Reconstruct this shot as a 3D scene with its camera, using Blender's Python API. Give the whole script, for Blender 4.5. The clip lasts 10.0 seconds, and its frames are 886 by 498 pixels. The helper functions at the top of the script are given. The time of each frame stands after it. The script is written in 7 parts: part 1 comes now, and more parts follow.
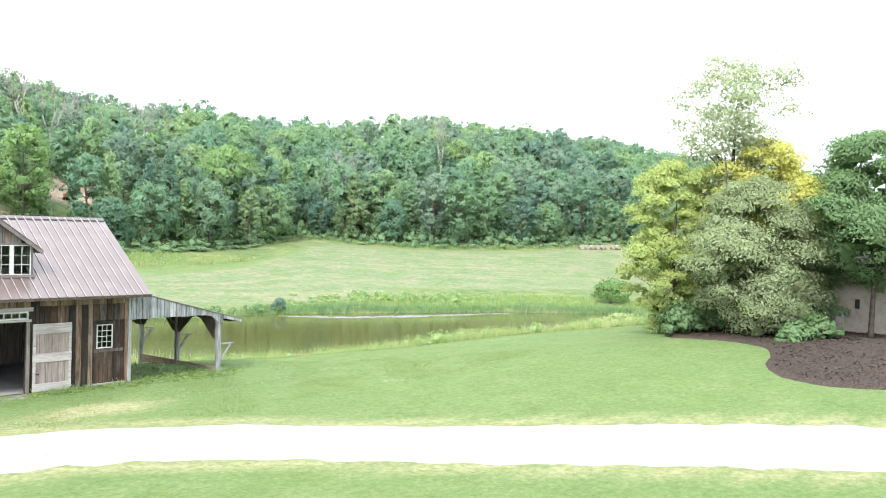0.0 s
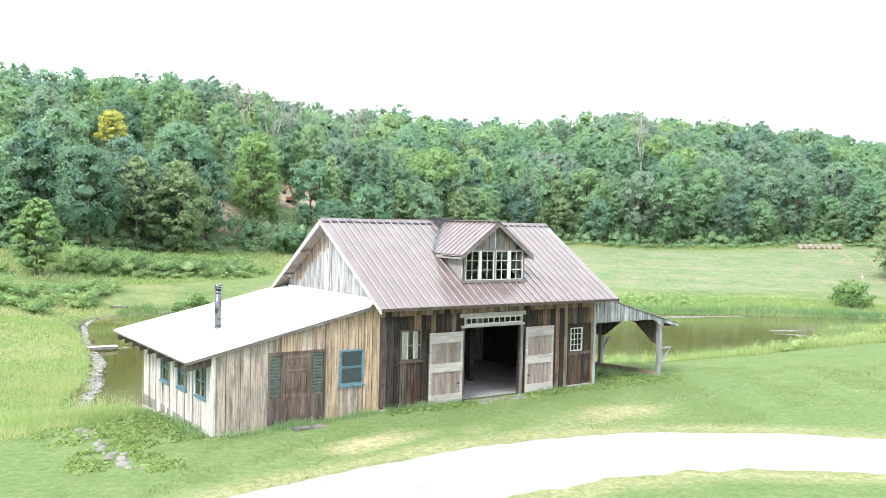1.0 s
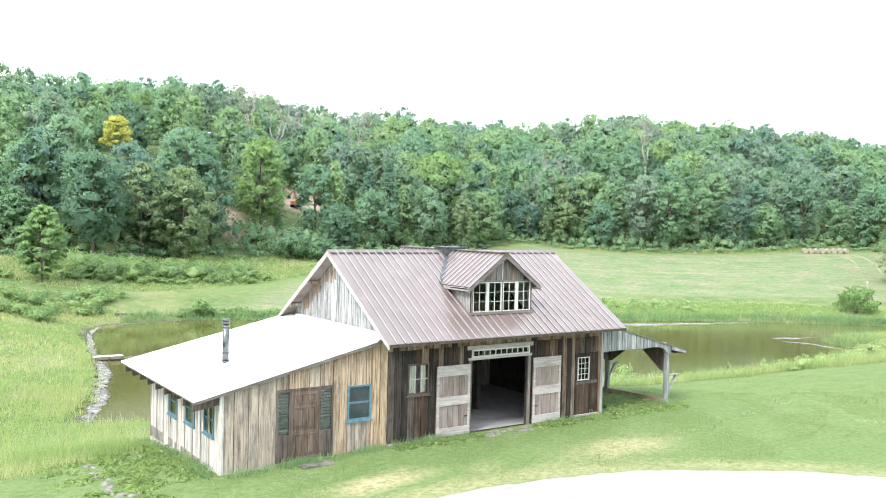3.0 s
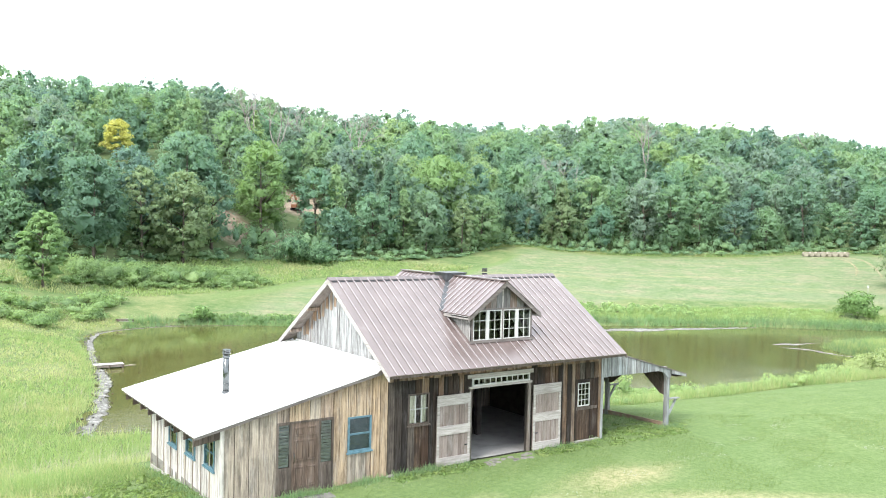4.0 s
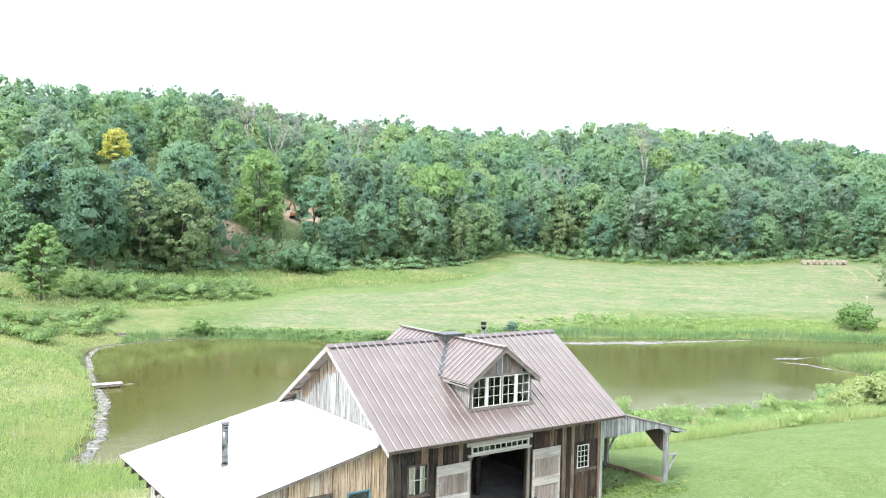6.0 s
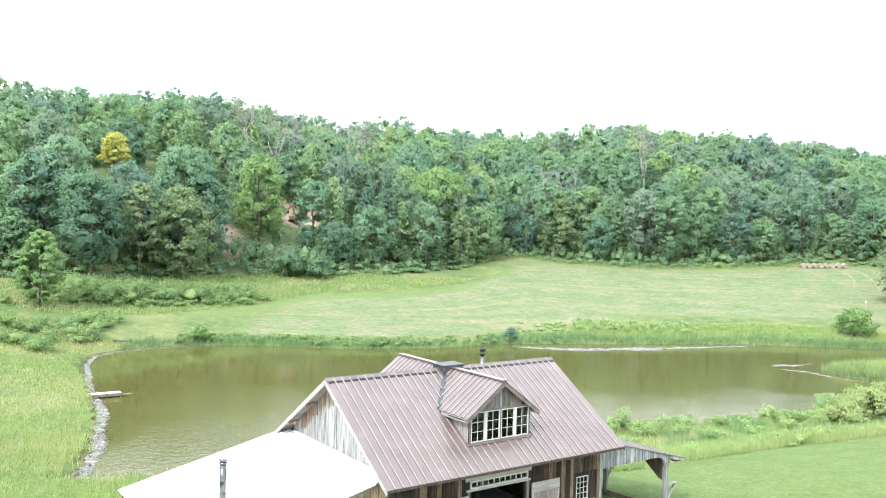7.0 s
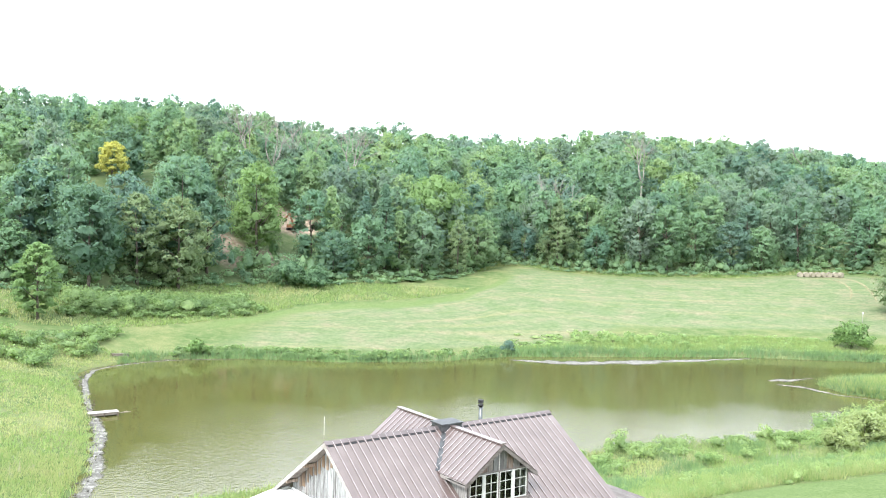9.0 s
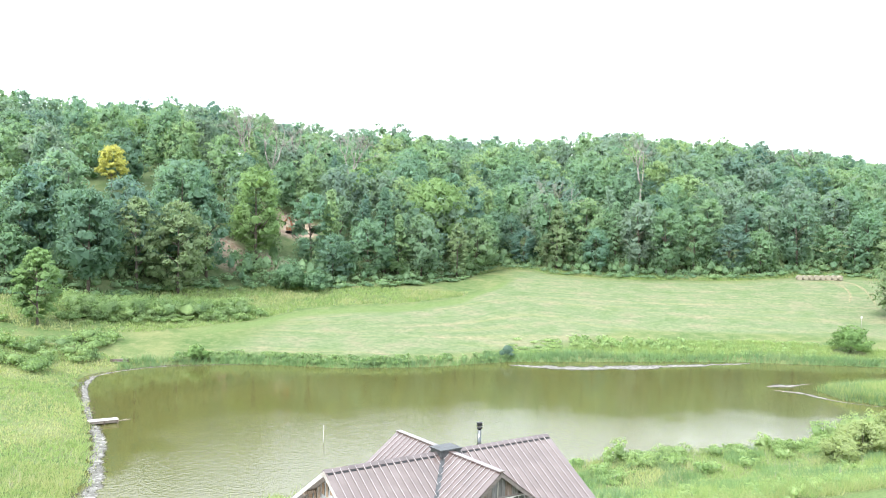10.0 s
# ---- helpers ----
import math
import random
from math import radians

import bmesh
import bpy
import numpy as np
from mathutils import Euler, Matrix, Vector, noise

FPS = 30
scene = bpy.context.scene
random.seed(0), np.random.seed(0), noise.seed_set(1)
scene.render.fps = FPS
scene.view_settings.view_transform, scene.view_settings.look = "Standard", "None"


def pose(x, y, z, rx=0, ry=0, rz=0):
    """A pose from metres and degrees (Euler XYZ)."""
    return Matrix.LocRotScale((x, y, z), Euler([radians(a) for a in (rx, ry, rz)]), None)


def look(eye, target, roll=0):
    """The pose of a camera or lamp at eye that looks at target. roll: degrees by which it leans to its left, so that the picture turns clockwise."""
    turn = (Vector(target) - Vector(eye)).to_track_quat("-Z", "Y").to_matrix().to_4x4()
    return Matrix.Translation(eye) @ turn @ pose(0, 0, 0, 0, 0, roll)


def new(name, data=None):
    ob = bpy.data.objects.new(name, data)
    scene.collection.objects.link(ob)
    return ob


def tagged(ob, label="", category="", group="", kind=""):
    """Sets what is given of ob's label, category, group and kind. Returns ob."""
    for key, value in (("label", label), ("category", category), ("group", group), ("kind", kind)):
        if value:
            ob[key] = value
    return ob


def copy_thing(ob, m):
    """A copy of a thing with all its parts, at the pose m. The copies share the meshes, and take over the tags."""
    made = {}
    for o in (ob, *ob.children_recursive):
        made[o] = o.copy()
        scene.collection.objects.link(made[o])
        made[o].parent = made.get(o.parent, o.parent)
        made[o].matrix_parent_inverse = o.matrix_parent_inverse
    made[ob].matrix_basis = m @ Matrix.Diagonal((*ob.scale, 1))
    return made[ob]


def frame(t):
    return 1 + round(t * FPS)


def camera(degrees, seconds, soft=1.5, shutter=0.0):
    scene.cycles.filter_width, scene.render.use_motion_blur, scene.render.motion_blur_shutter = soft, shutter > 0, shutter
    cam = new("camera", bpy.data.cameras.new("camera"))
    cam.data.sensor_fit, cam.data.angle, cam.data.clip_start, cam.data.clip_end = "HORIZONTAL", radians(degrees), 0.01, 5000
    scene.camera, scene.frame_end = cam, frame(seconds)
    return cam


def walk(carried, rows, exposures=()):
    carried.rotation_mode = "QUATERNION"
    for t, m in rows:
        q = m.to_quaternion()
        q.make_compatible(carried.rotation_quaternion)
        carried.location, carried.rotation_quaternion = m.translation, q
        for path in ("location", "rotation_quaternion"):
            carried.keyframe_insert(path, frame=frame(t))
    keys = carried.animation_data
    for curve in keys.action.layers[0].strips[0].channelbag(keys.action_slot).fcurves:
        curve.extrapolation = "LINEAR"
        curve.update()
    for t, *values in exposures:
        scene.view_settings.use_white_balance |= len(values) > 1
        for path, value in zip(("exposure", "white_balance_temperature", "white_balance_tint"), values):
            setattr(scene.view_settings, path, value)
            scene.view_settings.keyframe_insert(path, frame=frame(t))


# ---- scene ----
cam = camera(55.5, 10.0, soft=1.0)
PATH = [
    (0, (-5.146, -29.45, 5.854), (-3.697, -28.073, 5.811), 1.6),
    (0.1, (-7.304, -27.814, 5.833), (-5.855, -26.436, 5.788), 1.5),
    (0.2, (-9.418, -25.979, 5.857), (-7.972, -24.598, 5.812), 1.6),
    (0.3, (-11.58, -23.859, 5.854), (-10.138, -22.475, 5.808), 1.6),
    (0.4, (-13.434, -22.394, 5.796), (-11.993, -21.007, 5.751), 1.5),
    (0.5, (-13.39, -22.427, 5.777), (-11.949, -21.041, 5.733), 1.5),
    (0.6, (-13.384, -22.399, 5.798), (-12.147, -20.828, 5.745), 1.4),
    (0.7, (-13.403, -22.4, 5.812), (-12.252, -20.765, 5.756), 1.3),
    (0.8, (-13.41, -22.413, 5.817), (-12.261, -20.776, 5.761), 1.3),
    (1, (-13.441, -22.401, 5.814), (-12.292, -20.766, 5.758), 1.3),
    (1.5, (-13.491, -22.374, 5.875), (-12.341, -20.738, 5.82), 1.3),
    (2, (-13.492, -22.353, 6.128), (-12.344, -20.716, 6.074), 1.3),
    (2.5, (-13.517, -22.284, 6.458), (-12.373, -20.644, 6.404), 1.3),
    (4, (-13.539, -22.261, 7.8), (-12.398, -20.62, 7.746), 1.3),
    (4.5, (-13.56, -22.221, 8.323), (-12.417, -20.581, 8.27), 1.3),
    (5, (-13.538, -22.183, 8.845), (-12.395, -20.543, 8.791), 1.3),
    (5.5, (-13.539, -22.161, 9.435), (-12.396, -20.521, 9.382), 1.3),
    (7, (-13.472, -22.049, 11.188), (-12.327, -20.41, 11.134), 1.3),
    (7.5, (-13.438, -21.944, 11.7), (-12.291, -20.306, 11.646), 1.3),
    (8, (-13.538, -22.018, 12.24), (-12.39, -20.381, 12.187), 1.3),
    (8.5, (-13.527, -21.981, 12.752), (-12.378, -20.344, 12.7), 1.4),
    (9, (-13.589, -22.046, 13.315), (-12.439, -20.41, 13.264), 1.4),
    (9.5, (-13.663, -22.131, 13.813), (-12.513, -20.496, 13.761), 1.4),
    (10, (-13.69, -22.18, 14.338), (-12.539, -20.545, 14.286), 1.4),
]
walk(cam, [(t, look(eye, target, roll)) for t, eye, target, roll in PATH])

# ---------------------------------------------------------------- sky, sun, exposure
scene.view_settings.exposure = 1.6
world = bpy.data.worlds.new("overcast_sky")
scene.world = world
world.use_nodes = True
wn, wl = world.node_tree.nodes, world.node_tree.links
sky = wn.new("ShaderNodeTexSky")
sky.sky_type, sky.sun_disc = "NISHITA", False
sky.sun_elevation, sky.sun_rotation = radians(46), radians(246)
sky.air_density, sky.dust_density, sky.ozone_density = 1.0, 4.0, 1.0
cloud = wn.new("ShaderNodeMix")
cloud.data_type = "RGBA"
cloud.inputs[0].default_value = 0.9
cloud.inputs[7].default_value = (9.0, 9.8, 10.7, 1)
wl.new(sky.outputs[0], cloud.inputs[6])
wl.new(cloud.outputs[2], wn["Background"].inputs["Color"])
wn["Background"].inputs["Strength"].default_value = 0.104

sun = new("sun", bpy.data.lights.new("sun", "SUN"))
sun.data.energy, sun.data.angle, sun.data.color = 1.75, radians(14), (1.0, 0.975, 0.94)
sun.matrix_world = look((-50, -22, 57), (0, 0, 0))

# ---------------------------------------------------------------- materials
def shader(name, rough=0.8, spec=0.3, metal=0.0):
    """A new material: its nodes, links and principled shader."""
    m = bpy.data.materials.new(name)
    m.use_nodes = True
    n, l = m.node_tree.nodes, m.node_tree.links
    b = n["Principled BSDF"]
    b.inputs["Roughness"].default_value = rough
    b.inputs["Specular IOR Level"].default_value = spec
    b.inputs["Metallic"].default_value = metal
    return m, n, l, b


def noise_tex(n, l, scale, detail=4.0, stretch=(1, 1, 1), rough=0.55, vector=None):
    t = n.new("ShaderNodeTexNoise")
    t.inputs["Scale"].default_value, t.inputs["Detail"].default_value, t.inputs["Roughness"].default_value = scale, detail, rough
    mp = n.new("ShaderNodeMapping")
    mp.inputs["Scale"].default_value = stretch
    if vector is None:
        vector = n.new("ShaderNodeNewGeometry").outputs["Position"]
    l.new(vector, mp.inputs["Vector"])
    l.new(mp.outputs[0], t.inputs["Vector"])
    return t.outputs["Fac"]


def ramp(n, l, fac, stops):
    r = n.new("ShaderNodeValToRGB")
    while len(r.color_ramp.elements) < len(stops):
        r.color_ramp.elements.new(0.5)
    for e, (p, c) in zip(r.color_ramp.elements, stops):
        e.position, e.color = p, (*c, 1)
    l.new(fac, r.inputs[0])
    return r.outputs[0]


def mix(n, l, fac, a, b, kind="MIX"):
    m = n.new("ShaderNodeMix")
    m.data_type, m.blend_type = "RGBA", kind
    for sock, v in ((0, fac), (6, a), (7, b)):
        if isinstance(v, (int, float)):
            m.inputs[sock].default_value = v
        elif isinstance(v, tuple):
            m.inputs[sock].default_value = (*v, 1)
        else:
            l.new(v, m.inputs[sock])
    return m.outputs[2]


def bump(n, l, b, height, strength, distance):
    k = n.new("ShaderNodeBump")
    k.inputs["Strength"].default_value, k.inputs["Distance"].default_value = strength, distance
    l.new(height, k.inputs["Height"])
    l.new(k.outputs[0], b.inputs["Normal"])


def limits(n, l, fac, lo, hi):
    m = n.new("ShaderNodeMapRange")
    m.inputs["From Min"].default_value, m.inputs["From Max"].default_value = lo, hi
    l.new(fac, m.inputs["Value"])
    return m.outputs[0]


def attribute(n, name, vector=False):
    a = n.new("ShaderNodeAttribute")
    a.attribute_name = name
    return a.outputs["Vector" if vector else "Fac"]


def weathered(name, colours, stain=(0.05, 0.04, 0.03), streak=0.55, upright=True, reach=0.52, bleach=0.7):
    """Old planks: each board its own tone, grain along it, water stains and knots."""
    m, n, l, b = shader(name, 0.85, 0.2)
    own = n.new("ShaderNodeObjectInfo").outputs["Random"]
    base = ramp(n, l, own, [(k / max(1, len(colours) - 1), c) for k, c in enumerate(colours)])
    long = (1, 1, 0.05) if upright else (0.05, 0.05, 1)
    grain = noise_tex(n, l, 60, 4, long, 0.6)
    col = mix(n, l, 0.7, base, ramp(n, l, grain, [(0.3, (0.62, 0.60, 0.58)), (0.5, (0.98, 0.98, 0.98)), (0.7, (1.2, 1.2, 1.2))]), "MULTIPLY")
    # long water streaks, then grey bleaching, then dark damp blotches
    run = noise_tex(n, l, 17.0, 6, (1, 1, 0.045) if upright else (0.045, 0.045, 1), 0.72)
    col = mix(n, l, streak, col, ramp(n, l, run, [(0.36, (0.26, 0.24, 0.23)), (0.455, (0.80, 0.78, 0.77)), (0.55, (1.1, 1.1, 1.1)), (0.65, (1.5, 1.5, 1.5))]), "MULTIPLY")
    pale = noise_tex(n, l, 3.4, 5, (1.5, 1.5, 0.3) if upright else (0.3, 0.3, 1.5), 0.7)
    bleached = mix(n, l, 1.0, mix(n, l, 0.8, col, ramp(n, l, run, [(0.3, (0.12, 0.115, 0.11)), (0.7, (0.44, 0.425, 0.41))])), (1, 1, 1), "MULTIPLY")
    col = mix(n, l, limits(n, l, pale, 0.5, 0.72), col, mix(n, l, bleach, col, bleached))
    blot = noise_tex(n, l, 1.7, 6, (1.8, 1.8, 0.5) if upright else (0.5, 0.5, 1.6), 0.7)
    col = mix(n, l, limits(n, l, blot, reach, reach + 0.2), col, mix(n, l, 0.75, col, stain))
    l.new(col, b.inputs["Base Color"])
    bump(n, l, b, run, 0.35, 0.012)
    return m


def plain(name, colour, rough=0.6, spec=0.3, metal=0.0, wear=0.25, scale=6.0, bumps=0.004):
    """Paint, stone or metal with faint dirt."""
    m, n, l, b = shader(name, rough, spec, metal)
    f = noise_tex(n, l, scale, 5)
    g = noise_tex(n, l, scale * 9, 3)
    dark = tuple(c * (1 - 1.6 * wear) for c in colour)
    lite = tuple(min(1, c * (1 + 0.5 * wear)) for c in colour)
    col = ramp(n, l, f, [(0.3, dark), (0.52, colour), (0.75, lite)])
    l.new(mix(n, l, wear * 0.5, col, g, "MULTIPLY"), b.inputs["Base Color"])
    if bumps:
        bump(n, l, b, g, 0.4, bumps)
    return m


def foliage(name, colours, tinted=False, glow=0.42, grain=2.2, mottle=True, depth=1.0):
    """Leaves: tone by tree, by clump and by leaf, with light through the blade."""
    m, n, l, b = shader(name, 0.6, 0.2)
    tree = attribute(n, "tint") if tinted else n.new("ShaderNodeObjectInfo").outputs["Random"]
    col = ramp(n, l, tree, [(k / max(1, len(colours) - 1), c) for k, c in enumerate(colours)])
    leaf = n.new("ShaderNodeNewGeometry").outputs["Random Per Island"]
    col = mix(n, l, 0.8 if grain > 1.5 else 0.4, col, ramp(n, l, leaf, [(0, (0.8, 0.84, 0.82)), (0.5, (1, 1, 1)), (1, (1.2, 1.16, 1.08))]), "MULTIPLY")
    if mottle:
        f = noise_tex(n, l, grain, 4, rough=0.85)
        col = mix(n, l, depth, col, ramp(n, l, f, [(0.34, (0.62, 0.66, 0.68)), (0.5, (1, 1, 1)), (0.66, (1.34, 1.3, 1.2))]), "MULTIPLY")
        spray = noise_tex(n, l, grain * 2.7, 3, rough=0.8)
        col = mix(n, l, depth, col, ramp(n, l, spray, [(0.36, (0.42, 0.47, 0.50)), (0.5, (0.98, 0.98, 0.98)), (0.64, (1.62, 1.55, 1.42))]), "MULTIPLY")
        bump(n, l, b, spray, 0.8 * depth, 0.35 / grain)
    l.new(col, b.inputs["Base Color"])
    t = n.new("ShaderNodeBsdfTranslucent")
    l.new(mix(n, l, 1.0, col, (1.15, 1.15, 0.8), "MULTIPLY"), t.inputs["Color"])
    s = n.new("ShaderNodeMixShader")
    s.inputs[0].default_value = glow
    l.new(b.outputs[0], s.inputs[1])
    l.new(t.outputs[0], s.inputs[2])
    l.new(s.outputs[0], n["Material Output"].inputs["Surface"])
    return m


def metal_roof(name, colour, rough, pale, coat=0.0):
    """Ribbed painted steel, weathered, with faint run-off streaks down the slope."""
    m, n, l, b = shader(name, rough, 0.5, 0.0)
    b.inputs["Coat Weight"].default_value, b.inputs["Coat Roughness"].default_value, b.inputs["Coat IOR"].default_value = coat, 0.2, 1.7
    f = noise_tex(n, l, 1.2, 4)
    g = noise_tex(n, l, 9.0, 4, (1.0, 0.12, 0.12))
    col = ramp(n, l, f, [(0.3, tuple(c * 0.85 for c in colour)), (0.55, colour), (0.8, pale)])
    col = mix(n, l, 0.3, col, ramp(n, l, g, [(0.35, (0.7, 0.68, 0.66)), (0.6, (1.1, 1.1, 1.1))]), "MULTIPLY")
    l.new(col, b.inputs["Base Color"])
    l.new(limits(n, l, f, -0.9, 2.2), b.inputs["Roughness"]) if rough < 0.3 else None
    bump(n, l, b, f, 0.08, 0.02)
    return m


MAT_DARK = weathered("weathered_dark_planks", [(0.016, 0.013, 0.012), (0.048, 0.034, 0.026), (0.022, 0.017, 0.014), (0.100, 0.066, 0.045), (0.060, 0.036, 0.024), (0.018, 0.014, 0.013), (0.104, 0.088, 0.074), (0.021, 0.017, 0.016), (0.044, 0.034, 0.027)], (0.018, 0.015, 0.014), 1.0, reach=0.46, bleach=0.2)
MAT_TAN = weathered("weathered_tan_planks", [(0.34, 0.25, 0.18), (0.28, 0.23, 0.19), (0.38, 0.285, 0.205), (0.24, 0.20, 0.165), (0.37, 0.295, 0.225), (0.30, 0.23, 0.17)], (0.075, 0.06, 0.05), 1.0, reach=0.48)
MAT_GOLD = weathered("golden_planks", [(0.36, 0.265, 0.175), (0.32, 0.245, 0.17), (0.375, 0.285, 0.195), (0.30, 0.235, 0.17)], (0.10, 0.07, 0.05), 1.0, reach=0.5, bleach=0.6)
MAT_GREY = weathered("silvered_planks", [(0.34, 0.288, 0.23), (0.28, 0.245, 0.205), (0.36, 0.305, 0.24), (0.31, 0.265, 0.215), (0.335, 0.298, 0.255)], (0.075, 0.067, 0.06), 0.7, reach=0.48)
MAT_GABLE = weathered("gable_planks", [(0.30, 0.315, 0.315), (0.25, 0.255, 0.252), (0.34, 0.35, 0.35), (0.27, 0.275, 0.27), (0.32, 0.33, 0.33), (0.25, 0.235, 0.22)], (0.07, 0.065, 0.06), 1.0, reach=0.48, bleach=0.5)
MAT_RUSSET = weathered("russet_gable_planks", [(0.24, 0.15, 0.09), (0.21, 0.15, 0.105), (0.26, 0.19, 0.135)], (0.10, 0.075, 0.06), 0.6)
MAT_BROWN = weathered("brown_planks", [(0.19, 0.125, 0.08), (0.10, 0.066, 0.046), (0.22, 0.155, 0.105), (0.15, 0.12, 0.095)], (0.035, 0.027, 0.022), 0.9, reach=0.49)
MAT_DORMER = weathered("dark_grey_dormer_planks", [(0.15, 0.15, 0.15), (0.12, 0.115, 0.115), (0.19, 0.185, 0.18), (0.16, 0.12, 0.1)], (0.06, 0.055, 0.05), 0.5)
MAT_ENTRY = weathered("dark_entry_frame", [(0.085, 0.069, 0.058), (0.10, 0.082, 0.07)], (0.03, 0.025, 0.022), 0.8, bleach=0.2)
MAT_PORCH = weathered("blue_grey_porch_planks", [(0.27, 0.295, 0.30), (0.18, 0.19, 0.195), (0.33, 0.355, 0.36), (0.21, 0.205, 0.20)], (0.08, 0.075, 0.07), 0.85, reach=0.5)
MAT_WHITEWOOD = weathered("pale_plank_siding", [(0.46, 0.44, 0.405), (0.50, 0.48, 0.44), (0.39, 0.37, 0.345), (0.52, 0.50, 0.465)], (0.2, 0.18, 0.16), 0.5)
MAT_RAIL = weathered("pale_door_rails", [(0.345, 0.32, 0.30), (0.38, 0.355, 0.335), (0.31, 0.285, 0.27)], (0.19, 0.165, 0.15), 0.35, upright=False)
MAT_LEAF = weathered("brown_grey_door_planks", [(0.21, 0.17, 0.15), (0.25, 0.21, 0.19), (0.17, 0.14, 0.125), (0.29, 0.25, 0.22)], (0.1, 0.07, 0.06), 0.4)
MAT_DOOR = weathered("brown_panel_door", [(0.125, 0.092, 0.072), (0.14, 0.102, 0.08)], (0.04, 0.03, 0.025), 0.8, bleach=0.3)
MAT_DARKBEAM = weathered("dark_brown_braces", [(0.075, 0.058, 0.048), (0.095, 0.074, 0.06), (0.06, 0.048, 0.04)], (0.03, 0.025, 0.02), 0.6, bleach=0.2)
MAT_BEAM = weathered("aged_beams", [(0.16, 0.13, 0.11), (0.22, 0.19, 0.165), (0.12, 0.10, 0.085)], (0.06, 0.05, 0.04), 0.4)
MAT_FASCIA = weathered("grey_brown_fascia", [(0.13, 0.112, 0.105), (0.165, 0.145, 0.138)], (0.07, 0.06, 0.055), 0.4, upright=False)
MAT_KICK = weathered("brown_kick_board", [(0.26, 0.185, 0.13), (0.24, 0.175, 0.125)], (0.12, 0.085, 0.06), 0.4, upright=False)
MAT_PALEFASCIA = weathered("whitened_rake_boards", [(0.40, 0.38, 0.36), (0.36, 0.34, 0.325)], (0.2, 0.17, 0.15), 0.4, upright=False)
MAT_ROOF = metal_roof("brown_ribbed_steel", (0.132, 0.098, 0.092), 0.36, (0.172, 0.138, 0.132), 0.6)
MAT_WHITEROOF = metal_roof("white_ribbed_steel", (0.80, 0.80, 0.80), 0.4, (0.86, 0.86, 0.86))
MAT_FLASH = plain("dark_grey_flashing", (0.09, 0.095, 0.1), 0.45, 0.5, 0.4, 0.3)
MAT_CAP = plain("roof_ridge_steel", (0.15, 0.125, 0.125), 0.4, 0.4, 0, 0.2, 2.0, 0)
MAT_STEEL = plain("galvanised_pipe", (0.15, 0.16, 0.16), 0.22, 0.5, 1.0, 0.15)
# the bright glint along the rib tops, put into a paler colour
MAT_RIB = plain("highlit_roof_ribs", (0.36, 0.335, 0.335), 0.4, 0.4, 0, 0.2, 2.0, 0)
MAT_RUBBLE = plain("grey_rubble", (0.17, 0.165, 0.15), 0.95, 0.15, 0, 0.5, 2, 0.02)
MAT_BLACK = plain("sooty_black_metal", (0.03, 0.03, 0.032), 0.6, 0.4, 0.3, 0.3)
MAT_WHITE = plain("white_window_paint", (0.50, 0.50, 0.485), 0.5, 0.4, 0, 0.12, 10)
MAT_BLUE = plain("faded_blue_window_paint", (0.095, 0.185, 0.23), 0.55, 0.35, 0, 0.25, 8)
MAT_CONCRETE = plain("grey_concrete", (0.34, 0.33, 0.315), 0.9, 0.2, 0, 0.14, 2, 0.004)
MAT_STONE = plain("pale_limestone", (0.215, 0.205, 0.18), 0.9, 0.2, 0, 0.35, 4, 0.02)
# near-black: the gloom indoors and behind plank gaps is put into the colour
MAT_SHADE = plain("shade_toned_interior_boards", (0.05, 0.043, 0.039), 0.9, 0.15, 0, 0.3, 3)
MAT_HOUSE = plain("beige_house_siding", (0.42, 0.37, 0.31), 0.7, 0.3, 0, 0.12, 5)
MAT_SHINGLE = plain("brown_roof_shingles", (0.12, 0.10, 0.09), 0.9, 0.2, 0, 0.3, 5)
MAT_HAY = plain("dry_hay", (0.36, 0.325, 0.25), 0.95, 0.1, 0, 0.4, 7, 0.05)
MAT_SWATH = plain("raked_yellow_hay", (0.27, 0.255, 0.15), 0.95, 0.1, 0, 0.4, 2, 0.05)
MAT_BARK = plain("grey_brown_bark", (0.13, 0.11, 0.09), 0.95, 0.1, 0, 0.4, 3, 0.05)
MAT_PALEBARK = plain("bleached_bare_branches", (0.34, 0.31, 0.28), 0.9, 0.1, 0, 0.35, 3, 0.03)
MAT_STALK = plain("bleached_weed_stalks", (0.46, 0.43, 0.34), 0.9, 0.1, 0, 0.2, 4, 0)
MAT_ORANGE = plain("orange_machine_paint", (0.30, 0.13, 0.07), 0.5, 0.4, 0, 0.25)

MAT_CURTAIN = plain("cream_cloth", (0.55, 0.52, 0.42), 0.9, 0.1, 0, 0.1, 6, 0)
MAT_SAGEPAINT = plain("grey_green_blind", (0.13, 0.15, 0.135), 0.6)
MAT_SCREEN = plain("dark_insect_screen", (0.05, 0.07, 0.08), 0.7)

MAT_GLASS, _n, _l, _b = shader("window_glass", 0.03, 0.35)
_b.inputs["Base Color"].default_value = (0.93, 0.97, 0.96, 1)
_b.inputs["Transmission Weight"].default_value = 1.0
_b.inputs["IOR"].default_value = 1.3

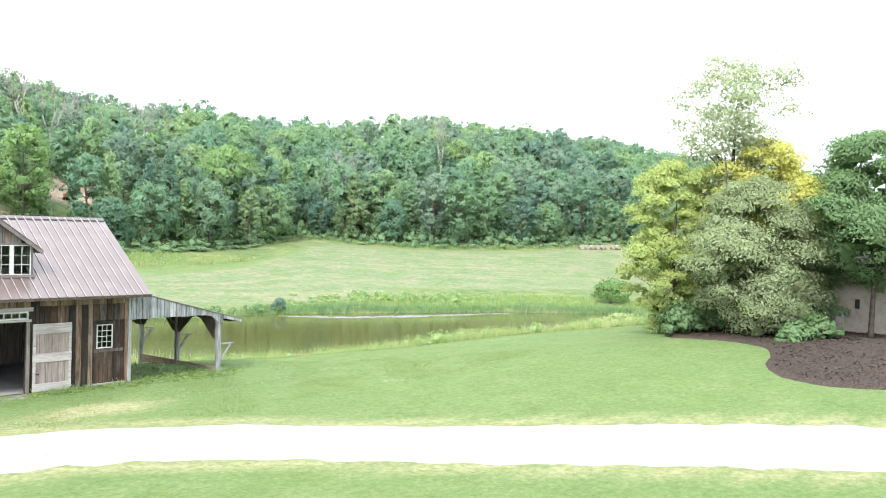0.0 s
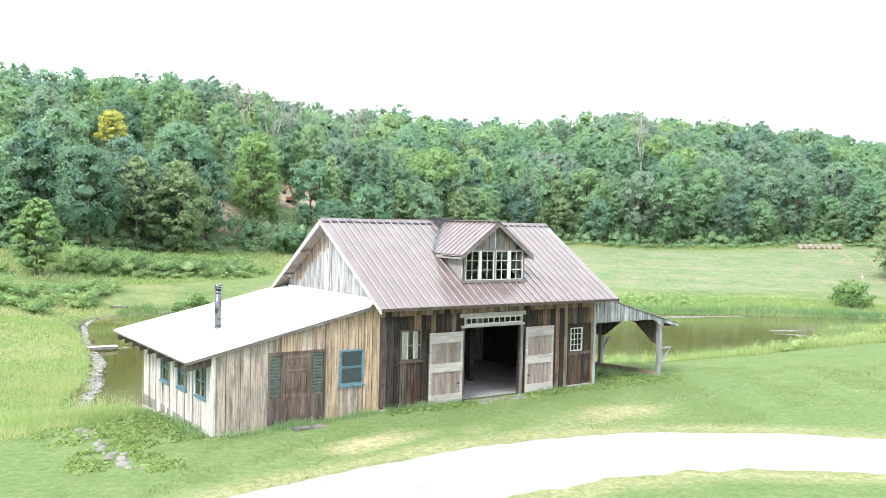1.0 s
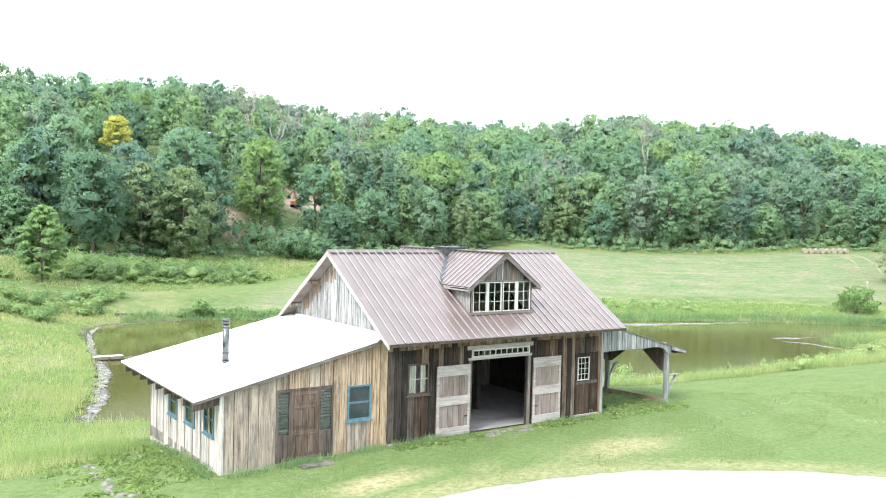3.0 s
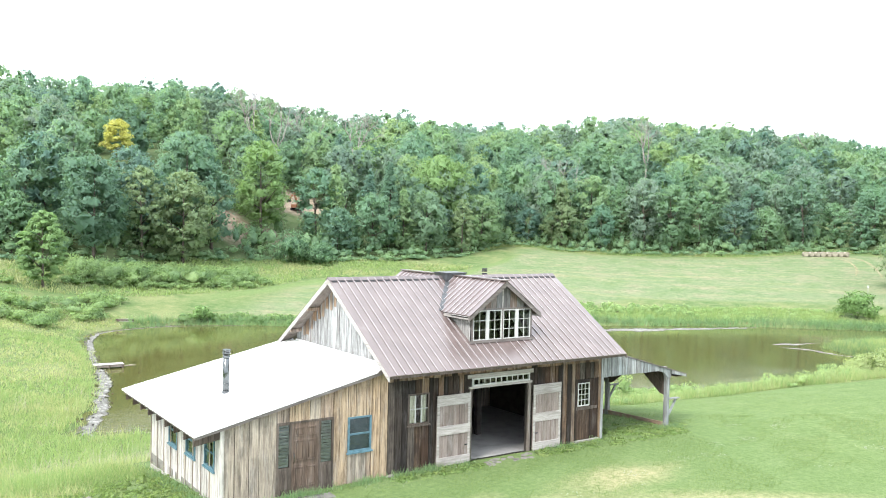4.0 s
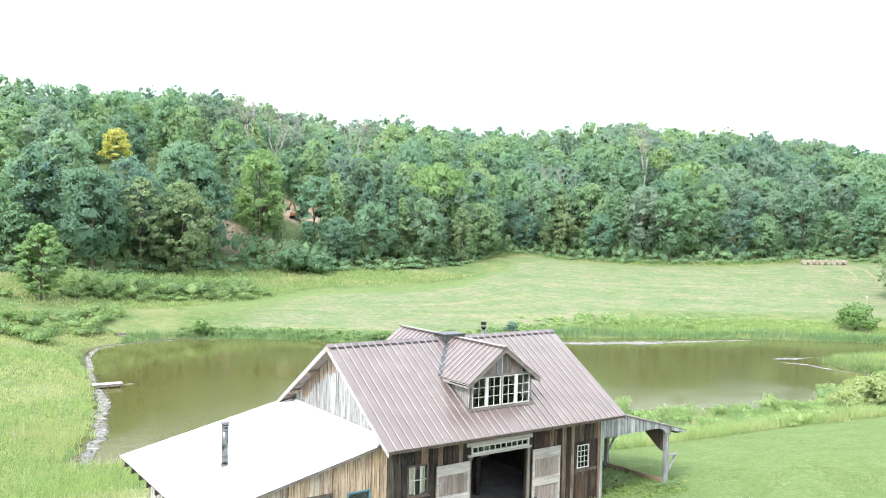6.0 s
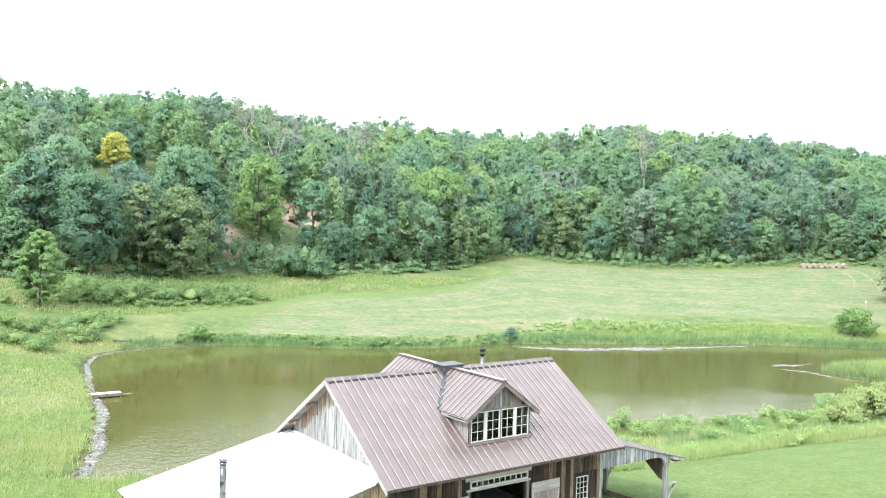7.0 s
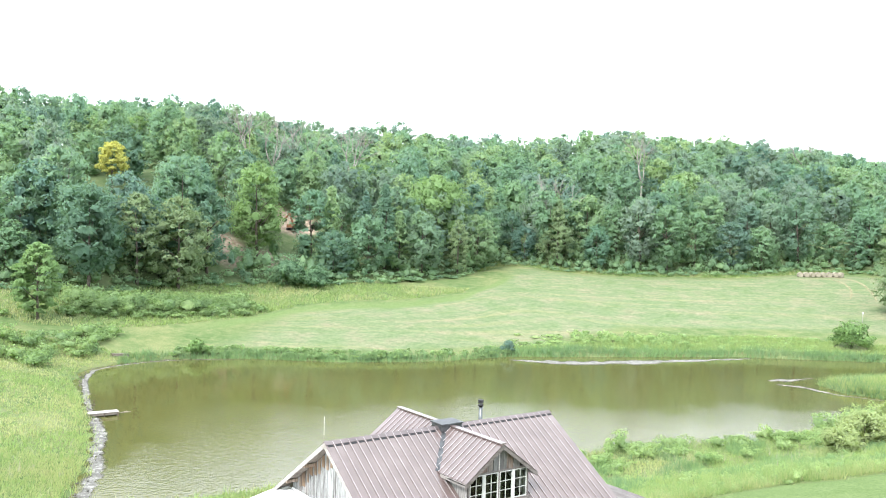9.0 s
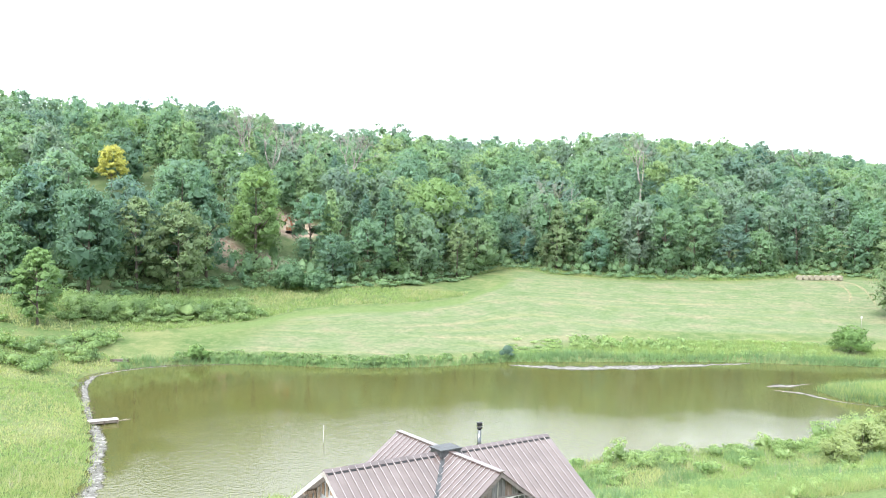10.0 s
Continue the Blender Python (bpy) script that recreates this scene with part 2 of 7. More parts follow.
# leaf greens with aerial haze put in: bluer and lighter than the leaves
HAZED_GREENS = [(0.152, 0.266, 0.216), (0.262, 0.400, 0.232), (0.180, 0.318, 0.250), (0.312, 0.432, 0.236), (0.208, 0.350, 0.240), (0.262, 0.352, 0.300), (0.150, 0.266, 0.232), (0.292, 0.408, 0.240)]
MAT_WOODS = foliage("mixed_woodland_leaves", HAZED_GREENS, True, 0.56, 0.9, depth=0.22)
MAT_TREE = foliage("deciduous_leaves", HAZED_GREENS, glow=0.56, grain=0.9, depth=0.18)
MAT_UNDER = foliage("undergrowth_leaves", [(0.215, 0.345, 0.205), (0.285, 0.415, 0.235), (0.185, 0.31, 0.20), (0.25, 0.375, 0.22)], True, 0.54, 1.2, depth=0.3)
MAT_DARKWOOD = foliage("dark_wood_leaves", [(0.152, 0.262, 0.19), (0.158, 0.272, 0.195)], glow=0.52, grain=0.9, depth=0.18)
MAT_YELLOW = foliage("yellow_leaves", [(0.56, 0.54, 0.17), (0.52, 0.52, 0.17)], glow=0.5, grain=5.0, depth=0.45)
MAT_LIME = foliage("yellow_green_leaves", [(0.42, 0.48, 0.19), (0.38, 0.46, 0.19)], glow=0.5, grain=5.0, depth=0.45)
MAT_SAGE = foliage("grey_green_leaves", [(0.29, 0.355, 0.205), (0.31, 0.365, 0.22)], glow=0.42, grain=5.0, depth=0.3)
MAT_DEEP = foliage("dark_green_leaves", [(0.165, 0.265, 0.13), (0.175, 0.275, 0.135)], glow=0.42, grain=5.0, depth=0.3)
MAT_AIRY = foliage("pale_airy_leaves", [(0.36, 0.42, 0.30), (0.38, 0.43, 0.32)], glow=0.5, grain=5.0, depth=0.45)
MAT_BUSH = foliage("pond_bush_leaves", [(0.20, 0.33, 0.13), (0.215, 0.345, 0.135)], glow=0.42)
MAT_TALLSHRUB = foliage("wild_shrub_leaves", [(0.23, 0.35, 0.16), (0.31, 0.43, 0.20), (0.21, 0.32, 0.16), (0.28, 0.39, 0.19)], True, 0.52, depth=0.5)
MAT_FARBUSH = foliage("dark_bank_bush_leaves", [(0.16, 0.28, 0.17), (0.165, 0.285, 0.175)], grain=1.6)
MAT_WEED = foliage("soft_bank_weeds", [(0.30, 0.43, 0.19), (0.40, 0.52, 0.27), (0.28, 0.41, 0.19), (0.36, 0.47, 0.23)], True, 0.52, 4.0, depth=0.5)
MAT_WILLOW = foliage("pale_willow_leaves", [(0.35, 0.435, 0.21), (0.39, 0.465, 0.24)], glow=0.5, grain=4.0, depth=0.4)
MAT_WEEDLOW = foliage("low_weed_leaves", [(0.20, 0.30, 0.105), (0.27, 0.365, 0.145), (0.215, 0.315, 0.115), (0.31, 0.385, 0.165)], True, 0.5, 6.0, depth=0.4)
MAT_CLOVER = plain("clover_flowers", (0.42, 0.45, 0.36), 0.8, 0.2, 0, 0.2, 9, 0)
MAT_LIMEWOOD = foliage("bright_wood_leaves", [(0.235, 0.365, 0.165), (0.245, 0.375, 0.17)], glow=0.5, grain=0.9, depth=0.22)
MAT_PALEWOOD = foliage("pale_wood_leaves", [(0.25, 0.34, 0.20), (0.26, 0.35, 0.20)], glow=0.5, grain=0.9, depth=0.22)
MAT_TALLGRASS = foliage("tall_meadow_grass", [(0.25, 0.355, 0.14), (0.34, 0.42, 0.19), (0.23, 0.345, 0.14), (0.46, 0.46, 0.27), (0.30, 0.39, 0.165)], True, 0.5, mottle=False)
MAT_TURF = foliage("clipped_turf", [(0.12, 0.19, 0.06), (0.17, 0.235, 0.085), (0.14, 0.205, 0.065), (0.24, 0.27, 0.13)], True, 0.35, mottle=False)
MAT_REED = foliage("cattail_reeds", [(0.165, 0.285, 0.14), (0.23, 0.345, 0.165), (0.16, 0.27, 0.145), (0.32, 0.38, 0.21)], True, 0.45, mottle=False)

# the ground: lawn, mown hayfield, wild meadow, woodland floor, bare earth
MAT_GROUND, _n, _l, _b = shader("grass_ground", 0.95, 0.1)
_fine = noise_tex(_n, _l, 6, 7, rough=0.85)
_mid = noise_tex(_n, _l, 0.7, 7, rough=0.7)
_wide = noise_tex(_n, _l, 0.11, 4)
_lawn = ramp(_n, _l, _mid, [(0.25, (0.102, 0.152, 0.052)), (0.5, (0.128, 0.182, 0.068)), (0.75, (0.162, 0.208, 0.090))])
_lawn = mix(_n, _l, limits(_n, _l, _wide, 0.4, 0.9), _lawn, (0.118, 0.176, 0.066))
_tuft = noise_tex(_n, _l, 4.5, 8, rough=0.85)
_lawn = mix(_n, _l, 1.0, _lawn, ramp(_n, _l, _tuft, [(0.32, (0.68, 0.75, 0.68)), (0.5, (1, 1, 1)), (0.68, (1.32, 1.22, 1.26))]), "MULTIPLY")
# windrows: long streaks that follow the curve of the field
_rows = noise_tex(_n, _l, 1.0, 4, rough=0.6, vector=attribute(_n, "sweep", True))
# the hay's blue is raised a little to stand in for distance haze
_hay = ramp(_n, _l, noise_tex(_n, _l, 0.16, 6, rough=0.65), [(0.3, (0.115, 0.165, 0.073)), (0.5, (0.151, 0.185, 0.100)), (0.72, (0.208, 0.197, 0.13))])
_hay = mix(_n, _l, 0.34, _hay, ramp(_n, _l, _rows, [(0.36, (0.60, 0.82, 0.62)), (0.48, (0.95, 1.0, 0.97)), (0.56, (1.12, 1.04, 1.0)), (0.66, (1.65, 1.28, 1.2))]), "MULTIPLY")
_hay = mix(_n, _l, 1.0, _hay, ramp(_n, _l, noise_tex(_n, _l, 0.9, 8, rough=0.82), [(0.34, (0.66, 0.74, 0.66)), (0.5, (1, 1, 1)), (0.66, (1.36, 1.24, 1.3))]), "MULTIPLY")
_wild = ramp(_n, _l, noise_tex(_n, _l, 0.5, 9, rough=0.8), [(0.3, (0.048, 0.098, 0.032)), (0.5, (0.100, 0.150, 0.056)), (0.7, (0.20, 0.205, 0.105))])
# woodland floor, lightened to lift the gaps as haze would
_leaf = ramp(_n, _l, noise_tex(_n, _l, 0.5, 4), [(0.3, (0.07, 0.11, 0.045)), (0.7, (0.13, 0.16, 0.08))])
_earth = ramp(_n, _l, noise_tex(_n, _l, 0.8, 5), [(0.3, (0.20, 0.15, 0.11)), (0.7, (0.40, 0.33, 0.26))])
_straw = ramp(_n, _l, noise_tex(_n, _l, 3.0, 6, rough=0.7), [(0.3, (0.20, 0.215, 0.09)), (0.6, (0.40, 0.34, 0.21))])
_c = mix(_n, _l, attribute(_n, "worn"), _lawn, _straw)
_wild = mix(_n, _l, limits(_n, _l, noise_tex(_n, _l, 0.09, 5, rough=0.65), 0.42, 0.68), _wild, mix(_n, _l, 0.6, _wild, (0.23, 0.23, 0.11)))
_c = mix(_n, _l, attribute(_n, "wild"), _c, _wild)
_c = mix(_n, _l, attribute(_n, "hay"), _c, _hay)
_c = mix(_n, _l, attribute(_n, "woods"), _c, _leaf)
_c = mix(_n, _l, attribute(_n, "earth"), _c, _earth)
_c = mix(_n, _l, 0.5, _c, ramp(_n, _l, _fine, [(0.32, (0.42, 0.5, 0.38)), (0.5, (1, 1, 1)), (0.68, (1.6, 1.45, 1.5))]), "MULTIPLY")
_l.new(_c, _b.inputs["Base Color"])
bump(_n, _l, _b, _fine, 0.7, 0.06)

MAT_GRAVEL, _n, _l, _b = shader("white_limestone_gravel", 0.95, 0.15)
_g = noise_tex(_n, _l, 30, 6, rough=0.7)
_c = ramp(_n, _l, noise_tex(_n, _l, 0.9, 5), [(0.25, (0.26, 0.243, 0.224)), (0.5, (0.318, 0.302, 0.284)), (0.8, (0.365, 0.35, 0.335))])
_l.new(mix(_n, _l, 0.5, _c, ramp(_n, _l, _g, [(0.3, (0.6, 0.6, 0.6)), (0.6, (1.1, 1.1, 1.1))]), "MULTIPLY"), _b.inputs["Base Color"])
bump(_n, _l, _b, _g, 0.6, 0.03)

MAT_MULCH, _n, _l, _b = shader("brown_bark_mulch", 0.95, 0.1)
_g = noise_tex(_n, _l, 16, 6, (1, 1, 1), 0.75)
_l.new(ramp(_n, _l, _g, [(0.3, (0.022, 0.017, 0.015)), (0.5, (0.064, 0.049, 0.041)), (0.72, (0.15, 0.12, 0.10))]), _b.inputs["Base Color"])
bump(_n, _l, _b, _g, 0.9, 0.06)

MAT_WATER, _n, _l, _b = shader("murky_olive_water", 0.04, 0.5)
_b.inputs["IOR"].default_value = 1.48
_l.new(ramp(_n, _l, noise_tex(_n, _l, 0.035, 4), [(0.3, (0.086, 0.087, 0.027)), (0.7, (0.106, 0.103, 0.034))]), _b.inputs["Base Color"])
_a = noise_tex(_n, _l, 2.5, 3, (1, 1, 1), 0.5)
# wind ruffles the near half, the far half lies in the lee of the woods
_far = _n.new("ShaderNodeVectorMath")
_far.operation = "DOT_PRODUCT"
_far.inputs[1].default_value = (0.575, 0.818, 0)
_l.new(_n.new("ShaderNodeNewGeometry").outputs["Position"], _far.inputs[0])
_gust = _n.new("ShaderNodeMath")
_gust.operation = "MULTIPLY_ADD"
_l.new(noise_tex(_n, _l, 0.05, 5, rough=0.6), _gust.inputs[0])
_gust.inputs[1].default_value = 70
_l.new(_far.outputs["Value"], _gust.inputs[2])
_calm = limits(_n, _l, _gust.outputs[0], 108, 126)
# and the water under the dam lies still
_side = _n.new("ShaderNodeVectorMath")
_side.operation = "DOT_PRODUCT"
_side.inputs[1].default_value = (0.818, -0.575, 0)
_l.new(_n.new("ShaderNodeNewGeometry").outputs["Position"], _side.inputs[0])
_lee = _n.new("ShaderNodeMath")
_lee.operation = "MULTIPLY_ADD"
_l.new(noise_tex(_n, _l, 0.07, 4, rough=0.6), _lee.inputs[0])
_lee.inputs[1].default_value = 26
_l.new(_side.outputs["Value"], _lee.inputs[2])
_ruffle = mix(_n, _l, limits(_n, _l, _lee.outputs[0], -19, -14), (0, 0, 0), mix(_n, _l, _calm, (1, 1, 1), (0.12, 0.12, 0.12)))
_h = mix(_n, _l, _ruffle, mix(_n, _l, 0.1, (0.5, 0.5, 0.5), _a), _a)
bump(_n, _l, _b, _h, 1.0, 0.035)

# a broken film afloat: thick patches, thin edges, holes
MAT_SCUM, _n, _l, _b = shader("pale_pond_scum", 0.8, 0.2)
_l.new(ramp(_n, _l, noise_tex(_n, _l, 2.2, 6, rough=0.7), [(0.36, (0.08, 0.078, 0.066)), (0.5, (0.15, 0.146, 0.132)), (0.64, (0.36, 0.35, 0.33))]), _b.inputs["Base Color"])
_l.new(limits(_n, _l, mix(_n, _l, 0.45, noise_tex(_n, _l, 2.0, 8, rough=0.8), attribute(_n, "film")), 0.3, 0.5), _b.inputs["Alpha"])


# ---------------------------------------------------------------- building tools
def part(name, data, material, parent=None, label=""):
    """Links a bmesh or a mesh as one object, under a thing or a part."""
    if isinstance(data, bmesh.types.BMesh):
        me = bpy.data.meshes.new(name)
        data.normal_update()
        data.to_mesh(me)
        data.free()
    else:
        me = data
    if material and not me.materials:
        me.materials.append(material)
    ob = new(name, me)
    ob.parent = parent
    return tagged(ob, label)


def thing(name, label, category, at=(0, 0, 0), turn=0, group="", kind=""):
    ob = new(name)
    ob.matrix_basis = pose(*at, 0, 0, turn)
    return tagged(ob, label, category, group, kind)


def add_box(bm, x0, x1, y0, y1, z0, z1):
    vs = [bm.verts.new((x, y, z)) for x in (x0, x1) for y in (y0, y1) for z in (z0, z1)]
    for q in ((0, 1, 3, 2), (4, 6, 7, 5), (0, 4, 5, 1), (2, 3, 7, 6), (0, 2, 6, 4), (1, 5, 7, 3)):
        bm.faces.new([vs[i] for i in q])
    return bm


def box(*sides, bevel=0.0):
    bm = add_box(bmesh.new(), *sides)
    if bevel:
        bmesh.ops.bevel(bm, geom=bm.edges[:], offset=bevel, segments=1, affect="EDGES")
    return bm


def add_prism(bm, outline, axis, a, b):
    """A flat outline (two coordinates a point) drawn out along axis from a to b."""
    def put(p, d):
        return {"x": (d, p[0], p[1]), "y": (p[0], d, p[1]), "z": (p[0], p[1], d)}[axis]
    lo, hi = [bm.verts.new(put(p, a)) for p in outline], [bm.verts.new(put(p, b)) for p in outline]
    k = len(outline)
    bm.faces.new(lo[::-1])
    bm.faces.new(hi)
    for i in range(k):
        bm.faces.new((lo[i], lo[(i + 1) % k], hi[(i + 1) % k], hi[i]))
    bmesh.ops.recalc_face_normals(bm, faces=bm.faces[:])
    return bm


def prism(outline, axis, a, b):
    return add_prism(bmesh.new(), outline, axis, a, b)


def add_bar(bm, p, q, wide, deep, up=(0, 0, 1)):
    """A squared timber from p to q."""
    p, q = Vector(p), Vector(q)
    d = (q - p).normalized()
    s = d.cross(Vector(up))
    s = (s if s.length > 1e-4 else d.cross(Vector((1, 0, 0)))).normalized()
    t = s.cross(d).normalized()
    vs = [bm.verts.new(e + s * a * wide / 2 + t * b * deep / 2) for e in (p, q) for a, b in ((-1, -1), (1, -1), (1, 1), (-1, 1))]
    for f in ((3, 2, 1, 0), (4, 5, 6, 7), (0, 1, 5, 4), (1, 2, 6, 5), (2, 3, 7, 6), (3, 0, 4, 7)):
        bm.faces.new([vs[i] for i in f])
    return bm


def bar(p, q, wide, deep, up=(0, 0, 1)):
    return add_bar(bmesh.new(), p, q, wide, deep, up)


def add_tube(bm, points, radii, sides=7):
    rings = []
    for i, (p, r) in enumerate(zip(points, radii)):
        p = Vector(p)
        d = (Vector(points[min(i + 1, len(points) - 1)]) - Vector(points[max(i - 1, 0)])).normalized()
        s = d.cross(Vector((0.31, 0.95, 0.02))).normalized()
        t = d.cross(s)
        rings.append([bm.verts.new(p + (s * math.cos(a) + t * math.sin(a)) * r) for a in (2 * math.pi * k / sides for k in range(sides))])
    for a, b in zip(rings, rings[1:]):
        for k in range(sides):
            bm.faces.new((a[k], a[(k + 1) % sides], b[(k + 1) % sides], b[k])).smooth = True
    bm.faces.new(rings[0][::-1])
    bm.faces.new(rings[-1])
    return bm


def tube(points, radii, sides=7):
    return add_tube(bmesh.new(), points, radii, sides)


def mesh_of(name, verts, faces_per=4, quads=None, attrs=None):
    """A mesh from numpy arrays; loose quads or triangles where no index is given."""
    verts = np.ascontiguousarray(verts, np.float32).reshape(-1, 3)
    idx = np.arange(len(verts), dtype=np.int32) if quads is None else np.ascontiguousarray(quads, np.int32).ravel()
    count = len(idx) // faces_per
    me = bpy.data.meshes.new(name)
    me.vertices.add(len(verts))
    me.vertices.foreach_set("co", verts.ravel())
    me.loops.add(len(idx))
    me.loops.foreach_set("vertex_index", idx)
    me.polygons.add(count)
    me.polygons.foreach_set("loop_start", np.arange(count, dtype=np.int32) * faces_per)
    for key, values in (attrs or {}).items():
        me.attributes.new(key, "FLOAT", "POINT").data.foreach_set("value", np.ascontiguousarray(values, np.float32))
    me.update(calc_edges=True)
    return me


def smooth(values, times=3):
    """Chaikin's corner cutting on an open line."""
    p = np.array(values, float)
    for _ in range(times):
        a, b = p[:-1] * 0.75 + p[1:] * 0.25, p[:-1] * 0.25 + p[1:] * 0.75
        p = np.concatenate([p[:1], np.stack([a, b], 1).reshape(-1, p.shape[1]), p[-1:]])
    return p


# ---------------------------------------------------------------- lie of the land
# (u, v): metres to the right of and ahead along the valley axis, from ORIGIN
ORIGIN = np.array((-13.5, -22.2))
AHEAD = np.array((0.575, 0.818)) / np.hypot(0.575, 0.818)
RIGHT = np.array((AHEAD[1], -AHEAD[0]))
WATER = -9.8
POND = np.array([(-30, 66), (-32, 76), (-35.5, 86), (-41, 98), (-46, 108), (-52, 119), (-54.5, 128), (-52, 134.5), (-45, 140.5),
                 (-34, 143), (-17, 141.5), (-3, 144), (12, 152), (24, 154), (56, 158.5), (86, 156), (108, 150), (110, 140), (84, 139), (66, 133.5),
                 (59, 131), (60, 124), (66, 118), (60, 109), (51, 105), (40, 95), (30, 92), (20, 89), (14, 85.5), (2, 79), (-14, 73), (-22, 68)])


def to_uv(x, y):
    dx, dy = x - ORIGIN[0], y - ORIGIN[1]
    return dx * RIGHT[0] + dy * RIGHT[1], dx * AHEAD[0] + dy * AHEAD[1]


def to_xy(u, v):
    return ORIGIN[0] + u * RIGHT[0] + v * AHEAD[0], ORIGIN[1] + u * RIGHT[1] + v * AHEAD[1]


def pond_distance(u, v):
    """Metres outside the pond's edge (negative in the water)."""
    u, v = np.asarray(u, float), np.asarray(v, float)
    best, inside = np.full(u.shape, 1e9), np.zeros(u.shape, bool)
    for (ax, ay), (bx, by) in zip(POND, np.roll(POND, -1, 0)):
        ex, ey = bx - ax, by - ay
        k = np.clip(((u - ax) * ex + (v - ay) * ey) / (ex * ex + ey * ey), 0, 1)
        best = np.minimum(best, np.hypot(u - ax - k * ex, v - ay - k * ey))
        cross = (ay > v) != (by > v)
        with np.errstate(divide="ignore", invalid="ignore"):
            inside ^= cross & (u < ex * (v - ay) / (ey if ey else 1e-9) + ax)
    return np.where(inside, -best, best)


def step(a, b, x):
    k = np.clip((x - a) / (b - a), 0, 1)
    return k * k * (3 - 2 * k)


def wood_edge(u):
    """v of the foot of the woods."""
    return np.interp(u, (-220, -120, -84, -67, -60, -51, -42, -28, -20, -12, -3, 6, 10, 16, 27, 31, 36, 52, 85, 104, 121, 130, 300), (150, 158, 161, 175, 188, 200, 210, 211, 216, 220, 226, 235, 245, 257, 259, 253, 251, 248, 249, 256, 256, 250, 215))


def ridge_line(u):
    return np.interp(u, (-500, -250, -144, -98, -45, 19, 65, 113, 156, 226, 400, 900), (250, 262, 300, 328, 411, 433, 395, 404, 417, 471, 640, 1000))


def land(u, v):
    """Height of the ground."""
    u, v = np.asarray(u, float), np.asarray(v, float)
    x, y = to_xy(u, v)
    d = pond_distance(u, v)
    s = np.clip(y + np.interp(x, (13.5, 18.6, 24, 27, 36, 50), (0, 2.1, 2.8, 3.2, 3.3, 8)), 0, None)
    near = -np.where(s < 12, 0.0125 * s * s, 1.8 + 0.325 * (s - 12)) - 0.028 * np.clip(-x, 0, 9) * step(-6, 0, y)
    near -= 0.1 * step(-9, -30, x) * np.clip(-x - 9, 0, 25)
    near += 1.4 * step(14, 36, x - 0.3 * y) * step(4, -14, y)
    floor = WATER + 0.3 + 0.05 * np.clip(d, 0, 24)
    rise = 0.115 + 0.1 * step(-38, -80, u)
    far = WATER + 0.35 + rise * np.clip(d, 0, 115)
    side = step(88, 128, v - 0.12 * u)
    h = np.maximum(near, floor) * (1 - side) + far * side
    edge, top = wood_edge(u), ridge_line(u)
    k = np.clip((v - edge) / (top - edge), 0, 1.0)
    hill = (1 - (1 - k) ** 1.25) * 0.9 + 0.1 * k
    crest = np.interp(u, (-500, -156, -144, -125, -114, -101, -82, -59, -48, -41, -20, -7, 19, 34, 47, 82, 124, 144, 164, 216, 267, 400, 900), (35, 37, 40.5, 38.5, 36, 40, 42, 40.5, 39.5, 42, 43.5, 40.5, 43, 38.5, 41, 41.5, 40.5, 41, 39, 36.5, 33, 30, 28))
    h = np.where(v > edge, h + (crest - h) * hill, h)
    h = h - 0.1 * np.clip(v - top, 0, 400)
    bed = WATER - 0.25 - 0.12 * np.clip(-d, 0, 12)
    return np.where(d < 0, bed + (h - bed) * 0, np.minimum(h, WATER - 0.25 + 0.55 * d + 0.4 * d * d))


def height(x, y):
    return float(land(*(np.array([k]) for k in to_uv(x, y)))[0])


def spaced(stops):
    """Grid lines: (from, step) pairs, the last one ends it."""
    out = [stops[0][0]]
    for (a, s), (b, _) in zip(stops, stops[1:]):
        k = max(1, round((b - a) / s))
        out += [a + (b - a) * (i + 1) / k for i in range(k)]
    return np.array(out)


def field_noise(x, y, scale, seed):
    """Cheap smooth noise from a few crossed sines, about -1 to 1."""
    rng = np.random.default_rng(seed)
    out = 0
    for k in range(6):
        a, f, p = rng.uniform(0, 6.28), (1 + 0.6 * k) / scale, rng.uniform(0, 6.28)
        out = out + np.sin((x * math.cos(a) + y * math.sin(a)) * f * 2 + p) / (1 + 0.6 * k)
    return out / 2.2


def lawn_line(x):
    """y at which the mown lawn ends above the pond bank."""
    return np.interp(x, (13, 18.6, 22.9, 27.2, 30.4, 33.3, 35.6, 40, 46, 60), (7.9, 7.5, 7.4, 7.0, 5.6, 3.9, 3.2, 0.5, -4, -12))


ROAD = smooth([(-30, -19), (-22, -13.5), (-14, -9.6), (-8, -7.6), (-3, -6.75), (1.5, -6.8), (5.5, -8.2), (9, -11), (12.5, -14.6), (16, -19.2), (19, -25), (21.5, -33), (23, -46), (23, -70)], 4)


def road_side(x, y):
    """Metres from the middle of the drive."""
    out = np.full(x.shape, 99.0)
    for px, py in ROAD:
        out = np.minimum(out, np.hypot(x - px, y - py))
    return out


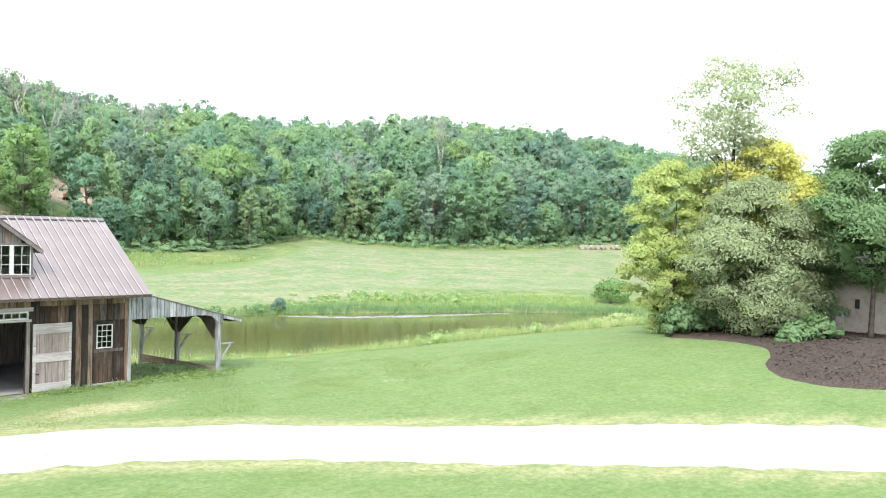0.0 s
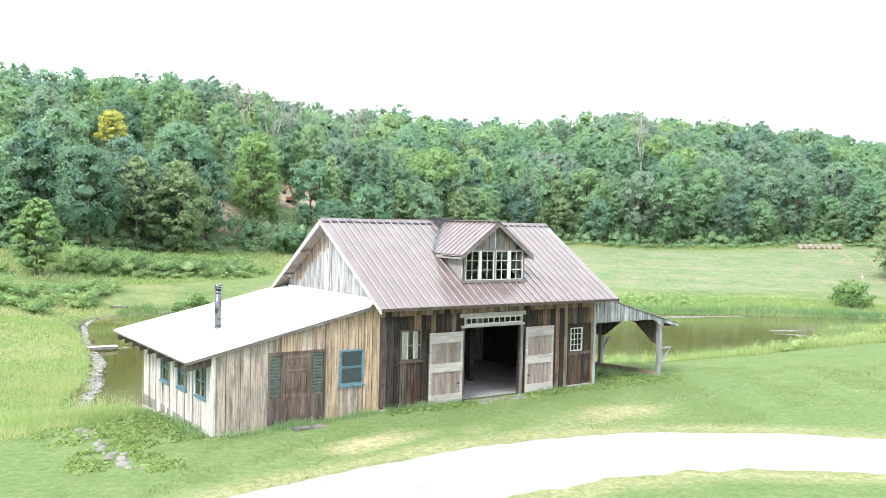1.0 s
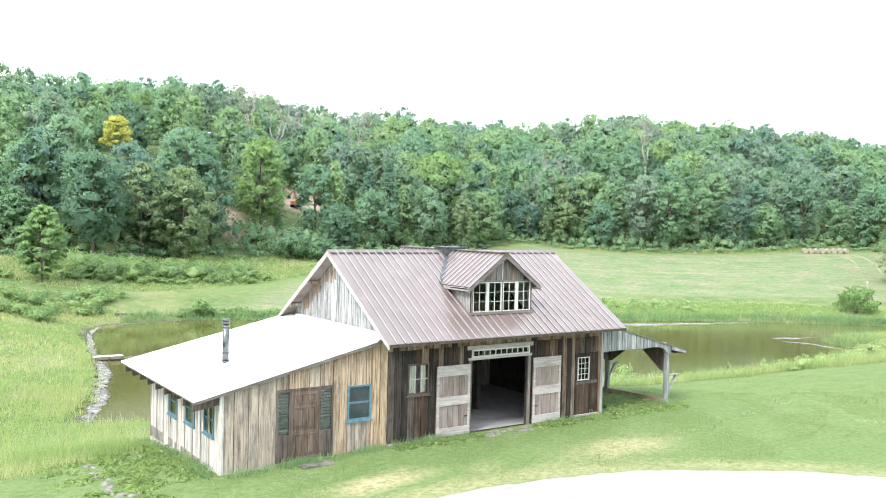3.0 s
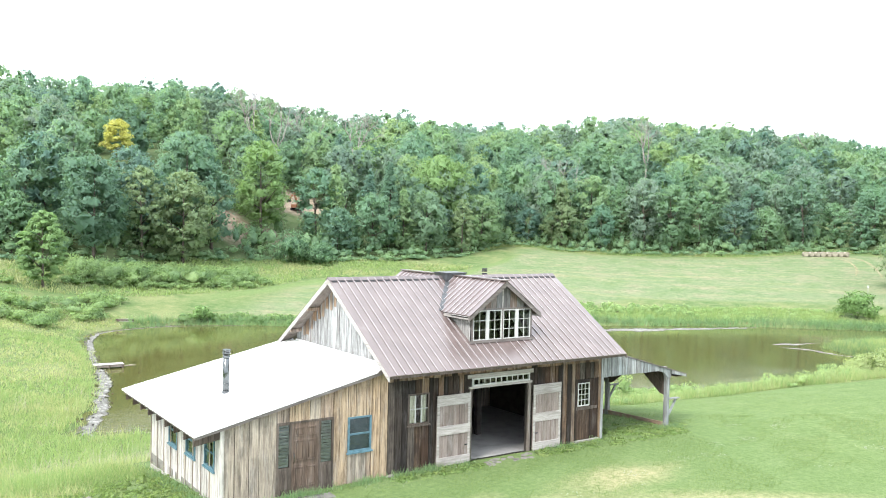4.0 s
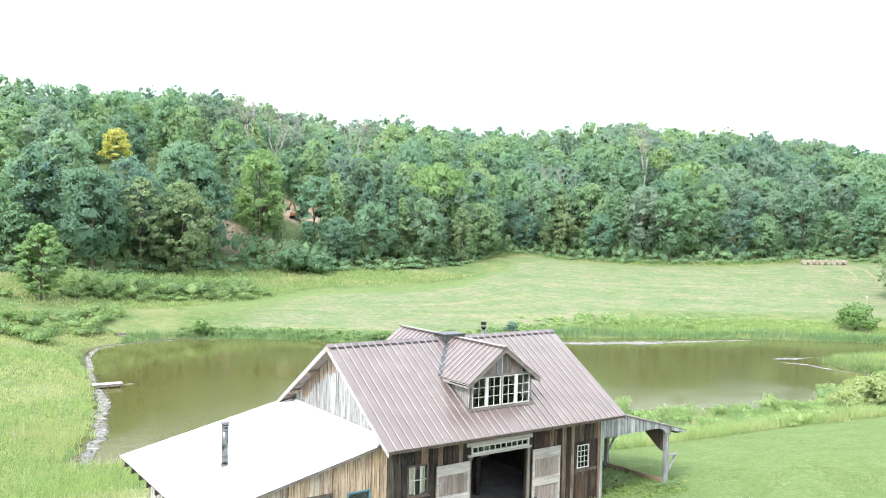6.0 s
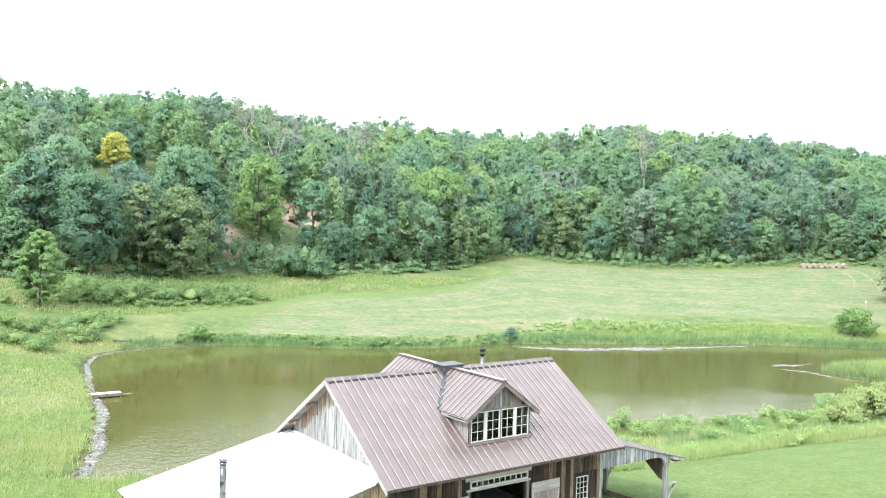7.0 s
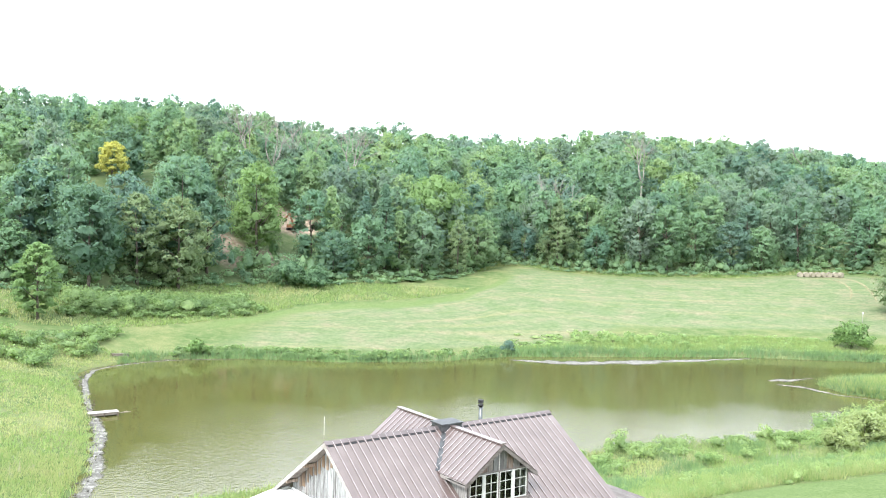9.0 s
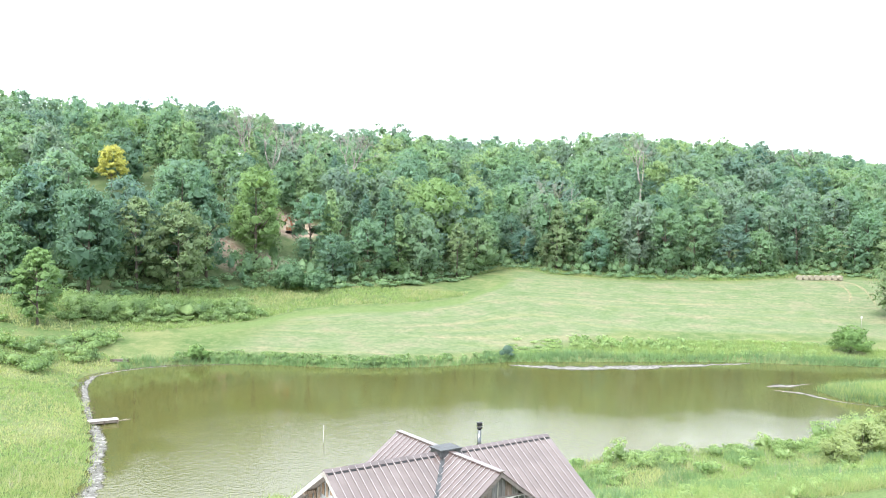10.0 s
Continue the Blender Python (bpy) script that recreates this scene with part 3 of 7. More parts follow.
def worn_at(x, y):
    """How far the turf is worn to straw, 0 to 1: before the barn and along the drive."""
    worn = np.maximum(0.64 * step(1.15, 0.3, np.hypot((x - 6.0) / 3.4, (y + 3.9) / 1.0) + 0.45 * field_noise(x, y, 1.6, 9)),
                      0.85 * step(1.1, 0.4, np.hypot((x + 1.6) / 2.2, (y + 3.2) / 0.7) + 0.5 * field_noise(x, y, 1.3, 10)))
    worn = np.maximum(worn, 0.56 * step(1.1, 0.3, np.hypot((x - 1.2) / 2.6, (y + 4.4) / 0.5) + 0.5 * field_noise(x, y, 1.1, 25)))
    return np.maximum(worn, 0.55 * step(0.8, 0.1, np.abs(road_side(x, y) - 2.2)))


def make_ground():
    us = spaced([(-2400, 200), (-800, 40), (-240, 6), (-110, 2.5), (-60, 1.6), (-22, 0.8), (46, 1.6), (90, 3.0), (200, 6), (500, 40), (1000, 200), (2400, 1)])
    vs = spaced([(-900, 100), (-100, 10), (-20, 2), (8, 0.8), (62, 1.6), (165, 2.4), (280, 6), (520, 30), (1000, 200), (2600, 1)])
    u, v = np.meshgrid(us, vs)
    z = land(u, v)
    x, y = to_xy(u, v)
    d = pond_distance(u, v)
    far_side = step(88, 128, v - 0.12 * u)
    edge = wood_edge(u)
    z = z + np.where(d > 1, 0.12 * field_noise(x, y, 7.0, 3) * np.clip(far_side + step(4, 12, y), 0, 1), 0)
    z = z + np.where(v > edge + 4, 1.5 * field_noise(x, y, 30.0, 4), 0)
    lawn_edge = lawn_line(x) + 0.3 * field_noise(x, y, 5.0, 5)
    behind = step(-0.4, 0.4, y - lawn_edge) * np.where((x > -5) & (x < 13.5), step(8.5, 10, y), 1.0)
    left = step(-0.5, 1.2, -x - 6.5) * step(3.0, 5.5, y + 0.8 * field_noise(x, y, 4.0, 6))
    wild = np.clip(np.maximum(np.maximum(behind, left), far_side), 0, 1)
    hay_line = 7 + 2.0 * field_noise(u, v, 30.0, 7) + 15 * step(10, 45, u)
    hay = far_side * step(-1.5, 1.5, d - hay_line) * step(2, -4, v - edge + 6)
    hay = hay * step(-44, -32, u - 0.25 * (v - 150))
    margin = v - np.interp(u, (-80, -58, -42, -30, -10, 5, 14, 24), (140, 156, 170, 184, 193, 207, 226, 252))
    lane = step(-9, -6, margin) * step(0.5, -1.5, margin) * step(26, 16, u) * step(-52, -40, u) * far_side
    hay = hay * (1 - step(-8, -5, margin + 1.2 * field_noise(u, v, 14.0, 27)) * step(26, 16, u))
    wild = wild * (1 - 0.85 * lane)
    woods = step(-2, 3, v - edge)
    spot = np.zeros_like(u)
    for cu, cv, r in ((-44, 222, 5), (-46, 252, 11), (-84, 174, 4), (-55.5, 214, 7)):
        spot = np.maximum(spot, step(1.0, 0.7, np.hypot((u - cu) / r, (v - cv) / (r * 1.1)) + 0.25 * field_noise(u, v, 6.0, 8)))
    worn = worn_at(x, y)
    rows, cols = u.shape
    i = (np.arange(rows - 1)[:, None] * cols + np.arange(cols - 1)).ravel()
    quads = np.stack([i, i + 1, i + cols + 1, i + cols], 1)
    me = mesh_of("ground", np.stack([x, y, z], -1), 4, quads,
                 {"wild": wild.ravel(), "hay": hay.ravel(), "woods": woods.ravel(), "earth": (spot * woods + spot * 0.8 * (1 - woods)).ravel(), "worn": worn.ravel()})
    me.polygons.foreach_set("use_smooth", np.ones(len(me.polygons), bool))
    # along and across the mower's rounds, for the windrows
    bend = v - 36 * step(-30, 24, u) * step(148, 222, v) + 0.03 * u + 1.5 * field_noise(u, v, 40.0, 16)
    sweep = np.stack([u * 0.022, bend * 0.6, np.zeros_like(u)], -1).astype(np.float32)
    me.attributes.new("sweep", "FLOAT_VECTOR", "POINT").data.foreach_set("vector", sweep.ravel())
    tagged(part("ground", me, MAT_GROUND), "mown lawn, hayfield, meadow and wooded slopes", "ground", kind="structure")


make_ground()

# the pond, a sheet that the banks cut
_u, _v = np.array([-75, 130, 130, -75.0]), np.array([50, 50, 172, 172.0])
_x, _y = to_xy(_u, _v)
tagged(part("water", mesh_of("water", np.stack([_x, _y, np.full(4, WATER)], -1)), MAT_WATER), "murky olive farm pond with wind ripples", "pond", kind="structure")


def make_road():
    mid = ROAD
    way = np.gradient(mid, axis=0)
    way /= np.linalg.norm(way, axis=1)[:, None]
    side = np.stack([-way[:, 1], way[:, 0]], 1)
    across = np.linspace(-1, 1, 13)
    rag = 0.16 * field_noise(mid[:, 0] * 3, mid[:, 1] * 3, 2.0, 12), 0.16 * field_noise(mid[:, 0] * 3, mid[:, 1] * 3, 2.0, 13)
    half = 2.0 + np.where(across[None] > 0, rag[0][:, None], rag[1][:, None])
    pts = mid[:, None] + side[:, None] * (across[None, :, None] * half[..., None])
    z = 0.022 + 0.03 * (1 - across ** 2) - 0.03 * np.exp(-((np.abs(across) - 0.45) / 0.14) ** 2) * 0.6
    z = np.where(np.abs(across) > 0.95, -0.02, z)
    lie = land(*to_uv(pts[..., 0], pts[..., 1])) + z[None]
    verts = np.concatenate([pts, lie[..., None]], -1)
    r, c = pts.shape[:2]
    i = (np.arange(r - 1)[:, None] * c + np.arange(c - 1)).ravel()
    me = mesh_of("road", verts, 4, np.stack([i, i + 1, i + c + 1, i + c], 1)[:, ::-1])
    me.polygons.foreach_set("use_smooth", np.ones(len(me.polygons), bool))
    tagged(part("road", me, MAT_GRAVEL), "curving driveway of pale limestone gravel", "driveway", kind="structure")


make_road()

# ---------------------------------------------------------------- the barn
# main block x 0 to 9.3, y 0 to 6.68; lean-to wing x -5.3 to 0; open porch x 9.3 to 13.2
SLOPE = 0.651
RIDGE_Y, RIDGE_Z = 3.34, 5.95
barn = thing("barn", "weathered plank barn with brown metal roof and open doorway", "barn")
rng = np.random.default_rng(5)


def roof_z(y):
    """Top of the main roof."""
    return RIDGE_Z - SLOPE * abs(y - RIDGE_Y)


def lean_z(x):
    return 2.0 + 0.228 * (x + 6.14)


def porch_z(x):
    return 3.37 - 0.275 * (x - 9.3)


def plank(parent, axis, a0, a1, face, deep, zb, zt, material):
    """One upright board on a wall; zb and zt are heights at its two edges."""
    bm = bmesh.new()
    f0, f1 = face, face + deep
    jit = rng.uniform(-0.006, 0.006)
    f0 -= jit if deep > 0 else -jit
    vs = []
    for a, k in ((a0, 0), (a1, 1)):
        for f in (f0, f1):
            for z in (zb[k], zt[k]):
                vs.append(bm.verts.new((a, f, z) if axis == "x" else (f, a, z)))
    for q in ((0, 1, 3, 2), (4, 6, 7, 5), (0, 4, 5, 1), (2, 3, 7, 6), (0, 2, 6, 4), (1, 5, 7, 3)):
        bm.faces.new([vs[i] for i in q])
    bmesh.ops.recalc_face_normals(bm, faces=bm.faces[:])
    return part("plank", bm, material, parent)


def board_wall(parent, axis, a0, a1, face, deep, bottom, top, material, holes=(), wide=(0.17, 0.3)):
    """Clads a wall in boards of mixed width, cut round its openings (a0, a1, z0, z1)."""
    stops = sorted({a0, a1, *[h[0] for h in holes if a0 < h[0] < a1], *[h[1] for h in holes if a0 < h[1] < a1]})
    for s, e in zip(stops, stops[1:]):
        cuts, at = [], s
        while e - at > wide[1] * 1.3:
            at += rng.uniform(*wide)
            cuts.append(at)
        edges = [s, *cuts, e]
        cut = sorted((h[2], h[3]) for h in holes if h[0] < (s + e) / 2 < h[1])
        for p, q in zip(edges, edges[1:]):
            if q - p < 0.02:
                continue
            gap = rng.uniform(0.006, 0.014)
            p, q = p + gap, q - gap
            spans, lo = [], None
            zb, zt = (bottom(p), bottom(q)), (top(p), top(q))
            for h0, h1 in cut:
                if h0 - max(lo or zb[0], zb[0]) > 0.04:
                    spans.append(((lo, lo) if lo else zb, (h0, h0)))
                lo = h1
            if min(zt) - (lo if lo else max(zb)) > 0.03:
                drop = rng.uniform(0, 0.05) if lo is None else 0
                spans.append(((lo, lo) if lo else (zb[0] - drop * 0.5, zb[1] - drop * 0.5), zt))
            for b, t in spans:
                plank(parent, axis, p, q, face, deep, b, t, material(p, (b[0] + t[0]) / 2) if callable(material) else material)


def wall_with_holes(name, axis, a0, a1, f0, f1, z0, z1, holes, material, parent):
    """A solid wall from f0 to f1 with openings through it, in upright panels under the first one."""
    wall = None
    stops = sorted({a0, a1, *[h[0] for h in holes], *[h[1] for h in holes]})
    for s, e in zip(stops, stops[1:]):
        lo = z0
        for h in sorted(h for h in holes if h[0] < (s + e) / 2 < h[1]) + [(0, 0, None, None)]:
            hi = z1 if h[2] is None else h[2]
            if hi - lo > 0.01:
                bm = box(*((s, e, f0, f1) if axis == "x" else (f0, f1, s, e)), lo, hi)
                if wall is None:
                    wall = part(name, bm, material, parent)
                else:
                    part("wall_panel" if "wall" in name else "door_panel", bm, material, wall)
            lo = h[3]
    return wall


def pane_mesh(axis, a0, a1, f, z0, z1):
    return box(a0, a1, f - 0.003, f + 0.003, z0, z1) if axis == "x" else box(f - 0.003, f + 0.003, a0, a1, z0, z1)


def window(parent, axis, a0, a1, z0, z1, face, out, cols, rows, frame_mat, rim=0.06, bars=0.022, mid_rail=False, name="window", label="", sill=True, depth=0.07, bar_mat=None):
    """A framed window in a wall: frame, glazing bars, panes, sill. out: -1 or 1, the side it faces."""
    f0, f1 = sorted((face + out * 0.025, face - out * depth))

    def slab(bm, p, q, lo, hi, g0=f0, g1=f1):
        add_box(bm, *((p, q, g0, g1) if axis == "x" else (g0, g1, p, q)), lo, hi)
    bm = bmesh.new()
    slab(bm, a0, a0 + rim, z0, z1)
    slab(bm, a1 - rim, a1, z0, z1)
    slab(bm, a0 + rim, a1 - rim, z0, z0 + rim)
    slab(bm, a0 + rim, a1 - rim, z1 - rim, z1)
    win = part(name, bm, frame_mat, parent, label)
    b0, b1 = sorted((face + out * 0.005, face - out * 0.03))
    for k in range(1, cols):
        c = a0 + rim + (a1 - a0 - 2 * rim) * k / cols
        bm = bmesh.new()
        slab(bm, c - bars / 2, c + bars / 2, z0 + rim, z1 - rim, b0, b1)
        part("glazing_bar", bm, bar_mat or frame_mat, win)
    for k in range(1, rows):
        c = z0 + rim + (z1 - z0 - 2 * rim) * k / rows
        thick = 0.05 if mid_rail else bars
        bm = bmesh.new()
        slab(bm, a0 + rim, a1 - rim, c - thick / 2, c + thick / 2, b0 - 0.001, b1 + 0.001)
        part("meeting_rail" if mid_rail else "glazing_bar", bm, bar_mat or frame_mat, win)
    wide, tall = (a1 - a0 - 2 * rim) / cols, (z1 - z0 - 2 * rim) / rows
    for i in range(cols):
        for j in range(rows):
            p, q = a0 + rim + wide * i, z0 + rim + tall * j
            part("pane", pane_mesh(axis, p, p + wide, face - out * 0.015, q, q + tall), MAT_GLASS, win)
    if sill:
        s0, s1 = sorted((face + out * 0.06, face - out * 0.02))
        bm = bmesh.new()
        slab(bm, a0 - 0.04, a1 + 0.04, z0 - 0.05, z0 - 0.002, s0, s1)
        part("sill", bm, frame_mat, win)
    return win


# floor and shell
part("floor_slab", box(0.02, 9.28, 0.02, 6.66, -0.6, 0.0), MAT_CONCRETE, barn, "swept grey concrete floor")
part("wing_floor", box(-5.28, -0.01, 0.02, 6.62, -0.75, -0.06), MAT_CONCRETE, barn)
part("foundation", prism([(-5.32, -0.012), (9.32, -0.012), (9.32, 6.70), (-5.32, 6.66)], "z", -1.3, -0.1), MAT_STONE, barn, "low pale stone footing")

DOORWAY = (3.24, 5.68, 0.0, 2.46)
TRANSOM = (3.25, 5.75, 2.50, 2.76)
WIN_A = (0.73, 1.53, 1.47, 2.47)
WIN_B = (8.08, 8.66, 1.32, 2.17)
ENTRY = (-3.70, -1.88, -0.05, 2.03)
WIN_C = (-1.40, -0.59, 0.91, 1.98)
WING_WINDOWS = [(0.53, 1.36, 0.79, 1.72), (2.16, 3.0, 0.75, 1.68), (3.84, 4.70, 0.68, 1.61)]

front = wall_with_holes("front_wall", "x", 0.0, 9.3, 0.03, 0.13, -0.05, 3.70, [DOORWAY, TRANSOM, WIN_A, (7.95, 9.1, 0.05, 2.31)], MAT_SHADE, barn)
wing_front = wall_with_holes("wing_front_wall", "x", -5.3, -0.001, 0.03, 0.12, -0.3, 2.1, [ENTRY, WIN_C], MAT_SHADE, barn)
part("wing_front_gusset", prism([(-5.3, 2.1), (-0.001, 2.1), (-0.001, lean_z(0) - 0.12), (-5.3, lean_z(-5.3) - 0.1)], "y", 0.03, 0.12), MAT_SHADE, barn)
wing_side = wall_with_holes("wing_side_wall", "y", 0.03, 6.64, -5.29, -5.2, -0.9, 2.1, WING_WINDOWS, MAT_SHADE, barn)
part("wing_back_wall", box(-5.3, 0, 6.55, 6.64, -0.9, 2.15), MAT_GREY, barn)
part("back_wall", box(0, 9.3, 6.58, 6.68, -0.9, 3.70), MAT_GREY, barn)
GABLE = [(0.03, -0.2), (6.65, -0.6), (6.65, roof_z(6.65) - 0.14), (RIDGE_Y, RIDGE_Z - 0.14), (0.03, roof_z(0.03) - 0.14)]
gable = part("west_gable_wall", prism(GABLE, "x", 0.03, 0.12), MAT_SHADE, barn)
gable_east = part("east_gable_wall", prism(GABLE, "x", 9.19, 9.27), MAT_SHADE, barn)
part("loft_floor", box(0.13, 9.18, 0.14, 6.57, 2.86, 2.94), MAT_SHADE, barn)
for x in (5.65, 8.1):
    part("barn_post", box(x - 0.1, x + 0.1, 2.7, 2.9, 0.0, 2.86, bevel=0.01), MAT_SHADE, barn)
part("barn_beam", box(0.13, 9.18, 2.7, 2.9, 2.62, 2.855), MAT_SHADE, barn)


def front_tone(x, z):
    k = rng.random()
    return MAT_RUSSET if k < 0.3 else MAT_BROWN if k < 0.85 else MAT_DARK


def wall_tone(x, z):
    k = rng.random()
    return MAT_BROWN if k < (0.3 if x > 6.5 or z > 2.4 else 0.14) * (x > 0.8) else MAT_DORMER if k > 0.95 and x > 1.5 else MAT_DARK


def wing_tone(x, z):
    return MAT_GOLD if z > 2.0 and rng.random() < 0.35 else MAT_TAN if (z > 1.9 and rng.random() < 0.6) or rng.random() < 0.05 else MAT_GREY


def wing_end_tone(x, z):
    return MAT_GOLD if z > 1.9 or (z > 0.8 and rng.random() < 0.5) else (MAT_GREY if z < 0.6 and rng.random() < 0.6 else MAT_TAN)


top_line = 2.92
board_wall(front, "x", 0.0, 9.3, 0.0, 0.03, lambda a: -0.08, lambda a: top_line, wall_tone, [DOORWAY, TRANSOM, WIN_A, (7.95, 9.1, 0.05, 2.31)], (0.15, 0.28))
board_wall(front, "x", 0.0, 9.3, -0.012, 0.042, lambda a: top_line + 0.01, lambda a: roof_z(0.0) - 0.13, front_tone, (), (0.16, 0.3))
board_wall(wing_front, "x", -5.3, -1.9, 0.0, 0.03, lambda a: -0.22 + 0.012 * (a + 5.3), lambda a: lean_z(a) - 0.1, wing_tone, [ENTRY], (0.28, 0.42))
board_wall(wing_front, "x", -1.9, -0.004, 0.0, 0.03, lambda a: -0.14, lambda a: lean_z(a) - 0.1, wing_end_tone, [WIN_C, (-3.7, -1.88, -0.05, 2.03)], (0.25, 0.38))
board_wall(wing_side, "y", 0.0, 6.64, -5.32, 0.03, lambda a: -0.2 - 0.062 * a, lambda a: lean_z(-5.3) - 0.1, MAT_WHITEWOOD, WING_WINDOWS, (0.16, 0.27))
# pale skirting planks along the wing's footing
for a in (0.0, 2.3, 4.45):
    b = 2.29 if a == 0.0 else 4.44 if a == 2.3 else 6.64
    plank(wing_side, "y", a, b, -5.347, 0.03, (-0.28 - 0.062 * a, -0.28 - 0.062 * b), (-0.08 - 0.062 * a, -0.08 - 0.062 * b), MAT_WHITEWOOD)
plank(wing_front, "x", -5.3, -3.72, -0.028, 0.03, (-0.3, -0.28), (-0.12, -0.1), MAT_WHITEWOOD)
board_wall(gable, "y", 0.0, 6.68, 0.0, 0.03, lambda a: 3.3, lambda a: roof_z(a) - 0.13, MAT_GABLE, (), (0.15, 0.26))
for k in range(9):
    y = 3.55 + 0.3 * k
    drop = rng.uniform(0.2, 0.65)
    plank(gable, "y", y, y + rng.uniform(0.14, 0.26), -0.016, 0.014, (roof_z(y + 0.1) - 0.2 - drop,) * 2, (roof_z(y) - 0.14, roof_z(y + 0.2) - 0.14), MAT_RUSSET)
board_wall(gable_east, "y", 0.0, 6.68, 9.30, -0.03, lambda a: -0.1 - 0.05 * a, lambda a: roof_z(a) - 0.13, MAT_DARK, (), (0.17, 0.3))
for x, z1, m in ((-5.31, 2.06, MAT_WHITEWOOD), (9.31, 3.6, MAT_PORCH)):
    part("corner_board", box(x - 0.06, x + 0.06, -0.022, 0.1, -0.18, z1), m, barn)
for k in range(9):
    y = 0.9 + 0.72 * k
    part("batten", box(-5.345, -5.321, y - 0.02, y + 0.02, -0.2 - 0.06 * y, 2.05), MAT_GREY, wing_side)
part("sill_board", box(-5.3, -0.05, -0.05, -0.008, -0.26, -0.1), MAT_CONCRETE, barn)


# ---- roofs
def roof_sheet(parent, origin, along, down, columns, t0, t1, material, pitch=0.30, name="roof_panel", ribs=None):
    """One ribbed sheet: columns (s0, s1) along the eave, t0(s) to t1(s) down the slope; ribs every pitch."""
    s0, s1 = columns
    cross = [(s0, 0.0)]
    k = math.ceil((s0 + 0.03) / pitch)
    while k * pitch < s1 - 0.03:
        c = k * pitch
        cross += [(c - 0.028, 0.0), (c - 0.011, 0.034), (c + 0.011, 0.034), (c + 0.028, 0.0), (c + pitch / 2, 0.004)]
        k += 1
    cross = [c for c in cross if c[0] < s1 - 0.005] + [(s1, 0.0)]
    o, a, d = Vector(origin), Vector(along).normalized(), Vector(down).normalized()
    nrm = a.cross(d).normalized()
    nrm = nrm if nrm.z > 0 else -nrm
    bm = bmesh.new()
    rows = [[bm.verts.new(o + a * s + d * t(s) + nrm * (h - lift)) for s, h in cross] for t, lift in ((t0, 0), (t1, 0))]
    under = [[bm.verts.new(v.co - nrm * 0.03) for v in (r[0], r[-1])] for r in rows]
    for i in range(len(cross) - 1):
        # flat rib tops take the second material, with its painted highlight
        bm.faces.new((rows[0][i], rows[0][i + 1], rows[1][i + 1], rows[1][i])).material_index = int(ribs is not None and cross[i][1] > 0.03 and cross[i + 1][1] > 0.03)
    bm.faces.new((under[0][0], under[1][0], under[1][1], under[0][1]))
    bm.faces.new([*rows[1], under[1][1], under[1][0]])
    bm.faces.new([*rows[0][::-1], under[0][0], under[0][1]])
    bm.faces.new((rows[0][0], rows[1][0], under[1][0], under[0][0]))
    bm.faces.new((rows[0][-1], under[0][1], under[1][1], rows[1][-1]))
    bmesh.ops.recalc_face_normals(bm, faces=bm.faces[:])
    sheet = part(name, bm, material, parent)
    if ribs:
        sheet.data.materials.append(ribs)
    return sheet


COS = 1 / math.hypot(1, SLOPE)
LONG = 4.13 / COS
DORMER_X, DORMER_HALF, DORMER_PEAK, DORMER_PITCH = 4.62, 1.55, 6.0, 0.74


def valley(s):
    """Distance down the main slope at which the dormer's roof comes out of it."""
    x = s - 0.47
    return (DORMER_PITCH * abs(x - DORMER_X) - (DORMER_PEAK - RIDGE_Z)) / SLOPE / COS


main_roof = part("main_roof", prism([(RIDGE_Y - 0.14, RIDGE_Z - 0.14 * SLOPE + 0.028), (RIDGE_Y, RIDGE_Z + 0.034), (RIDGE_Y + 0.14, RIDGE_Z - 0.14 * SLOPE + 0.028), (RIDGE_Y + 0.14, RIDGE_Z - 0.14 * SLOPE + 0.018), (RIDGE_Y, RIDGE_Z + 0.022), (RIDGE_Y - 0.14, RIDGE_Z - 0.14 * SLOPE + 0.018)], "x", -0.48, 9.75), MAT_CAP, barn, "brown ribbed steel roof, weathered pale")
FACE = (RIDGE_Y - 0.2) / COS
edges = [0.0, 0.95, 1.9, 2.85, 3.77, 4.4, 5.09, 5.75, 6.42, 7.3, 8.25, 9.2, 10.215]
for s0, s1 in zip(edges, edges[1:]):
    inside = 3.7 < (s0 + s1) / 2 < 6.45
    if inside:
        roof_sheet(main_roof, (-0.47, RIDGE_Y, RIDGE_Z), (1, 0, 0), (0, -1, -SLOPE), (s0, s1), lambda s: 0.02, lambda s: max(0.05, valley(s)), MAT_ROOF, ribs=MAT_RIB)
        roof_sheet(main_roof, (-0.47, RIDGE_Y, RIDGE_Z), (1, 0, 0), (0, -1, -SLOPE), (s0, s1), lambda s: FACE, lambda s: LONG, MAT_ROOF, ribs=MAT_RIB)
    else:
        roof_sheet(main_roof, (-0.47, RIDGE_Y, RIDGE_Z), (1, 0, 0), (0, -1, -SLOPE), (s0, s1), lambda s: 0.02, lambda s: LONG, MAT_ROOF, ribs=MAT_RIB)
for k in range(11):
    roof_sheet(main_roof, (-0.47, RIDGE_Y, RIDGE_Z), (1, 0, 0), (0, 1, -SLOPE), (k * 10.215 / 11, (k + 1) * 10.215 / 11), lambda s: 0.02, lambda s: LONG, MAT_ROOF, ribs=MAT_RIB)

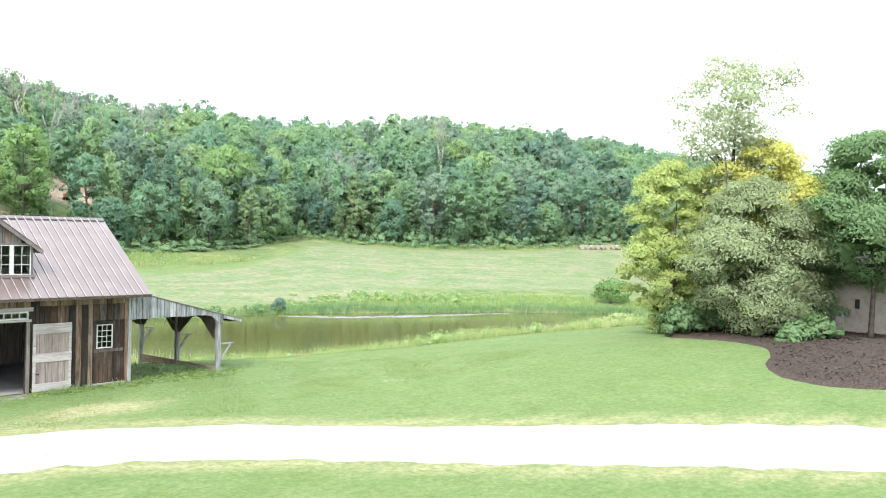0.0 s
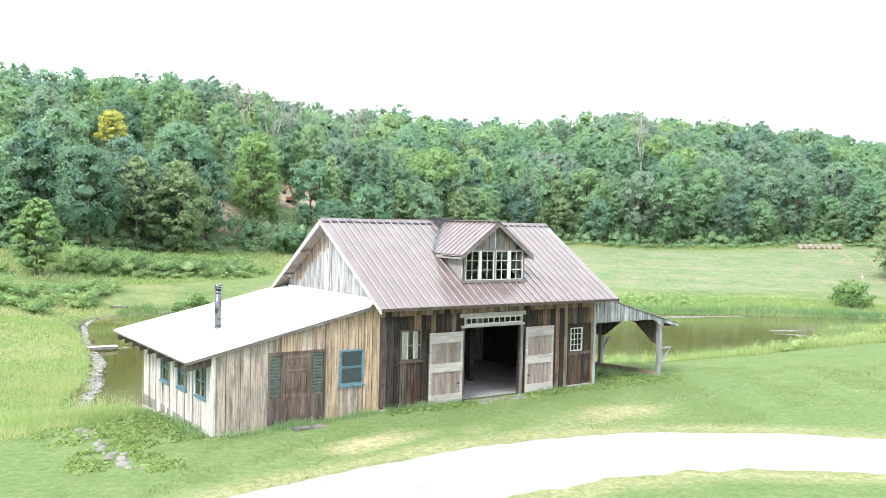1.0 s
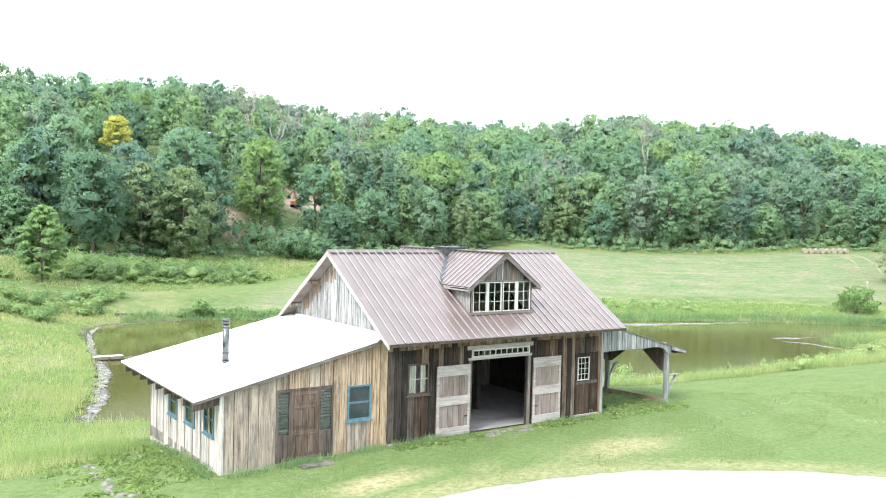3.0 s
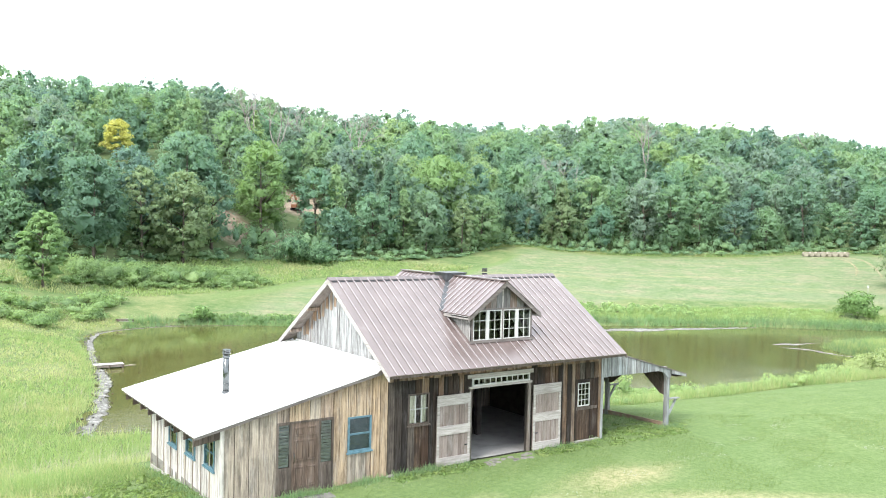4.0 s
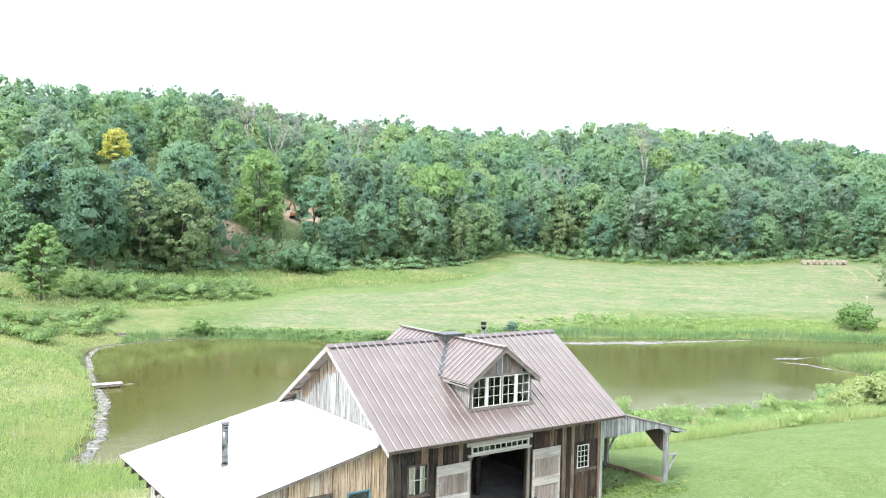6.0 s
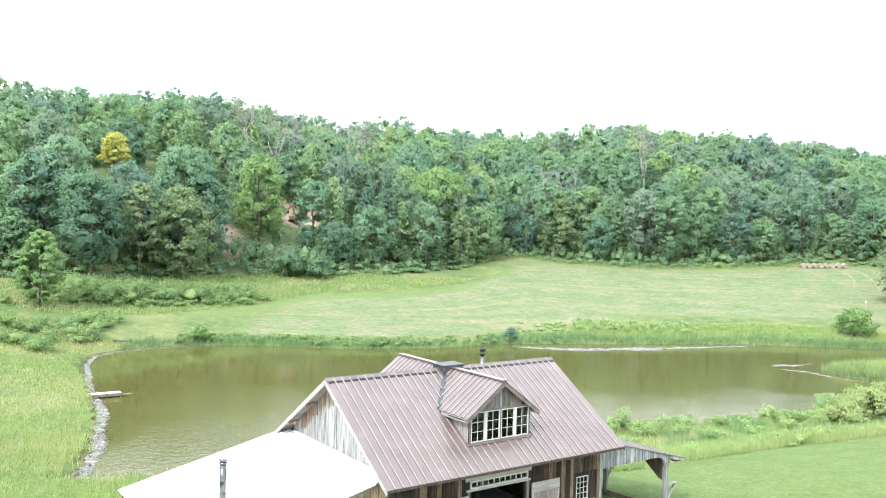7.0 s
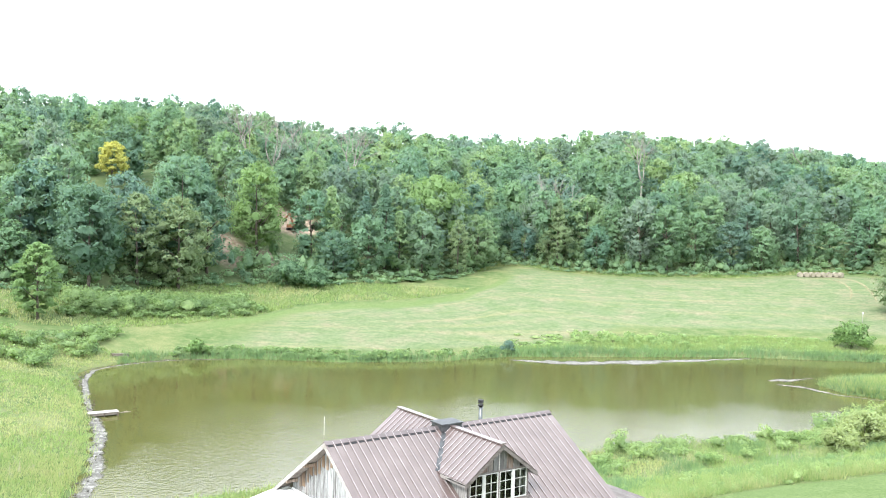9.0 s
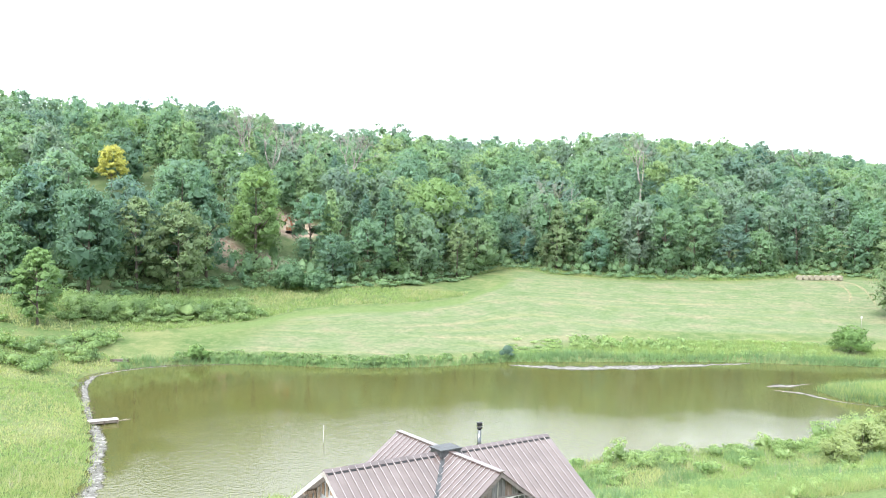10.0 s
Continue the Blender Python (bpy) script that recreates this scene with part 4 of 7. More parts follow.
# dark vent gaps between the ribs under the ridge cap
for k in range(34):
    x = -0.45 + 0.3 * k
    if not 3.9 < x < 5.2:
        part("ridge_gap", prism([(RIDGE_Y - 0.205, roof_z(RIDGE_Y - 0.205) + 0.004), (RIDGE_Y - 0.145, roof_z(RIDGE_Y - 0.145) + 0.004), (RIDGE_Y - 0.145, roof_z(RIDGE_Y - 0.145) + 0.016), (RIDGE_Y - 0.205, roof_z(RIDGE_Y - 0.205) + 0.016)], "x", x + 0.05, x + 0.25), MAT_BLACK, main_roof)

# decking under the sheets, open where the dormer stands
for x0, x1 in ((-0.42, 3.3), (5.94, 9.69)):
    part("roof_deck", prism([(-0.74, roof_z(-0.74) - 0.04), (RIDGE_Y, RIDGE_Z - 0.04), (7.42, roof_z(7.42) - 0.04), (7.42, roof_z(7.42) - 0.11), (RIDGE_Y, RIDGE_Z - 0.12), (-0.74, roof_z(-0.74) - 0.11)], "x", x0, x1), MAT_BEAM, main_roof)
part("roof_deck", prism([(-0.74, roof_z(-0.74) - 0.04), (0.18, roof_z(0.18) - 0.04), (0.18, roof_z(0.18) - 0.11), (-0.74, roof_z(-0.74) - 0.11)], "x", 3.301, 5.939), MAT_BEAM, main_roof)
part("roof_deck", prism([(RIDGE_Y, RIDGE_Z - 0.04), (7.42, roof_z(7.42) - 0.04), (7.42, roof_z(7.42) - 0.11), (RIDGE_Y, RIDGE_Z - 0.12)], "x", 3.301, 5.939), MAT_BEAM, main_roof)
for x, m in ((-0.475, MAT_PALEFASCIA), (9.725, MAT_FASCIA)):
    for far in (-0.8, 7.48):
        part("rake_board", prism([(far, roof_z(far) - 0.012), (RIDGE_Y, RIDGE_Z - 0.012), (RIDGE_Y, RIDGE_Z - 0.2), (far, roof_z(far) - 0.16)], "x", x, x + 0.03), m, main_roof)
# thin dark board: the shadow line under the eave, put into its colour
part("eave_board", box(-0.44, 9.72, -0.775, -0.745, 3.165, roof_z(-0.77) - 0.035), MAT_DARKBEAM, main_roof)
for k in range(4):
    y = (0.4, 1.8, 4.9, 6.3)[k]
    part("lookout", box(-0.44, 0.0, y - 0.05, y + 0.05, roof_z(y) - 0.24, roof_z(y) - 0.125), MAT_TAN, main_roof)

# ridge vent box where the ridges meet
vent = part("ridge_vent", prism([(4.14, 6.05), (5.1, 6.05), (5.12, 6.1), (4.12, 6.1)], "y", 2.95, 3.73), MAT_FLASH, barn, "dark grey metal ridge vent box")
part("vent_neck", prism([(4.2, 5.72), (5.04, 5.72), (5.06, 6.05), (4.18, 6.05)], "y", 2.98, 3.7), MAT_FLASH, vent)
for sx in (-1, 1):
    xe = DORMER_X + sx * DORMER_HALF
    ze = DORMER_PEAK - DORMER_PITCH * DORMER_HALF
    ye = RIDGE_Y - (RIDGE_Z - ze) / SLOPE
    part("valley_flashing", bar((xe, ye, ze + 0.03), (DORMER_X + sx * 0.1, RIDGE_Y - 0.05, RIDGE_Z + 0.03), 0.16, 0.02), MAT_FLASH, main_roof)


# ---- dormers, front and back
def dormer(side, face_y, tip_y, glazed):
    """A gabled dormer; side -1 looks to the drive, 1 to the pond."""
    zf = roof_z(face_y)
    x0, x1 = DORMER_X - 1.32, DORMER_X + 1.32
    ze = DORMER_PEAK - DORMER_PITCH * DORMER_HALF
    slope = math.hypot(1, DORMER_PITCH)
    roof = part("dormer_roof", bar((DORMER_X, tip_y, DORMER_PEAK + 0.004), (DORMER_X, RIDGE_Y - side * -0.05, DORMER_PEAK + 0.004), 0.24, 0.04), MAT_ROOF, barn)
    run = abs(RIDGE_Y - tip_y)
    for sx in (-1, 1):
        n = 3
        for k in range(n):
            a, b = k * run / n, (k + 1) * run / n

            def reach(s):
                # down the dormer's slope to its eave, or to the valley with the main roof
                y = tip_y - side * s
                here = (DORMER_PEAK - roof_z(y)) / DORMER_PITCH
                return max(0.03, min(DORMER_HALF, here + 0.02)) * slope
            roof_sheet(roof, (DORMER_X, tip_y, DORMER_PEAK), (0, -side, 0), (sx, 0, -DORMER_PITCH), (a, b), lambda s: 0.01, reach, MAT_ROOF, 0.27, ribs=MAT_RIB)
        part("barge_board", prism([(DORMER_X + sx * (DORMER_HALF + 0.03), ze - 0.035), (DORMER_X, DORMER_PEAK - 0.012), (DORMER_X, DORMER_PEAK - 0.19), (DORMER_X + sx * (DORMER_HALF + 0.03), ze - 0.19)], "y", tip_y, tip_y - 0.035 * side), MAT_FASCIA, roof)
        part("soffit", prism([(DORMER_X + sx * DORMER_HALF, ze - 0.05), (DORMER_X, DORMER_PEAK - 0.05), (DORMER_X, DORMER_PEAK - 0.09), (DORMER_X + sx * DORMER_HALF, ze - 0.09)], "y", tip_y - 0.04 * side, face_y - side * 0.9), MAT_BEAM, roof)
        part("dormer_eave_board", box(*sorted((DORMER_X + sx * (DORMER_HALF - 0.03), DORMER_X + sx * DORMER_HALF)), *sorted((tip_y - 0.04 * side, face_y - side * 1.3)), ze - 0.14, ze - 0.035), MAT_PALEFASCIA, roof)
    f0, f1 = sorted((face_y - side * 0.03, face_y - side * 0.1))
    zw = 5.02
    face = part("dormer_face", prism([(x0, zw + 0.02), (x1, zw + 0.02), (x1, DORMER_PEAK - DORMER_PITCH * 1.32 - 0.1), (DORMER_X, DORMER_PEAK - 0.1), (x0, DORMER_PEAK - DORMER_PITCH * 1.32 - 0.1)], "y", f0, f1), MAT_SHADE, barn)
    board_wall(face, "x", x0, x1, face_y, -side * 0.03, lambda a: zw if glazed else zf - 0.1, lambda a: DORMER_PEAK - DORMER_PITCH * abs(a - DORMER_X) - 0.1, MAT_DORMER, (), (0.2, 0.34))
    part("batten", box(DORMER_X - 0.022, DORMER_X + 0.022, *sorted((face_y + side * 0.004, face_y + side * 0.02)), zw + 0.02, DORMER_PEAK - 0.2), MAT_PALEFASCIA, face)
    for x, o in ((x0, 1), (x1, -1)):
        part("dormer_cheek", prism([(face_y, zf - 0.1), (face_y, DORMER_PEAK - DORMER_PITCH * 1.32 - 0.06), (RIDGE_Y - side * -(RIDGE_Z - (DORMER_PEAK - DORMER_PITCH * 1.32)) / SLOPE, DORMER_PEAK - DORMER_PITCH * 1.32 - 0.06)], "x", x, x + o * 0.06), MAT_GABLE, barn)
    if glazed:
        part("dormer_sill", box(x0 - 0.06, x1 + 0.06, face_y - 0.07, face_y + 0.05, 3.9, 3.985), MAT_FASCIA, barn)
        part("dormer_head", box(x0, x1, face_y - 0.02, face_y + 0.05, zw - 0.03, zw + 0.03), MAT_FASCIA, barn)
        part("dormer_mullion", box(DORMER_X - 0.03, DORMER_X + 0.03, face_y - 0.025, face_y + 0.05, 3.985, zw - 0.03), MAT_FASCIA, barn)
        for x, o in ((x0, 1), (x1, -1)):
            part("dormer_post", box(*sorted((x, x + o * 0.07)), face_y - 0.02, face_y + 0.05, 3.985, zw - 0.03), MAT_FASCIA, barn)
        for a, b in ((x0 + 0.075, DORMER_X - 0.034), (DORMER_X + 0.034, x1 - 0.075)):
            half = (b - a) / 2
            part("casement_stile", box(a + half - 0.04, a + half + 0.04, face_y - 0.032, face_y + 0.03, 3.99, zw - 0.035), MAT_WHITE, barn, "broad white stile between sashes")
            for k in range(2):
                window(barn, "x", a + (half + 0.042) * k, a + (half + 0.042) * k + half - 0.042, 3.99, zw - 0.035, face_y, -1, 2, 3, MAT_WHITE, 0.024, 0.014, name="casement", label="white painted six-pane casement", sill=False, depth=0.03)


dormer(-1, 0.2, -0.02, True)
dormer(1, 6.48, 6.70, False)

# lean-to wing roof, white sheets
wing_roof = part("wing_roof", prism([(-6.1, lean_z(-6.1) - 0.05), (-0.0, lean_z(0) - 0.05), (-0.0, lean_z(0) - 0.1), (-6.1, lean_z(-6.1) - 0.1)], "y", -0.08, 7.28), MAT_FASCIA, barn, "low white ribbed steel roof")
for k in range(8):
    w = 7.5 / 8
    roof_sheet(wing_roof, (-0.002, -0.14, lean_z(0)), (0, 1, 0), (-1, 0, -0.228), (k * w, (k + 1) * w), lambda s: (0.46 / math.cos(math.atan(0.228)) if s < 0.05 else 0.0), lambda s: 6.14 * math.hypot(1, 0.228), MAT_WHITEROOF, 0.31)
part("wing_rake_board", prism([(-6.12, lean_z(-6.12) - 0.01), (-0.3, lean_z(-0.3) - 0.01), (-0.3, lean_z(-0.3) - 0.13), (-6.12, lean_z(-6.12) - 0.11)], "y", -0.125, -0.095), MAT_FASCIA, wing_roof)
for k in range(9):
    y = 0.02 + k * 0.87
    part("rafter_tail", prism([(-6.09, lean_z(-6.09) - 0.1), (-5.32, lean_z(-5.32) - 0.1), (-5.32, lean_z(-5.32) - 0.36), (-6.09, lean_z(-6.09) - 0.31)], "y", y - 0.03, y + 0.03), MAT_DARKBEAM, wing_roof)
part("gable_flashing", box(-0.04, -0.002, 0.75, 6.7, lean_z(0) - 0.02, lean_z(0) + 0.07), MAT_WHITEROOF, wing_roof)

pipe = part("flue_pipe", tube([(-4.1, 3.0, 2.4), (-4.1, 3.0, 3.66)], [0.1, 0.1], 20), MAT_STEEL, barn, "shiny galvanised stove flue")
part("flue_collar", tube([(-4.1, 3.0, 2.44), (-4.1, 3.0, 2.52)], [0.13, 0.105], 20), MAT_FLASH, pipe)
for z, r in ((2.72, 0.106), (3.56, 0.112), (3.68, 0.125)):
    part("flue_band", tube([(-4.1, 3.0, z), (-4.1, 3.0, z + 0.05)], [r, r], 20), MAT_STEEL, pipe)
part("flue_cap", tube([(-4.1, 3.0, 3.66), (-4.1, 3.0, 3.74), (-4.1, 3.0, 3.78), (-4.1, 3.0, 3.82)], [0.085, 0.085, 0.135, 0.12], 20), MAT_STEEL, pipe)
pipe = part("chimney_pipe", tube([(8.28, 6.0, 4.1), (8.28, 6.0, 5.8)], [0.085, 0.085], 14), MAT_STEEL, barn, "metal chimney pipe with black cap")
for z in (5.8, 5.92, 6.0):
    part("chimney_cap_ring", tube([(8.28, 6.0, z), (8.28, 6.0, z + 0.06)], [0.12, 0.12], 14), MAT_BLACK, pipe)

# ---- doors and windows of the front
window(barn, "x", *WIN_A, 0.0, -1, 3, 2, MAT_ENTRY, 0.055, 0.025, label="old six-pane window in a plank frame", bar_mat=MAT_WHITE)
window(barn, "x", TRANSOM[0], TRANSOM[1], 2.5, 2.76, 0.0, -1, 10, 1, MAT_WHITE, 0.045, 0.03, name="transom_window", label="long ten-pane transom over the doorway", sill=False)
for _a, _b in ((0.79, 1.06), (1.28, 1.47)):
    part("curtain", prism([(_a + (_b - _a) * k / 6, 0.1 + 0.02 * (k % 2)) for k in range(7)] + [(_b - (_b - _a) * k / 6, 0.106 + 0.02 * (k % 2)) for k in range(7)], "z", 1.5, 2.42), MAT_CURTAIN, barn, "pale cream cloth curtain")
part("door_header", box(3.05, 5.9, -0.03, 0.0, 2.765, 2.9), MAT_RAIL, barn)
part("door_lintel", box(3.1, 5.85, -0.035, 0.02, 2.42, 2.495), MAT_RAIL, barn)
for x in (3.13, 5.69):
    part("door_jamb", box(x, x + 0.11, -0.03, 0.14, 0.0, 2.42), MAT_BEAM, barn)


def barn_door(x0, x1, lean):
    """A leaf of upright planks under three wide pale rails."""
    d = part("barn_door", box(x0, x1, -0.06, -0.045, 0.04, 2.32), MAT_LEAF, barn, "open plank barn door with pale cross rails")
    n = 6
    for k in range(n):
        w = (x1 - x0) / n
        part("door_plank", box(x0 + k * w + 0.004, x0 + (k + 1) * w - 0.004, -0.085, -0.06, 0.03 + 0.01 * (k % 2), 2.32), MAT_LEAF, d)
    for z0, z1 in ((0.02, 0.3), (1.02, 1.32), (1.98, 2.33)):
        part("door_rail", box(x0 - 0.01, x1 + 0.01, -0.112, -0.086, z0, z1, bevel=0.006), MAT_RAIL, d)
    for x in (x0, x1 - 0.09):
        part("door_stile", box(x, x + 0.09, -0.108, -0.0862, 0.3, 1.98), MAT_RAIL, d)
    edge = x1 - 0.2 if lean < 0 else x0 + 0.05
    part("latch", box(edge, edge + 0.16, -0.104, -0.0865, 0.6, 0.64), MAT_BLACK, d)


barn_door(1.8, 3.12, -1)
barn_door(5.88, 7.16, 1)

tagged(wall_with_holes("side_door", "x", 8.0, 9.06, 0.0, 0.045, 0.08, 2.29, [WIN_B], MAT_DARK, barn), "dark plank door with a small window")
for x in (7.95, 9.06):
    part("side_door_trim", box(x, x + 0.05, -0.02, 0.03, 0.05, 2.33), MAT_DARK, barn)
part("side_door_rail", box(7.99, 9.06, -0.018, 0.0, 1.18, 1.29), MAT_ENTRY, barn)
part("side_door_threshold", box(7.93, 9.12, -0.1, 0.0, -0.08, 0.07), MAT_RAIL, barn)
window(barn, "x", *WIN_B, -0.005, -1, 3, 4, MAT_WHITE, 0.03, 0.016, label="small twelve-pane window in the dark door", sill=False, depth=0.03)

# the entry: six-panel door between two sidelights
wall_with_holes("entry_frame", "x", *ENTRY[:2], -0.02, 0.06, -0.05, 2.06, [(-3.64, -3.3, 0.74, 1.98), (-3.24, -2.36, -0.05, 2.0), (-2.30, -1.94, 0.74, 1.98)], MAT_ENTRY, barn)
door = part("entry_door", box(-3.235, -2.365, 0.0, 0.045, -0.04, 1.995), MAT_DOOR, barn, "weathered brown six-panel door")
for x0, x1 in ((-3.14, -2.85), (-2.75, -2.46)):
    for z0, z1 in ((0.14, 0.72), (0.9, 1.5), (1.62, 1.88)):
        bm = bmesh.new()
        for a, b, c, d in ((x0, x1, z0, z0 + 0.03), (x0, x1, z1 - 0.03, z1), (x0, x0 + 0.03, z0 + 0.03, z1 - 0.03), (x1 - 0.03, x1, z0 + 0.03, z1 - 0.03)):
            add_box(bm, a, b, -0.03, 0.0, c, d)
        add_box(bm, x0 + 0.06, x1 - 0.06, -0.022, 0.0, z0 + 0.06, z1 - 0.06)
        part("door_panel", bm, MAT_DOOR, door)
part("door_handle", tube([(-3.17, -0.02, 0.85), (-3.17, -0.06, 0.9), (-3.17, -0.06, 1.1), (-3.17, -0.02, 1.15)], [0.012] * 4, 6), MAT_STEEL, door, "brass pull handle")
for x0, x1 in ((-3.64, -3.3), (-2.30, -1.94)):
    part("sidelight_pane", box(x0, x1, 0.01, 0.016, 0.74, 1.98), MAT_GLASS, barn)
    for k in range(13):
        part("blind_slat", box(x0 + 0.01, x1 - 0.01, 0.028, 0.034, 0.745 + k * 0.095, 0.826 + k * 0.095), MAT_SAGEPAINT, barn)
    part("sidelight_panel", box(x0 + 0.04, x1 - 0.04, -0.032, -0.02, 0.1, 0.66, bevel=0.008), MAT_ENTRY, barn)
window(barn, "x", *WIN_C, 0.0, -1, 1, 2, MAT_BLUE, 0.055, 0.03, True, label="blue framed double-hung window with screen", depth=0.05)
part("window_screen", box(WIN_C[0] + 0.06, WIN_C[1] - 0.06, 0.03, 0.034, WIN_C[2] + 0.06, WIN_C[3] - 0.06), MAT_SCREEN, barn)
for y0, y1, z0, z1 in WING_WINDOWS:
    window(barn, "y", y0, y1, z0, z1, -5.32, -1, 1, 2, MAT_BLUE, 0.06, 0.03, True, label="blue framed double-hung window", depth=0.08)

# ---- the open porch
porch = part("porch_roof", prism([(9.28, porch_z(9.28)), (14.1, porch_z(14.1)), (14.1, porch_z(14.1) - 0.035), (9.28, porch_z(9.28) - 0.035)], "y", -0.06, 6.75), MAT_FASCIA, barn, "thin porch roof on timber posts")
for k in range(8):
    x = 9.5 + k * 0.62
    part("roof_board", box(x - 0.3, x + 0.3, 0.0, 6.7, porch_z(x) - 0.16, porch_z(x) - 0.125), MAT_DARKBEAM, porch)
part("porch_beam", box(9.3, 12.1, 0.02, 0.12, 2.36, 2.5), MAT_BEAM, barn)
gab = part("porch_gable", prism([(9.3, 2.32), (12.55, 2.32), (12.9, 2.2), (13.02, 1.95), (13.2, 1.95), (13.2, porch_z(13.2) - 0.04), (9.3, porch_z(9.3) - 0.04)], "y", 0.0, 0.02), MAT_PORCH, barn)
board_wall(gab, "x", 9.34, 13.1, -0.028, 0.026, lambda a: 2.30 if a < 12.5 else 2.30 - 0.9 * (a - 12.5) ** 1.6, lambda a: porch_z(a) - 0.045, MAT_PORCH, (), (0.2, 0.32))
part("porch_eave_tail", prism([(13.2, porch_z(13.2) - 0.04), (14.06, porch_z(14.06) - 0.04), (14.06, porch_z(14.06) - 0.12), (13.2, porch_z(13.2) - 0.18)], "y", -0.05, 0.0), MAT_PORCH, porch)
for y, zb in ((0.0, -0.12), (3.3, -0.22), (6.5, -0.6)):
    post = part("porch_post", box(12.97, 13.13, y - 0.09 if y else 0.0, y + 0.09 if y else 0.18, zb, porch_z(13.1) - 0.12, bevel=0.012), MAT_PORCH, barn)
    if y > 0:
        part("knee_brace", bar((13.05, y + 0.1, 1.5), (12.1, y + 0.1, 2.4), 0.09, 0.14, (0, 1, 0)), MAT_DARKBEAM, post)
    if y < 6:
        part("knee_brace", bar((13.05, y + 0.1, 1.45), (13.05, y + 1.0, 2.25), 0.09, 0.14, (1, 0, 0)), MAT_DARKBEAM, post)
    if y > 0:
        part("knee_brace", bar((13.05, y - 0.1, 1.45), (13.05, y - 1.0, 2.25), 0.09, 0.14, (1, 0, 0)), MAT_DARKBEAM, post)
    part("bracket_shelf", box(13.15, 13.72, y - 0.02, y + 0.16, 1.08, 1.12), MAT_PORCH, post)
    part("bracket_strut", bar((13.16, y + 0.07, 0.45), (13.6, y + 0.07, 1.07), 0.06, 0.08, (0, 1, 0)), MAT_PORCH, post)
for y0, y1 in ((0.18, 3.2), (3.4, 6.4)):
    part("porch_side_beam", box(12.98, 13.12, y0, y1, 2.1, 2.3), MAT_DARKBEAM, barn)
    mid = (y0 + y1) / 2
    part("porch_arch_panel", prism([(y0, 2.12), (y0, 1.25), (y0 + 0.22, 1.3), (mid - 0.35, 2.0), (mid, 2.06), (mid + 0.35, 2.0), (y1 - 0.22, 1.3), (y1, 1.25), (y1, 2.12)], "x", 13.0, 13.03), MAT_DARKBEAM, barn)
part("porch_kick_board", prism([(0.1, -0.02), (6.4, -0.4), (6.4, -0.05), (0.1, 0.16)], "x", 13.0, 13.05), MAT_KICK, barn)
arc = [(12.96 - 0.5 * (1 - math.cos(k * math.pi / 16)), 1.72 + 0.62 * math.sin(k * math.pi / 16)) for k in range(9)]
part("curved_brace", prism(arc + [(12.46, 2.42), (12.98, 2.42)], "y", 0.03, 0.12), MAT_PORCH, barn)
part("back_arch_panel", prism([(9.35, 2.75), (9.35, 1.5), (9.6, 1.55), (10.7, 2.2), (11.2, 2.28), (11.7, 2.2), (12.7, 1.35), (12.95, 1.25), (12.95, 2.25), (11.2, 2.7)], "y", 6.42, 6.45), MAT_DARKBEAM, barn)
part("porch_corner_post", box(9.35, 9.5, 6.3, 6.45, -0.6, 3.1), MAT_BEAM, barn)
part("downpipe", tube([(9.62, 0.7, -0.15), (9.62, 0.7, 3.1)], [0.035, 0.035], 8), MAT_BLACK, barn)

# ---------------------------------------------------------------- trees and bushes
def unit_ball(detail):
    bm = bmesh.new()
    bmesh.ops.create_icosphere(bm, subdivisions=detail, radius=1.0)
    out = np.array([v.co[:] for v in bm.verts]), np.array([[v.index for v in f.verts] for f in bm.faces])
    bm.free()
    return out


BALLS = {k: unit_ball(k) for k in (1, 2, 3)}


